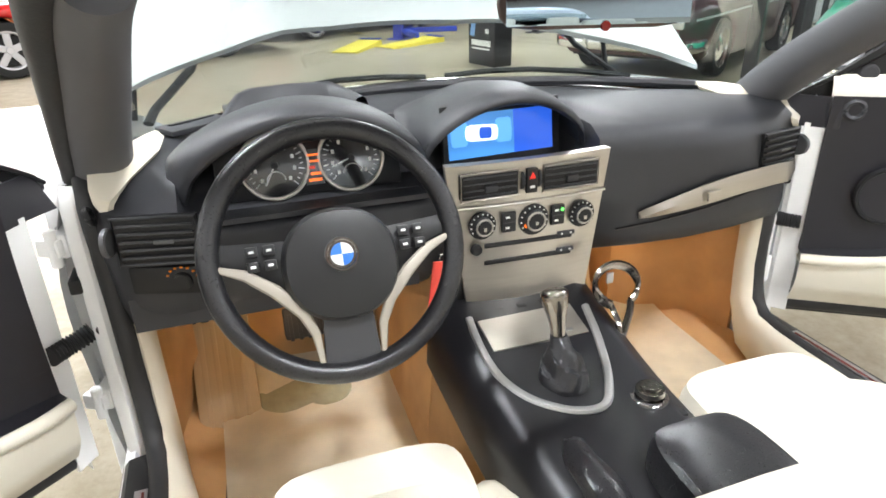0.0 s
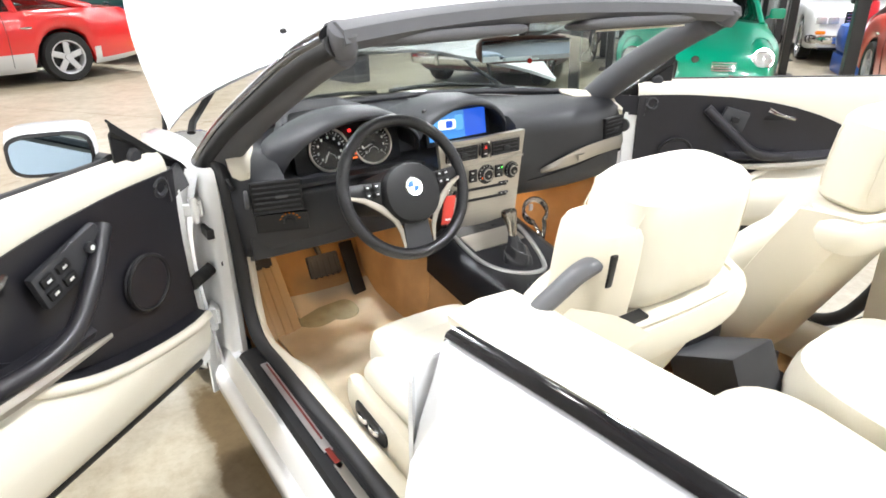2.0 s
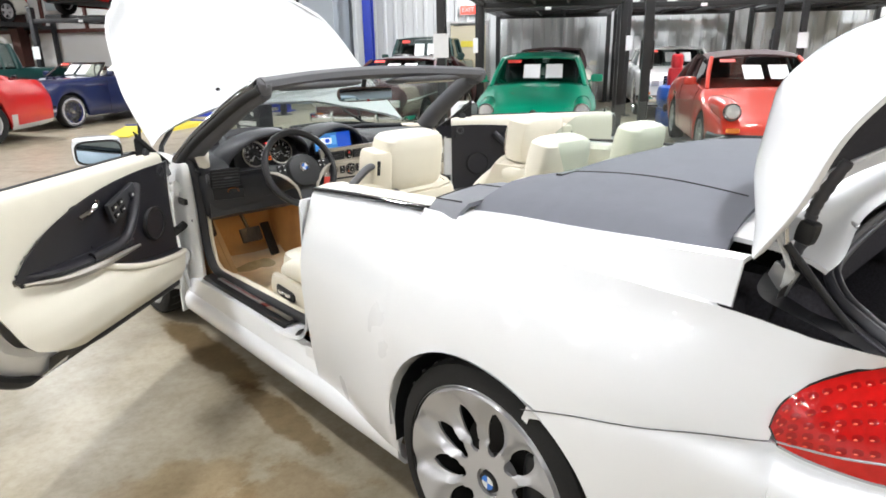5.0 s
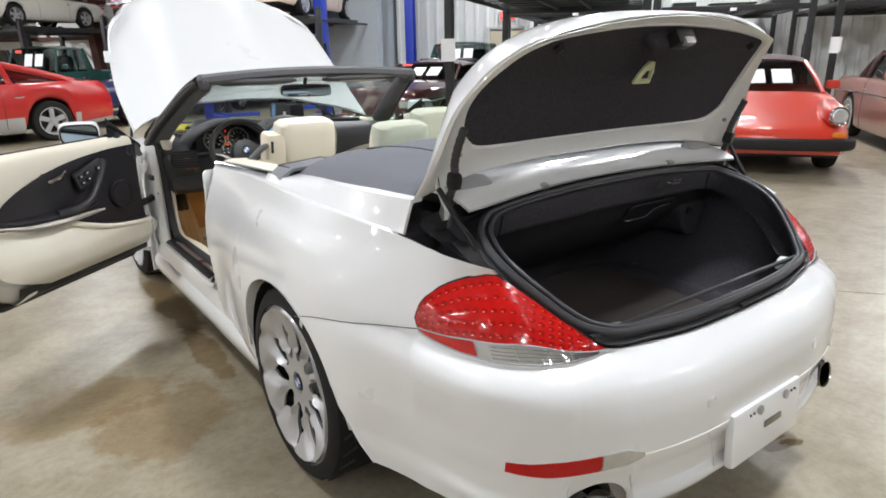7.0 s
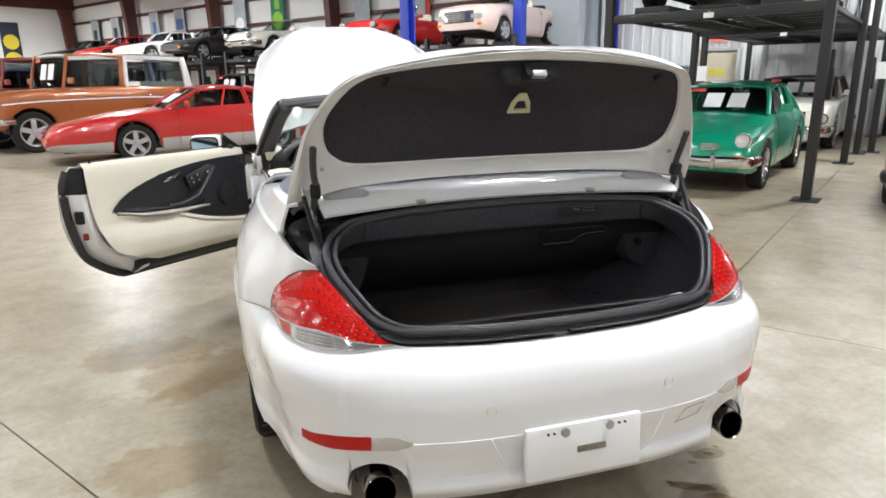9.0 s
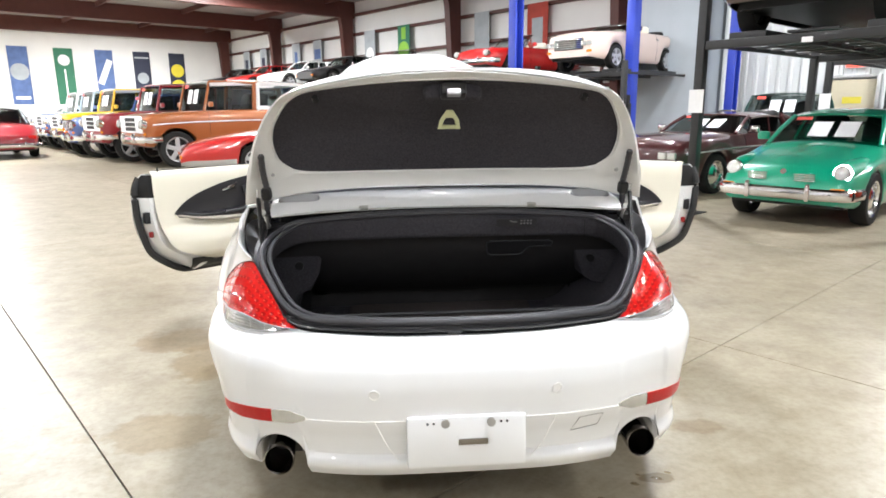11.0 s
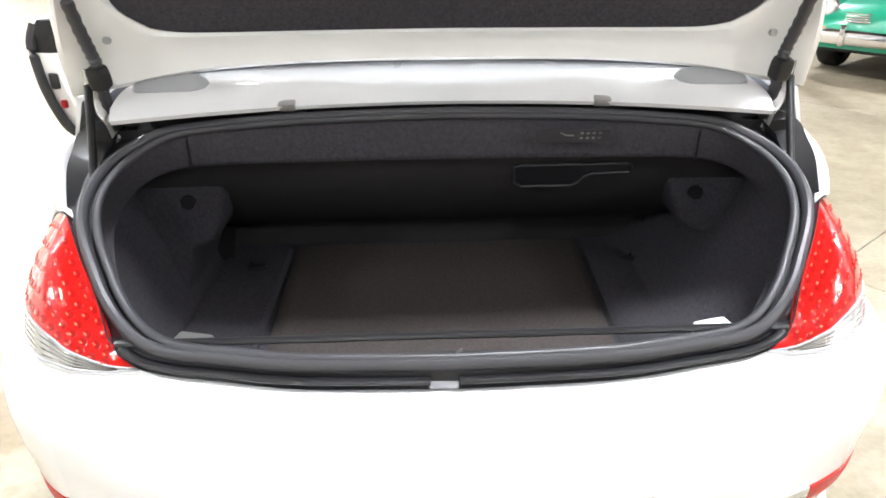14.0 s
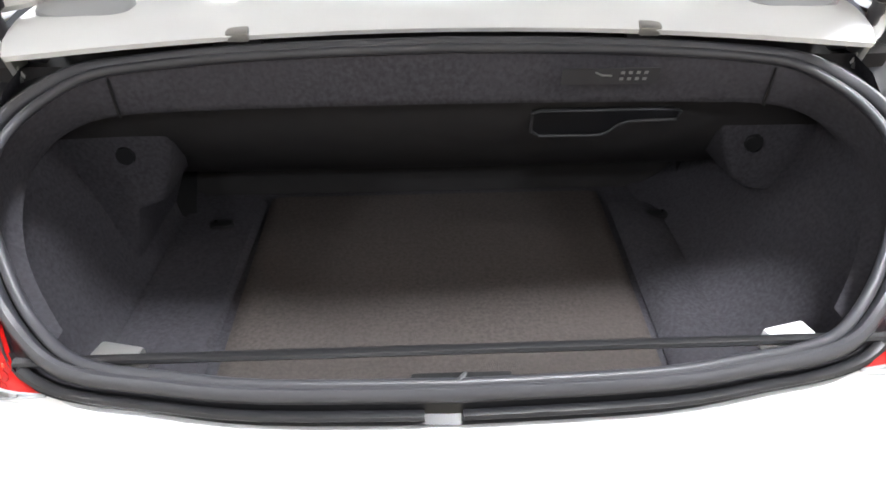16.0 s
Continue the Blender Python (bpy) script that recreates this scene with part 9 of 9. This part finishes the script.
# ---------------------------------------------------------------- seats
def front_seat(cx, sd):
    s = thing("front_seat", pose(cx, 0, 0))
    s.parent = car
    s["label"] = "cream leather front seat with tall headrest"
    part("seat_cushion", cushion((0.34, 0.50, 0.14), pose(0, 2.56, 0.455, 5, 0, 0), p=4, crown=0.14), CREAM, s, "cream seat cushion")
    part("thigh_support", cushion((0.345, 0.19, 0.11), pose(0, 2.800, 0.480, 6, 0, 0), p=4, crown=0.18), CREAM, s, "cream thigh support")
    part("seam", tube([Vector((x, 2.705, 0.532 - 0.012 * (x / 0.17) ** 4)) for x in [-0.16 + 0.32 * i / 8 for i in range(9)]], 0.002, 4), CREAM_PLASTIC, s)
    for q in (-1, 1):
        part("cushion_bolster", tube(catmull([(q * 0.190, 2.36, 0.500), (q * 0.196, 2.50, 0.515), (q * 0.196, 2.66, 0.505), (q * 0.188, 2.79, 0.470)], 4), [0.045, 0.050, 0.054, 0.055, 0.056, 0.056, 0.055, 0.054, 0.053, 0.050, 0.046, 0.040, 0.028], 12), CREAM, s, "cream seat bolster")
        part("back_bolster", tube(catmull([(q * 0.200, 2.395, 0.56), (q * 0.212, 2.34, 0.68), (q * 0.205, 2.25, 0.82), (q * 0.170, 2.15, 0.93)], 4), [0.040, 0.046, 0.052, 0.054, 0.055, 0.055, 0.054, 0.052, 0.050, 0.048, 0.044, 0.038, 0.028], 12), CREAM, s, "cream back bolster")
    part("backrest", cushion((0.38, 0.54, 0.12), pose(0, 2.250, 0.735, 112, 0, 0), p=3.6, crown=0.20), CREAM, s, "cream leather backrest")
    rows = []
    for i in range(11):
        f = i / 10
        y, z = lerp(2.30, 2.055, f), lerp(0.48, 0.965, f)
        w = table([(0, 0.215), (0.5, 0.238), (0.8, 0.232), (1.0, 0.212)], f)
        rows.append([Vector((w * q, y - 0.055 * (1 - q ** 4) + 0.015 + 0.075 * max(0.0, abs(q) - 0.85) / 0.15, z)) for q in (-1, -0.96, -0.90, -0.80, -0.5, 0, 0.5, 0.80, 0.90, 0.96, 1)])
    part("seat_back_shell", thick(grid(rows), 0.02), CREAM_PLASTIC, s, "cream seat back shell")
    part("shoulder", cushion((0.45, 0.17, 0.085), pose(0, 2.085, 0.922, 10, 0, 0), p=3.6, crown=0.22), CREAM, s, "cream shoulder panel")
    hx = -sd * (0.010 if sd < 0 else 0.026)
    HR = pose(hx, 2.080, 1.070, 8, 0, 0)
    part("headrest", cushion((0.296, 0.150, 0.202), HR, p=3.8, crown=0.17), CREAM, s, "rounded cream headrest")
    for dy in (-0.052, 0.052):
        part("seam", tube([HR @ Vector((x, dy, z)) for x, z in squircle(0.1435, 0.0965, 40, 3.8)], 0.0016, 4, closed=True), CREAM_PLASTIC, s)
    for q in (-1, 1):
        part("headrest_post", tube([(hx + q * 0.06, 2.085, 0.93), (hx + q * 0.06, 2.085, 0.985)], 0.006, 8), CHROME, s)
    part("seam", tube([Vector((x, 2.005 + 0.02 * (x / 0.2) ** 2, 0.945 - 0.02 * (x / 0.2) ** 4)) for x in [-0.2 + 0.04 * i for i in range(11)]], 0.0018, 4), CREAM_PLASTIC, s)
    # seat-belt tower on the outer side
    tw = part("belt_tower", cushion((0.100, 0.118, 0.200), pose(sd * 0.150, 2.080, 1.022, 8, 0, 0), p=4, crown=0.16), CREAM_PLASTIC, s, "cream seat-belt tower")
    part("tower_slot", box((0.012, 0.010, 0.055), (sd * 0.178, 2.020, 1.062), (8, 0, 0), bevel=0.003), BLACK_PLASTIC, tw, "dark slot")
    part("belt_guide", tube(catmull([(sd * 0.186, 2.035, 1.072), (sd * 0.215, 2.045, 1.060), (sd * 0.250, 2.060, 1.025), (sd * 0.288, 2.078, 0.985)], 4), [0.012, 0.016, 0.018, 0.019, 0.019, 0.019, 0.019, 0.019, 0.019, 0.019, 0.018, 0.016, 0.010], 12, flat=0.75), GREY_PLASTIC, s, "grey belt guide")
    lo, hi = catmull([(sd * 0.272, 2.052, 0.978), (sd * 0.225, 2.012, 0.968), (sd * 0.175, 1.985, 0.945)], 4), catmull([(sd * 0.238, 2.036, 1.012), (sd * 0.180, 1.998, 0.998), (sd * 0.128, 1.978, 0.962)], 4)
    part("belt", thick(grid([[a.lerp(b, f) for f in (0, 0.5, 1)] for a, b in zip(lo, hi)]), 0.003), CREAM_PLASTIC, s, "cream seat belt")
    part("back_slot", box((0.065, 0.02, 0.006), (sd * 0.125, 2.018, 0.966), (10, 0, 0)), BLACK_PLASTIC, s)
    # side trim with the seat switches
    part("seat_side", cushion((0.05, 0.46, 0.13), pose(sd * 0.245, 2.60, 0.40, 4, 0, 0), p=3.6), CREAM_PLASTIC, s, "cream seat side trim")
    part("switch_bezel", cushion((0.02, 0.17, 0.05), pose(sd * 0.270, 2.66, 0.41, 4, 0, 0), p=3), BLACK_PLASTIC, s, "black seat switch bezel")
    for k in range(2):
        part("seat_switch", cushion((0.02, 0.05, 0.018), pose(sd * 0.278, 2.63 + 0.06 * k, 0.412)), CHROME, s)
    part("seat_rail", box((0.42, 0.50, 0.05), (0, 2.56, 0.315), bevel=0.01), BLACK_PLASTIC, s, "black seat rail")
    return s


front_seat(-0.400, -1)
front_seat(0.408, 1)


def rear_seat(cx):
    s = thing("rear_seat", pose(cx, 0, 0))
    s.parent = car
    s["label"] = "cream leather rear bucket seat"
    part("seat_cushion", cushion((0.46, 0.52, 0.16), pose(0, 1.815, 0.562, 8), p=3.6, crown=0.18), CREAM, s, "cream rear cushion")
    part("backrest", cushion((0.47, 0.50, 0.12), pose(0, 1.535, 0.79, 106), p=3.0, crown=0.25), CREAM, s, "cream rear backrest")
    part("shoulder_roll", cushion((0.42, 0.13, 0.12), pose(0, 1.475, 1.000, 12), p=3.0, crown=0.25), CREAM, s, "cream shoulder roll")
    part("headrest", cushion((0.262, 0.115, 0.165), pose(0, 1.450, 1.112, 10), p=3.4, crown=0.24), CREAM, s, "rounded cream rear headrest")
    part("seam", tube([Vector((x, 1.512, 1.112 - 0.010 * (x / 0.13) ** 2)) for x in [-0.12 + 0.03 * i for i in range(9)]], 0.0016, 4), CREAM_PLASTIC, s)
    return s


rear_seat(-0.250)
rear_seat(0.250)
part("rear_shelf", box((1.36, 0.30, 0.05), (0, 1.42, 0.98), bevel=0.02), CREAM_PLASTIC, car, "cream panel behind the rear seats")
part("rear_bulkhead", box((1.40, 0.04, 0.62), (0, 1.40, 0.66)), CREAM_PLASTIC, car)

# ---------------------------------------------------------------- the parked cars
RED_GT = paint("bright_red_paint", (0.50, 0.012, 0.012))
ORANGE_RED = paint("orange_red_paint", (0.62, 0.045, 0.022))
GREEN_P = paint("turquoise_green_paint", (0.0, 0.30, 0.17))
MAROON = paint("dark_maroon_paint", (0.055, 0.006, 0.008))
NAVY = paint("navy_blue_paint", (0.012, 0.02, 0.075))
COPPER = paint("copper_orange_paint", (0.36, 0.11, 0.03), metal=0.2)
DARK_RED = paint("wine_red_paint", (0.26, 0.012, 0.02))
YELLOW_P = paint("yellow_paint", (0.72, 0.42, 0.02))
PALE_BLUE = paint("pale_blue_paint", (0.40, 0.50, 0.58))
MID_BLUE = paint("mid_blue_paint", (0.06, 0.11, 0.30))
CREAM_P = paint("cream_white_paint", (0.70, 0.68, 0.60))
PINK_P = paint("dusty_rose_paint", (0.42, 0.20, 0.17), metal=0.2)
PINK_PALE = paint("pale_pink_paint", (0.66, 0.52, 0.46))
BLACK_P = paint("black_paint", (0.012, 0.012, 0.014))
DARK_GREEN = paint("dark_green_paint", (0.01, 0.045, 0.04))
WHITE_P = paint("white_paint", (0.74, 0.74, 0.72))
SILVER_P = paint("silver_paint", (0.50, 0.50, 0.50), metal=0.3)
VINYL_TOP = mat("dark_vinyl_top", (0.06, 0.03, 0.03), rough=0.6, bump=0.2, bump_scale=300)

WEDGE = ((0, 0.58), (0.06, 0.64), (0.32, 0.84), (0.45, 0.90), (0.8, 0.95), (0.97, 0.93), (1, 0.82))
NOSE = ((0, 0.50), (0.025, 0.60), (0.08, 0.68), (0.22, 0.80), (0.36, 0.87), (0.47, 0.90), (0.8, 0.95), (0.97, 0.93), (1, 0.82))
BUG = ((0, 0.56), (0.05, 0.68), (0.2, 0.82), (0.34, 0.93), (0.7, 0.95), (0.9, 0.82), (1, 0.62))
GT911 = ((0, 0.46), (0.03, 0.55), (0.13, 0.70), (0.31, 0.90), (0.7, 0.98), (0.9, 0.86), (1, 0.64))
SEDAN = ((0, 0.80), (0.04, 0.88), (0.3, 0.96), (0.6, 0.98), (0.9, 0.96), (1, 0.84))
TRUCK = ((0, 1.02), (0.05, 1.08), (0.3, 1.14), (0.6, 1.16), (1, 1.12))
ROADSTER = ((0, 0.62), (0.06, 0.74), (0.3, 0.82), (0.55, 0.84), (0.9, 0.78), (1, 0.64))
OLD = ((0, 0.90), (0.06, 1.0), (0.3, 1.06), (0.6, 1.10), (0.88, 1.0), (1, 0.70))
BOXY = [(0.93, 0.0), (0.985, 0.06), (1.0, 0.25), (1.0, 0.55), (0.995, 0.78), (0.98, 0.93), (0.93, 1.0)]


def at_hall(u, v, turn=0.0, z=0.0, k=1.0):
    return hall_m(u, v, z, turn) @ Matrix.Scale(k, 4)


parked_car("sports_coupe", "bright orange-red rear-engined sports coupe with black trim", "car", at_hall(7.29, -1.22), ORANGE_RED, L=4.29, W=1.68, wb=2.27, fo=0.93, wr=0.32,
           belt=GT911, cabin=(0.30, 0.44, 0.64, 0.92), height=1.32, bumper=BLACK_PLASTIC, lamp_z=0.70, nose=0.84, crown=0.03, cab_w=0.70, roof_m=VINYL_TOP, pillar_m=ORANGE_RED, ground=0.18, fenders=True)
parked_car("classic_coupe", "turquoise green classic coupe with chrome bumpers", "car", at_hall(7.65, 1.72), GREEN_P, L=4.14, W=1.63, wb=2.40, fo=0.80, wr=0.32,
           belt=BUG, cabin=(0.30, 0.42, 0.66, 0.88), height=1.33, style="cap", lamp_z=0.66, grille="twin", nose=0.86, crown=0.06, cab_w=0.70, fenders=True)
parked_car("fastback_coupe", "dark maroon fastback coupe with a silver side strip", "car", at_hall(9.2, 4.45, -6), MAROON, L=4.8, W=1.80, wb=2.75, fo=0.95, wr=0.33,
           belt=SEDAN, cabin=(0.34, 0.46, 0.68, 0.93), height=1.30, style="cap", belt_strip=SILVER_P, lamps="square", lamp_z=0.66)
parked_car("luxury_coupe", "large white seventies coupe with chrome bumper", "car", at_hall(13.3, -1.1), WHITE_P, L=5.4, W=1.95, wb=2.9, fo=1.1, wr=0.35,
           belt=SEDAN, cabin=(0.42, 0.50, 0.72, 0.80), height=1.38, style="cap", white_wall=True, grille="bars", lamps="square", lamp_z=0.72, section=BOXY, nose=0.94)
parked_car("rose_convertible", "dusty rose sixties car with a dark vinyl top", "car", at_hall(7.6, -3.98), PINK_P, L=5.2, W=1.95, wb=3.0, fo=0.9, wr=0.35,
           belt=SEDAN, cabin=(0.34, 0.42, 0.66, 0.76), height=1.40, style="wire", white_wall=True, roof_m=VINYL_TOP, grille="bars", belt_strip=CHROME, section=BOXY, nose=0.94)
parked_car("cream_sedan", "cream sixties car with chrome grille", "car", at_hall(13.4, 1.7), CREAM_P, L=5.0, W=1.9, wb=2.9, fo=0.9, wr=0.34,
           belt=SEDAN, cabin=(0.34, 0.43, 0.68, 0.78), height=1.40, style="cap", white_wall=True, grille="bars", roof_m=VINYL_TOP, section=BOXY, nose=0.93)
parked_car("dark_pickup", "dark green classic truck", "truck", at_hall(13.9, 4.9), DARK_GREEN, L=4.9, W=1.9, wb=2.9, fo=0.8, wr=0.36,
           belt=TRUCK, cabin=(0.32, 0.37, 0.56, 0.60), height=1.72, style="cap", grille="bars", lamp_z=0.85, section=BOXY, nose=0.92, ground=0.3)
# the row on the far side of the aisle
parked_car("muscle_coupe", "bright red eighties coupe with silver lower panels", "car", at_hall(5.15, 12.6, -18, 0, 1.12), RED_GT, L=5.02, W=1.84, wb=2.57, fo=1.36, wr=0.325,
           belt=NOSE, cabin=(0.385, 0.515, 0.68, 0.88), height=1.27, lower=SILVER_P, lower_z=0.36, bumper=None, lamps=None, nose=0.86, crown=0.03, cab_w=0.70, ground=0.17)
parked_car("navy_convertible", "navy blue sixties convertible with its top down", "car", at_hall(10.3, 12.15, -6), NAVY, L=4.61, W=1.73, wb=2.74, fo=0.75, wr=0.33,
           belt=SEDAN, cabin=(0.36, 0.44, 0.66, 0.74), height=1.30, open_top=True, style="wire", white_wall=True, roof_m=PAPER, grille="bars", lamp_z=0.70, section=BOXY, nose=0.92)
ORV = dict(L=3.95, W=1.75, wb=2.34, fo=0.62, wr=0.37, belt=TRUCK, cabin=(0.32, 0.36, 0.955, 0.985), height=1.78, grille="off_roader", lamp_z=0.88, section=BOXY, nose=0.95, ground=0.36, cab_w=0.84, crown=0.02)
parked_car("off_roader", "copper orange off-roader with a white hardtop", "off-roader", at_hall(4.55, 16.6, 0, 0, 1.25), COPPER, roof_m=WHITE_P, front_m=COPPER, belt_strip=PAPER, **ORV)
parked_car("off_roader", "dark red short off-roader with a dark top", "off-roader", at_hall(4.3, 19.6, 0, 0, 1.25), DARK_RED, roof_m=DARK_RED, **ORV)
parked_car("vintage_sedan", "dark blue prewar car with chrome lamps", "car", at_hall(4.0, 22.0, 0, 0, 1.2), MID_BLUE, L=4.3, W=1.65, wb=2.7, fo=0.5, wr=0.36, belt=OLD, cabin=(0.42, 0.46, 0.72, 0.9), height=1.65, style="cap", lamp_z=0.85, nose=0.6, grille="bars", ground=0.3)
parked_car("off_roader", "yellow off-roader with a white hardtop", "off-roader", at_hall(4.3, 24.4, 0, 0, 1.25), YELLOW_P, roof_m=WHITE_P, front_m=YELLOW_P, **ORV)
parked_car("off_roader", "mid blue off-roader with pale top", "off-roader", at_hall(4.3, 27.2, 0, 0, 1.25), MID_BLUE, roof_m=PALE_BLUE, **ORV)
parked_car("off_roader", "pale blue off-roader with white top", "off-roader", at_hall(4.3, 29.8, 0, 0, 1.25), PALE_BLUE, roof_m=WHITE_P, **ORV)
parked_car("old_coupe", "cream old car at the end of the row", "car", at_hall(4.3, 32.6), CREAM_P, L=4.4, W=1.7, belt=OLD, height=1.6, style="cap")
parked_car("rounded_convertible", "dark red forties convertible seen from its chrome rear bumper", "car", at_hall(1.7, 26.4, -88), DARK_RED, L=4.9, W=1.85, wb=2.9, fo=0.9, wr=0.36,
           belt=OLD, cabin=(0.40, 0.46, 0.66, 0.78), height=1.55, style="cap", roof_m=BLACK_PLASTIC, papers=False, tail=0.75, nose=0.7)
for u, v, c, lab in ((9.6, 14.6, DARK_GREEN, "dark green forties pickup truck"), (9.9, 17.4, BLACK_P, "black forties pickup truck")):
    parked_car("old_pickup", lab, "truck", at_hall(u, v), c, L=4.7, W=1.85, wb=2.9, fo=0.6, wr=0.37, belt=TRUCK, cabin=(0.36, 0.40, 0.56, 0.59), height=1.75, style="cap", grille="bars", lamp_z=0.95, nose=0.8, ground=0.32)
parked_car("yellow_roof_sedan", "black sedan with a yellow roof", "car", at_hall(14.2, 12.0), BLACK_P, L=4.7, W=1.8, belt=SEDAN, height=1.45, style="cap", roof_m=YELLOW_P, cabin=(0.32, 0.42, 0.68, 0.82))

# lifts and the cars on them
four_post_lift(at_hall(7.04, 1.635), 2.58, 3.95, 3.6, 2.28, "black four-post storage lift over the green coupe")
parked_car("lifted_sedan", "dark brown car parked up on the lift", "car", at_hall(7.6, 1.78, 0, 2.35), paint("dark_brown_paint", (0.05, 0.025, 0.012)), L=4.6, W=1.75, belt=SEDAN, height=1.4, cabin=(0.32, 0.42, 0.68, 0.82), style="cap", section=BOXY, nose=0.93)
four_post_lift(at_hall(13.0, -1.35), 2.9, 4.0, 3.6, 2.32, "black four-post storage lift over the white coupe")
four_post_lift(at_hall(12.6, 1.75), 2.9, 4.0, 3.6, 2.30, "black four-post storage lift in the second row")
parked_car("lifted_coupe", "dark car parked up on the lift", "car", at_hall(13.3, 1.75, 0, 2.37), BLACK_P, L=4.5, W=1.75, belt=SEDAN, height=1.35, cabin=(0.32, 0.42, 0.68, 0.85))
four_post_lift(at_hall(12.9, -4.7), 2.9, 4.0, 3.6, 2.32, "black four-post storage lift behind the rose car")
parked_car("lifted_sedan", "dark car parked up on the lift", "car", at_hall(13.5, -4.7, 0, 2.39), BLACK_P, L=4.5, W=1.75, belt=SEDAN, height=1.35, cabin=(0.32, 0.42, 0.68, 0.85))
UP = [(9.3, PINK_PALE, "pale pink two-seat convertible on the upper rack", True, SEDAN, "square"), (12.9, RED_GT, "red classic roadster on the upper rack", True, ROADSTER, "round"),
      (18.6, CREAM_P, "cream classic roadster on the upper rack", True, ROADSTER, "round"), (22.9, BLACK_P, "black coupe on the upper rack", False, WEDGE, None),
      (26.6, WHITE_P, "white coupe on the upper rack", False, WEDGE, None), (30.3, RED_GT, "red coupe on the upper rack", False, WEDGE, None), (34.0, BLACK_P, "black coupe at the end of the upper rack", False, WEDGE, None)]
for v, c, lab, op, bl, lm in UP:
    four_post_lift(at_hall(12.9, v), 2.8, 4.0, 2.55, 2.32, "black storage rack along the hall wall")
    parked_car("rack_car", lab, "car", at_hall(13.35, v, 0, 2.39), c, L=4.4, W=1.75, wb=2.5, fo=0.9, wr=0.31, belt=bl, height=1.28, cabin=(0.36, 0.46, 0.68, 0.80), open_top=op, lamps=lm, roof_m=None if not op else BLACK_PLASTIC, papers=False,
               bumper="chrome" if lm == "round" else None, grille="bars" if lm == "square" else None)
for u, v, turn in ((10.9, 9.7, 90), (13.8, 8.3, -90), (16.2, 6.7, 90)):
    two_post(at_hall(u, v, turn), 4.6)

# ---------------------------------------------------------------- loose things on the floor
TOY_BLUE = mat("blue_toy_plastic", (0.02, 0.10, 0.45), rough=0.35, vary=0.1, coat=0.4)
TOY_RED = mat("red_toy_plastic", (0.55, 0.02, 0.03), rough=0.3, vary=0.1, coat=0.4)
toy = thing("coin_ride", at_hall(11.4, -0.70))
tagged(toy, "red and blue coin-operated ride standing between the cars", "coin ride")
part("base", box((0.55, 0.75, 0.30), (0, 0, 0.15), bevel=0.05), TOY_BLUE, toy)
part("body", cushion((0.62, 0.80, 0.42), pose(0, 0, 0.52), p=3.5), TOY_BLUE, toy)
part("wheel_disc", cyl(0.17, 0.17, 0.06, (0.0, -0.40, 0.40), (90, 0, 0), 20, bevel=0.01), BLACK_PLASTIC, toy)
part("seat_back", cushion((0.30, 0.24, 0.40), pose(0, 0.05, 0.86), p=2.4), TOY_RED, toy)
part("knob", cushion((0.22, 0.22, 0.26), pose(0, 0.02, 1.16), p=2.0), TOY_RED, toy)
part("plate", box((0.22, 0.01, 0.10), (0, -0.405, 0.66)), PAPER, toy)

WATER = glass_mat("water_film", (0.72, 0.66, 0.55), 0.02)
rng = random.Random(4)
for x, y, a, b in ((0.605, 0.205, 0.075, 0.022), (0.655, 0.125, 0.045, 0.020), (0.800, 0.365, 0.020, 0.009), (0.860, 0.400, 0.012, 0.007), (0.700, 0.335, 0.016, 0.008), (0.735, 0.395, 0.009, 0.006), (0.540, 0.255, 0.012, 0.007)):
    k = [1 + 0.35 * rng.random() for _ in range(18)]
    rows = [[Vector((f * a * k[i] * math.cos(2 * math.pi * i / 18), f * b * k[i] * math.sin(2 * math.pi * i / 18), z)) for i in range(18)] for f, z in ((1.0, 0.0), (0.92, 0.0014), (0.6, 0.0018), (0.1, 0.0019))]
    bm = grid(rows, closed=True)
    bm.verts.ensure_lookup_table()
    bm.faces.new([bm.verts[3 * 18 + j] for j in range(18)])
    pd = part("water_puddle", bm, WATER, m=pose(x, y, 0.0006, 0, 0, -25))
    tagged(pd, "small clear water puddle on the concrete floor", "puddle", group="water drops")

board = thing("display_board", at_hall(8.75, 6.55, -24))
tagged(board, "black display board with white print and blue tape", "sign")
part("panel", box((0.62, 0.30, 0.62), (0, 0, 0.31), bevel=0.02), BLACK_PLASTIC, board)
part("title_bar", box((0.44, 0.006, 0.075), (0, -0.153, 0.30)), WHITE_MARK, board, "white title bar")
part("text_bar", box((0.40, 0.006, 0.022), (0, -0.153, 0.225)), WHITE_MARK, board)
part("text_bar", box((0.07, 0.006, 0.06), (0.14, -0.153, 0.46)), WHITE_MARK, board)
part("tape", box((0.10, 0.006, 0.24), (-0.19, -0.154, 0.50), (0, 10, 0)), mat("blue_tape", (0.18, 0.35, 0.65), rough=0.6), board, "strip of blue tape")

for u, v, turn in ((9.35, 9.5, 20), (10.2, 9.0, -8)):
    r = thing("wheel_ramp", at_hall(u, v, turn))
    tagged(r, "yellow steel wheel ramp lying on the floor", "ramp", group="wheel ramps")
    part("deck", box((0.42, 1.3, 0.015), (0, 0, 0.048), (2.5, 0, 0), bevel=0.004), LIFT_YELLOW, r)
    for x in (-0.2, 0.2):
        part("side", thick(grid([[Vector((x, -0.65, 0.0)), Vector((x, -0.65, 0.03))], [Vector((x, 0.65, 0.0)), Vector((x, 0.65, 0.09))]]), 0.012), LIFT_YELLOW, r)
    part("stop", box((0.42, 0.04, 0.06), (0, 0.64, 0.08), bevel=0.006), LIFT_BLUE, r)
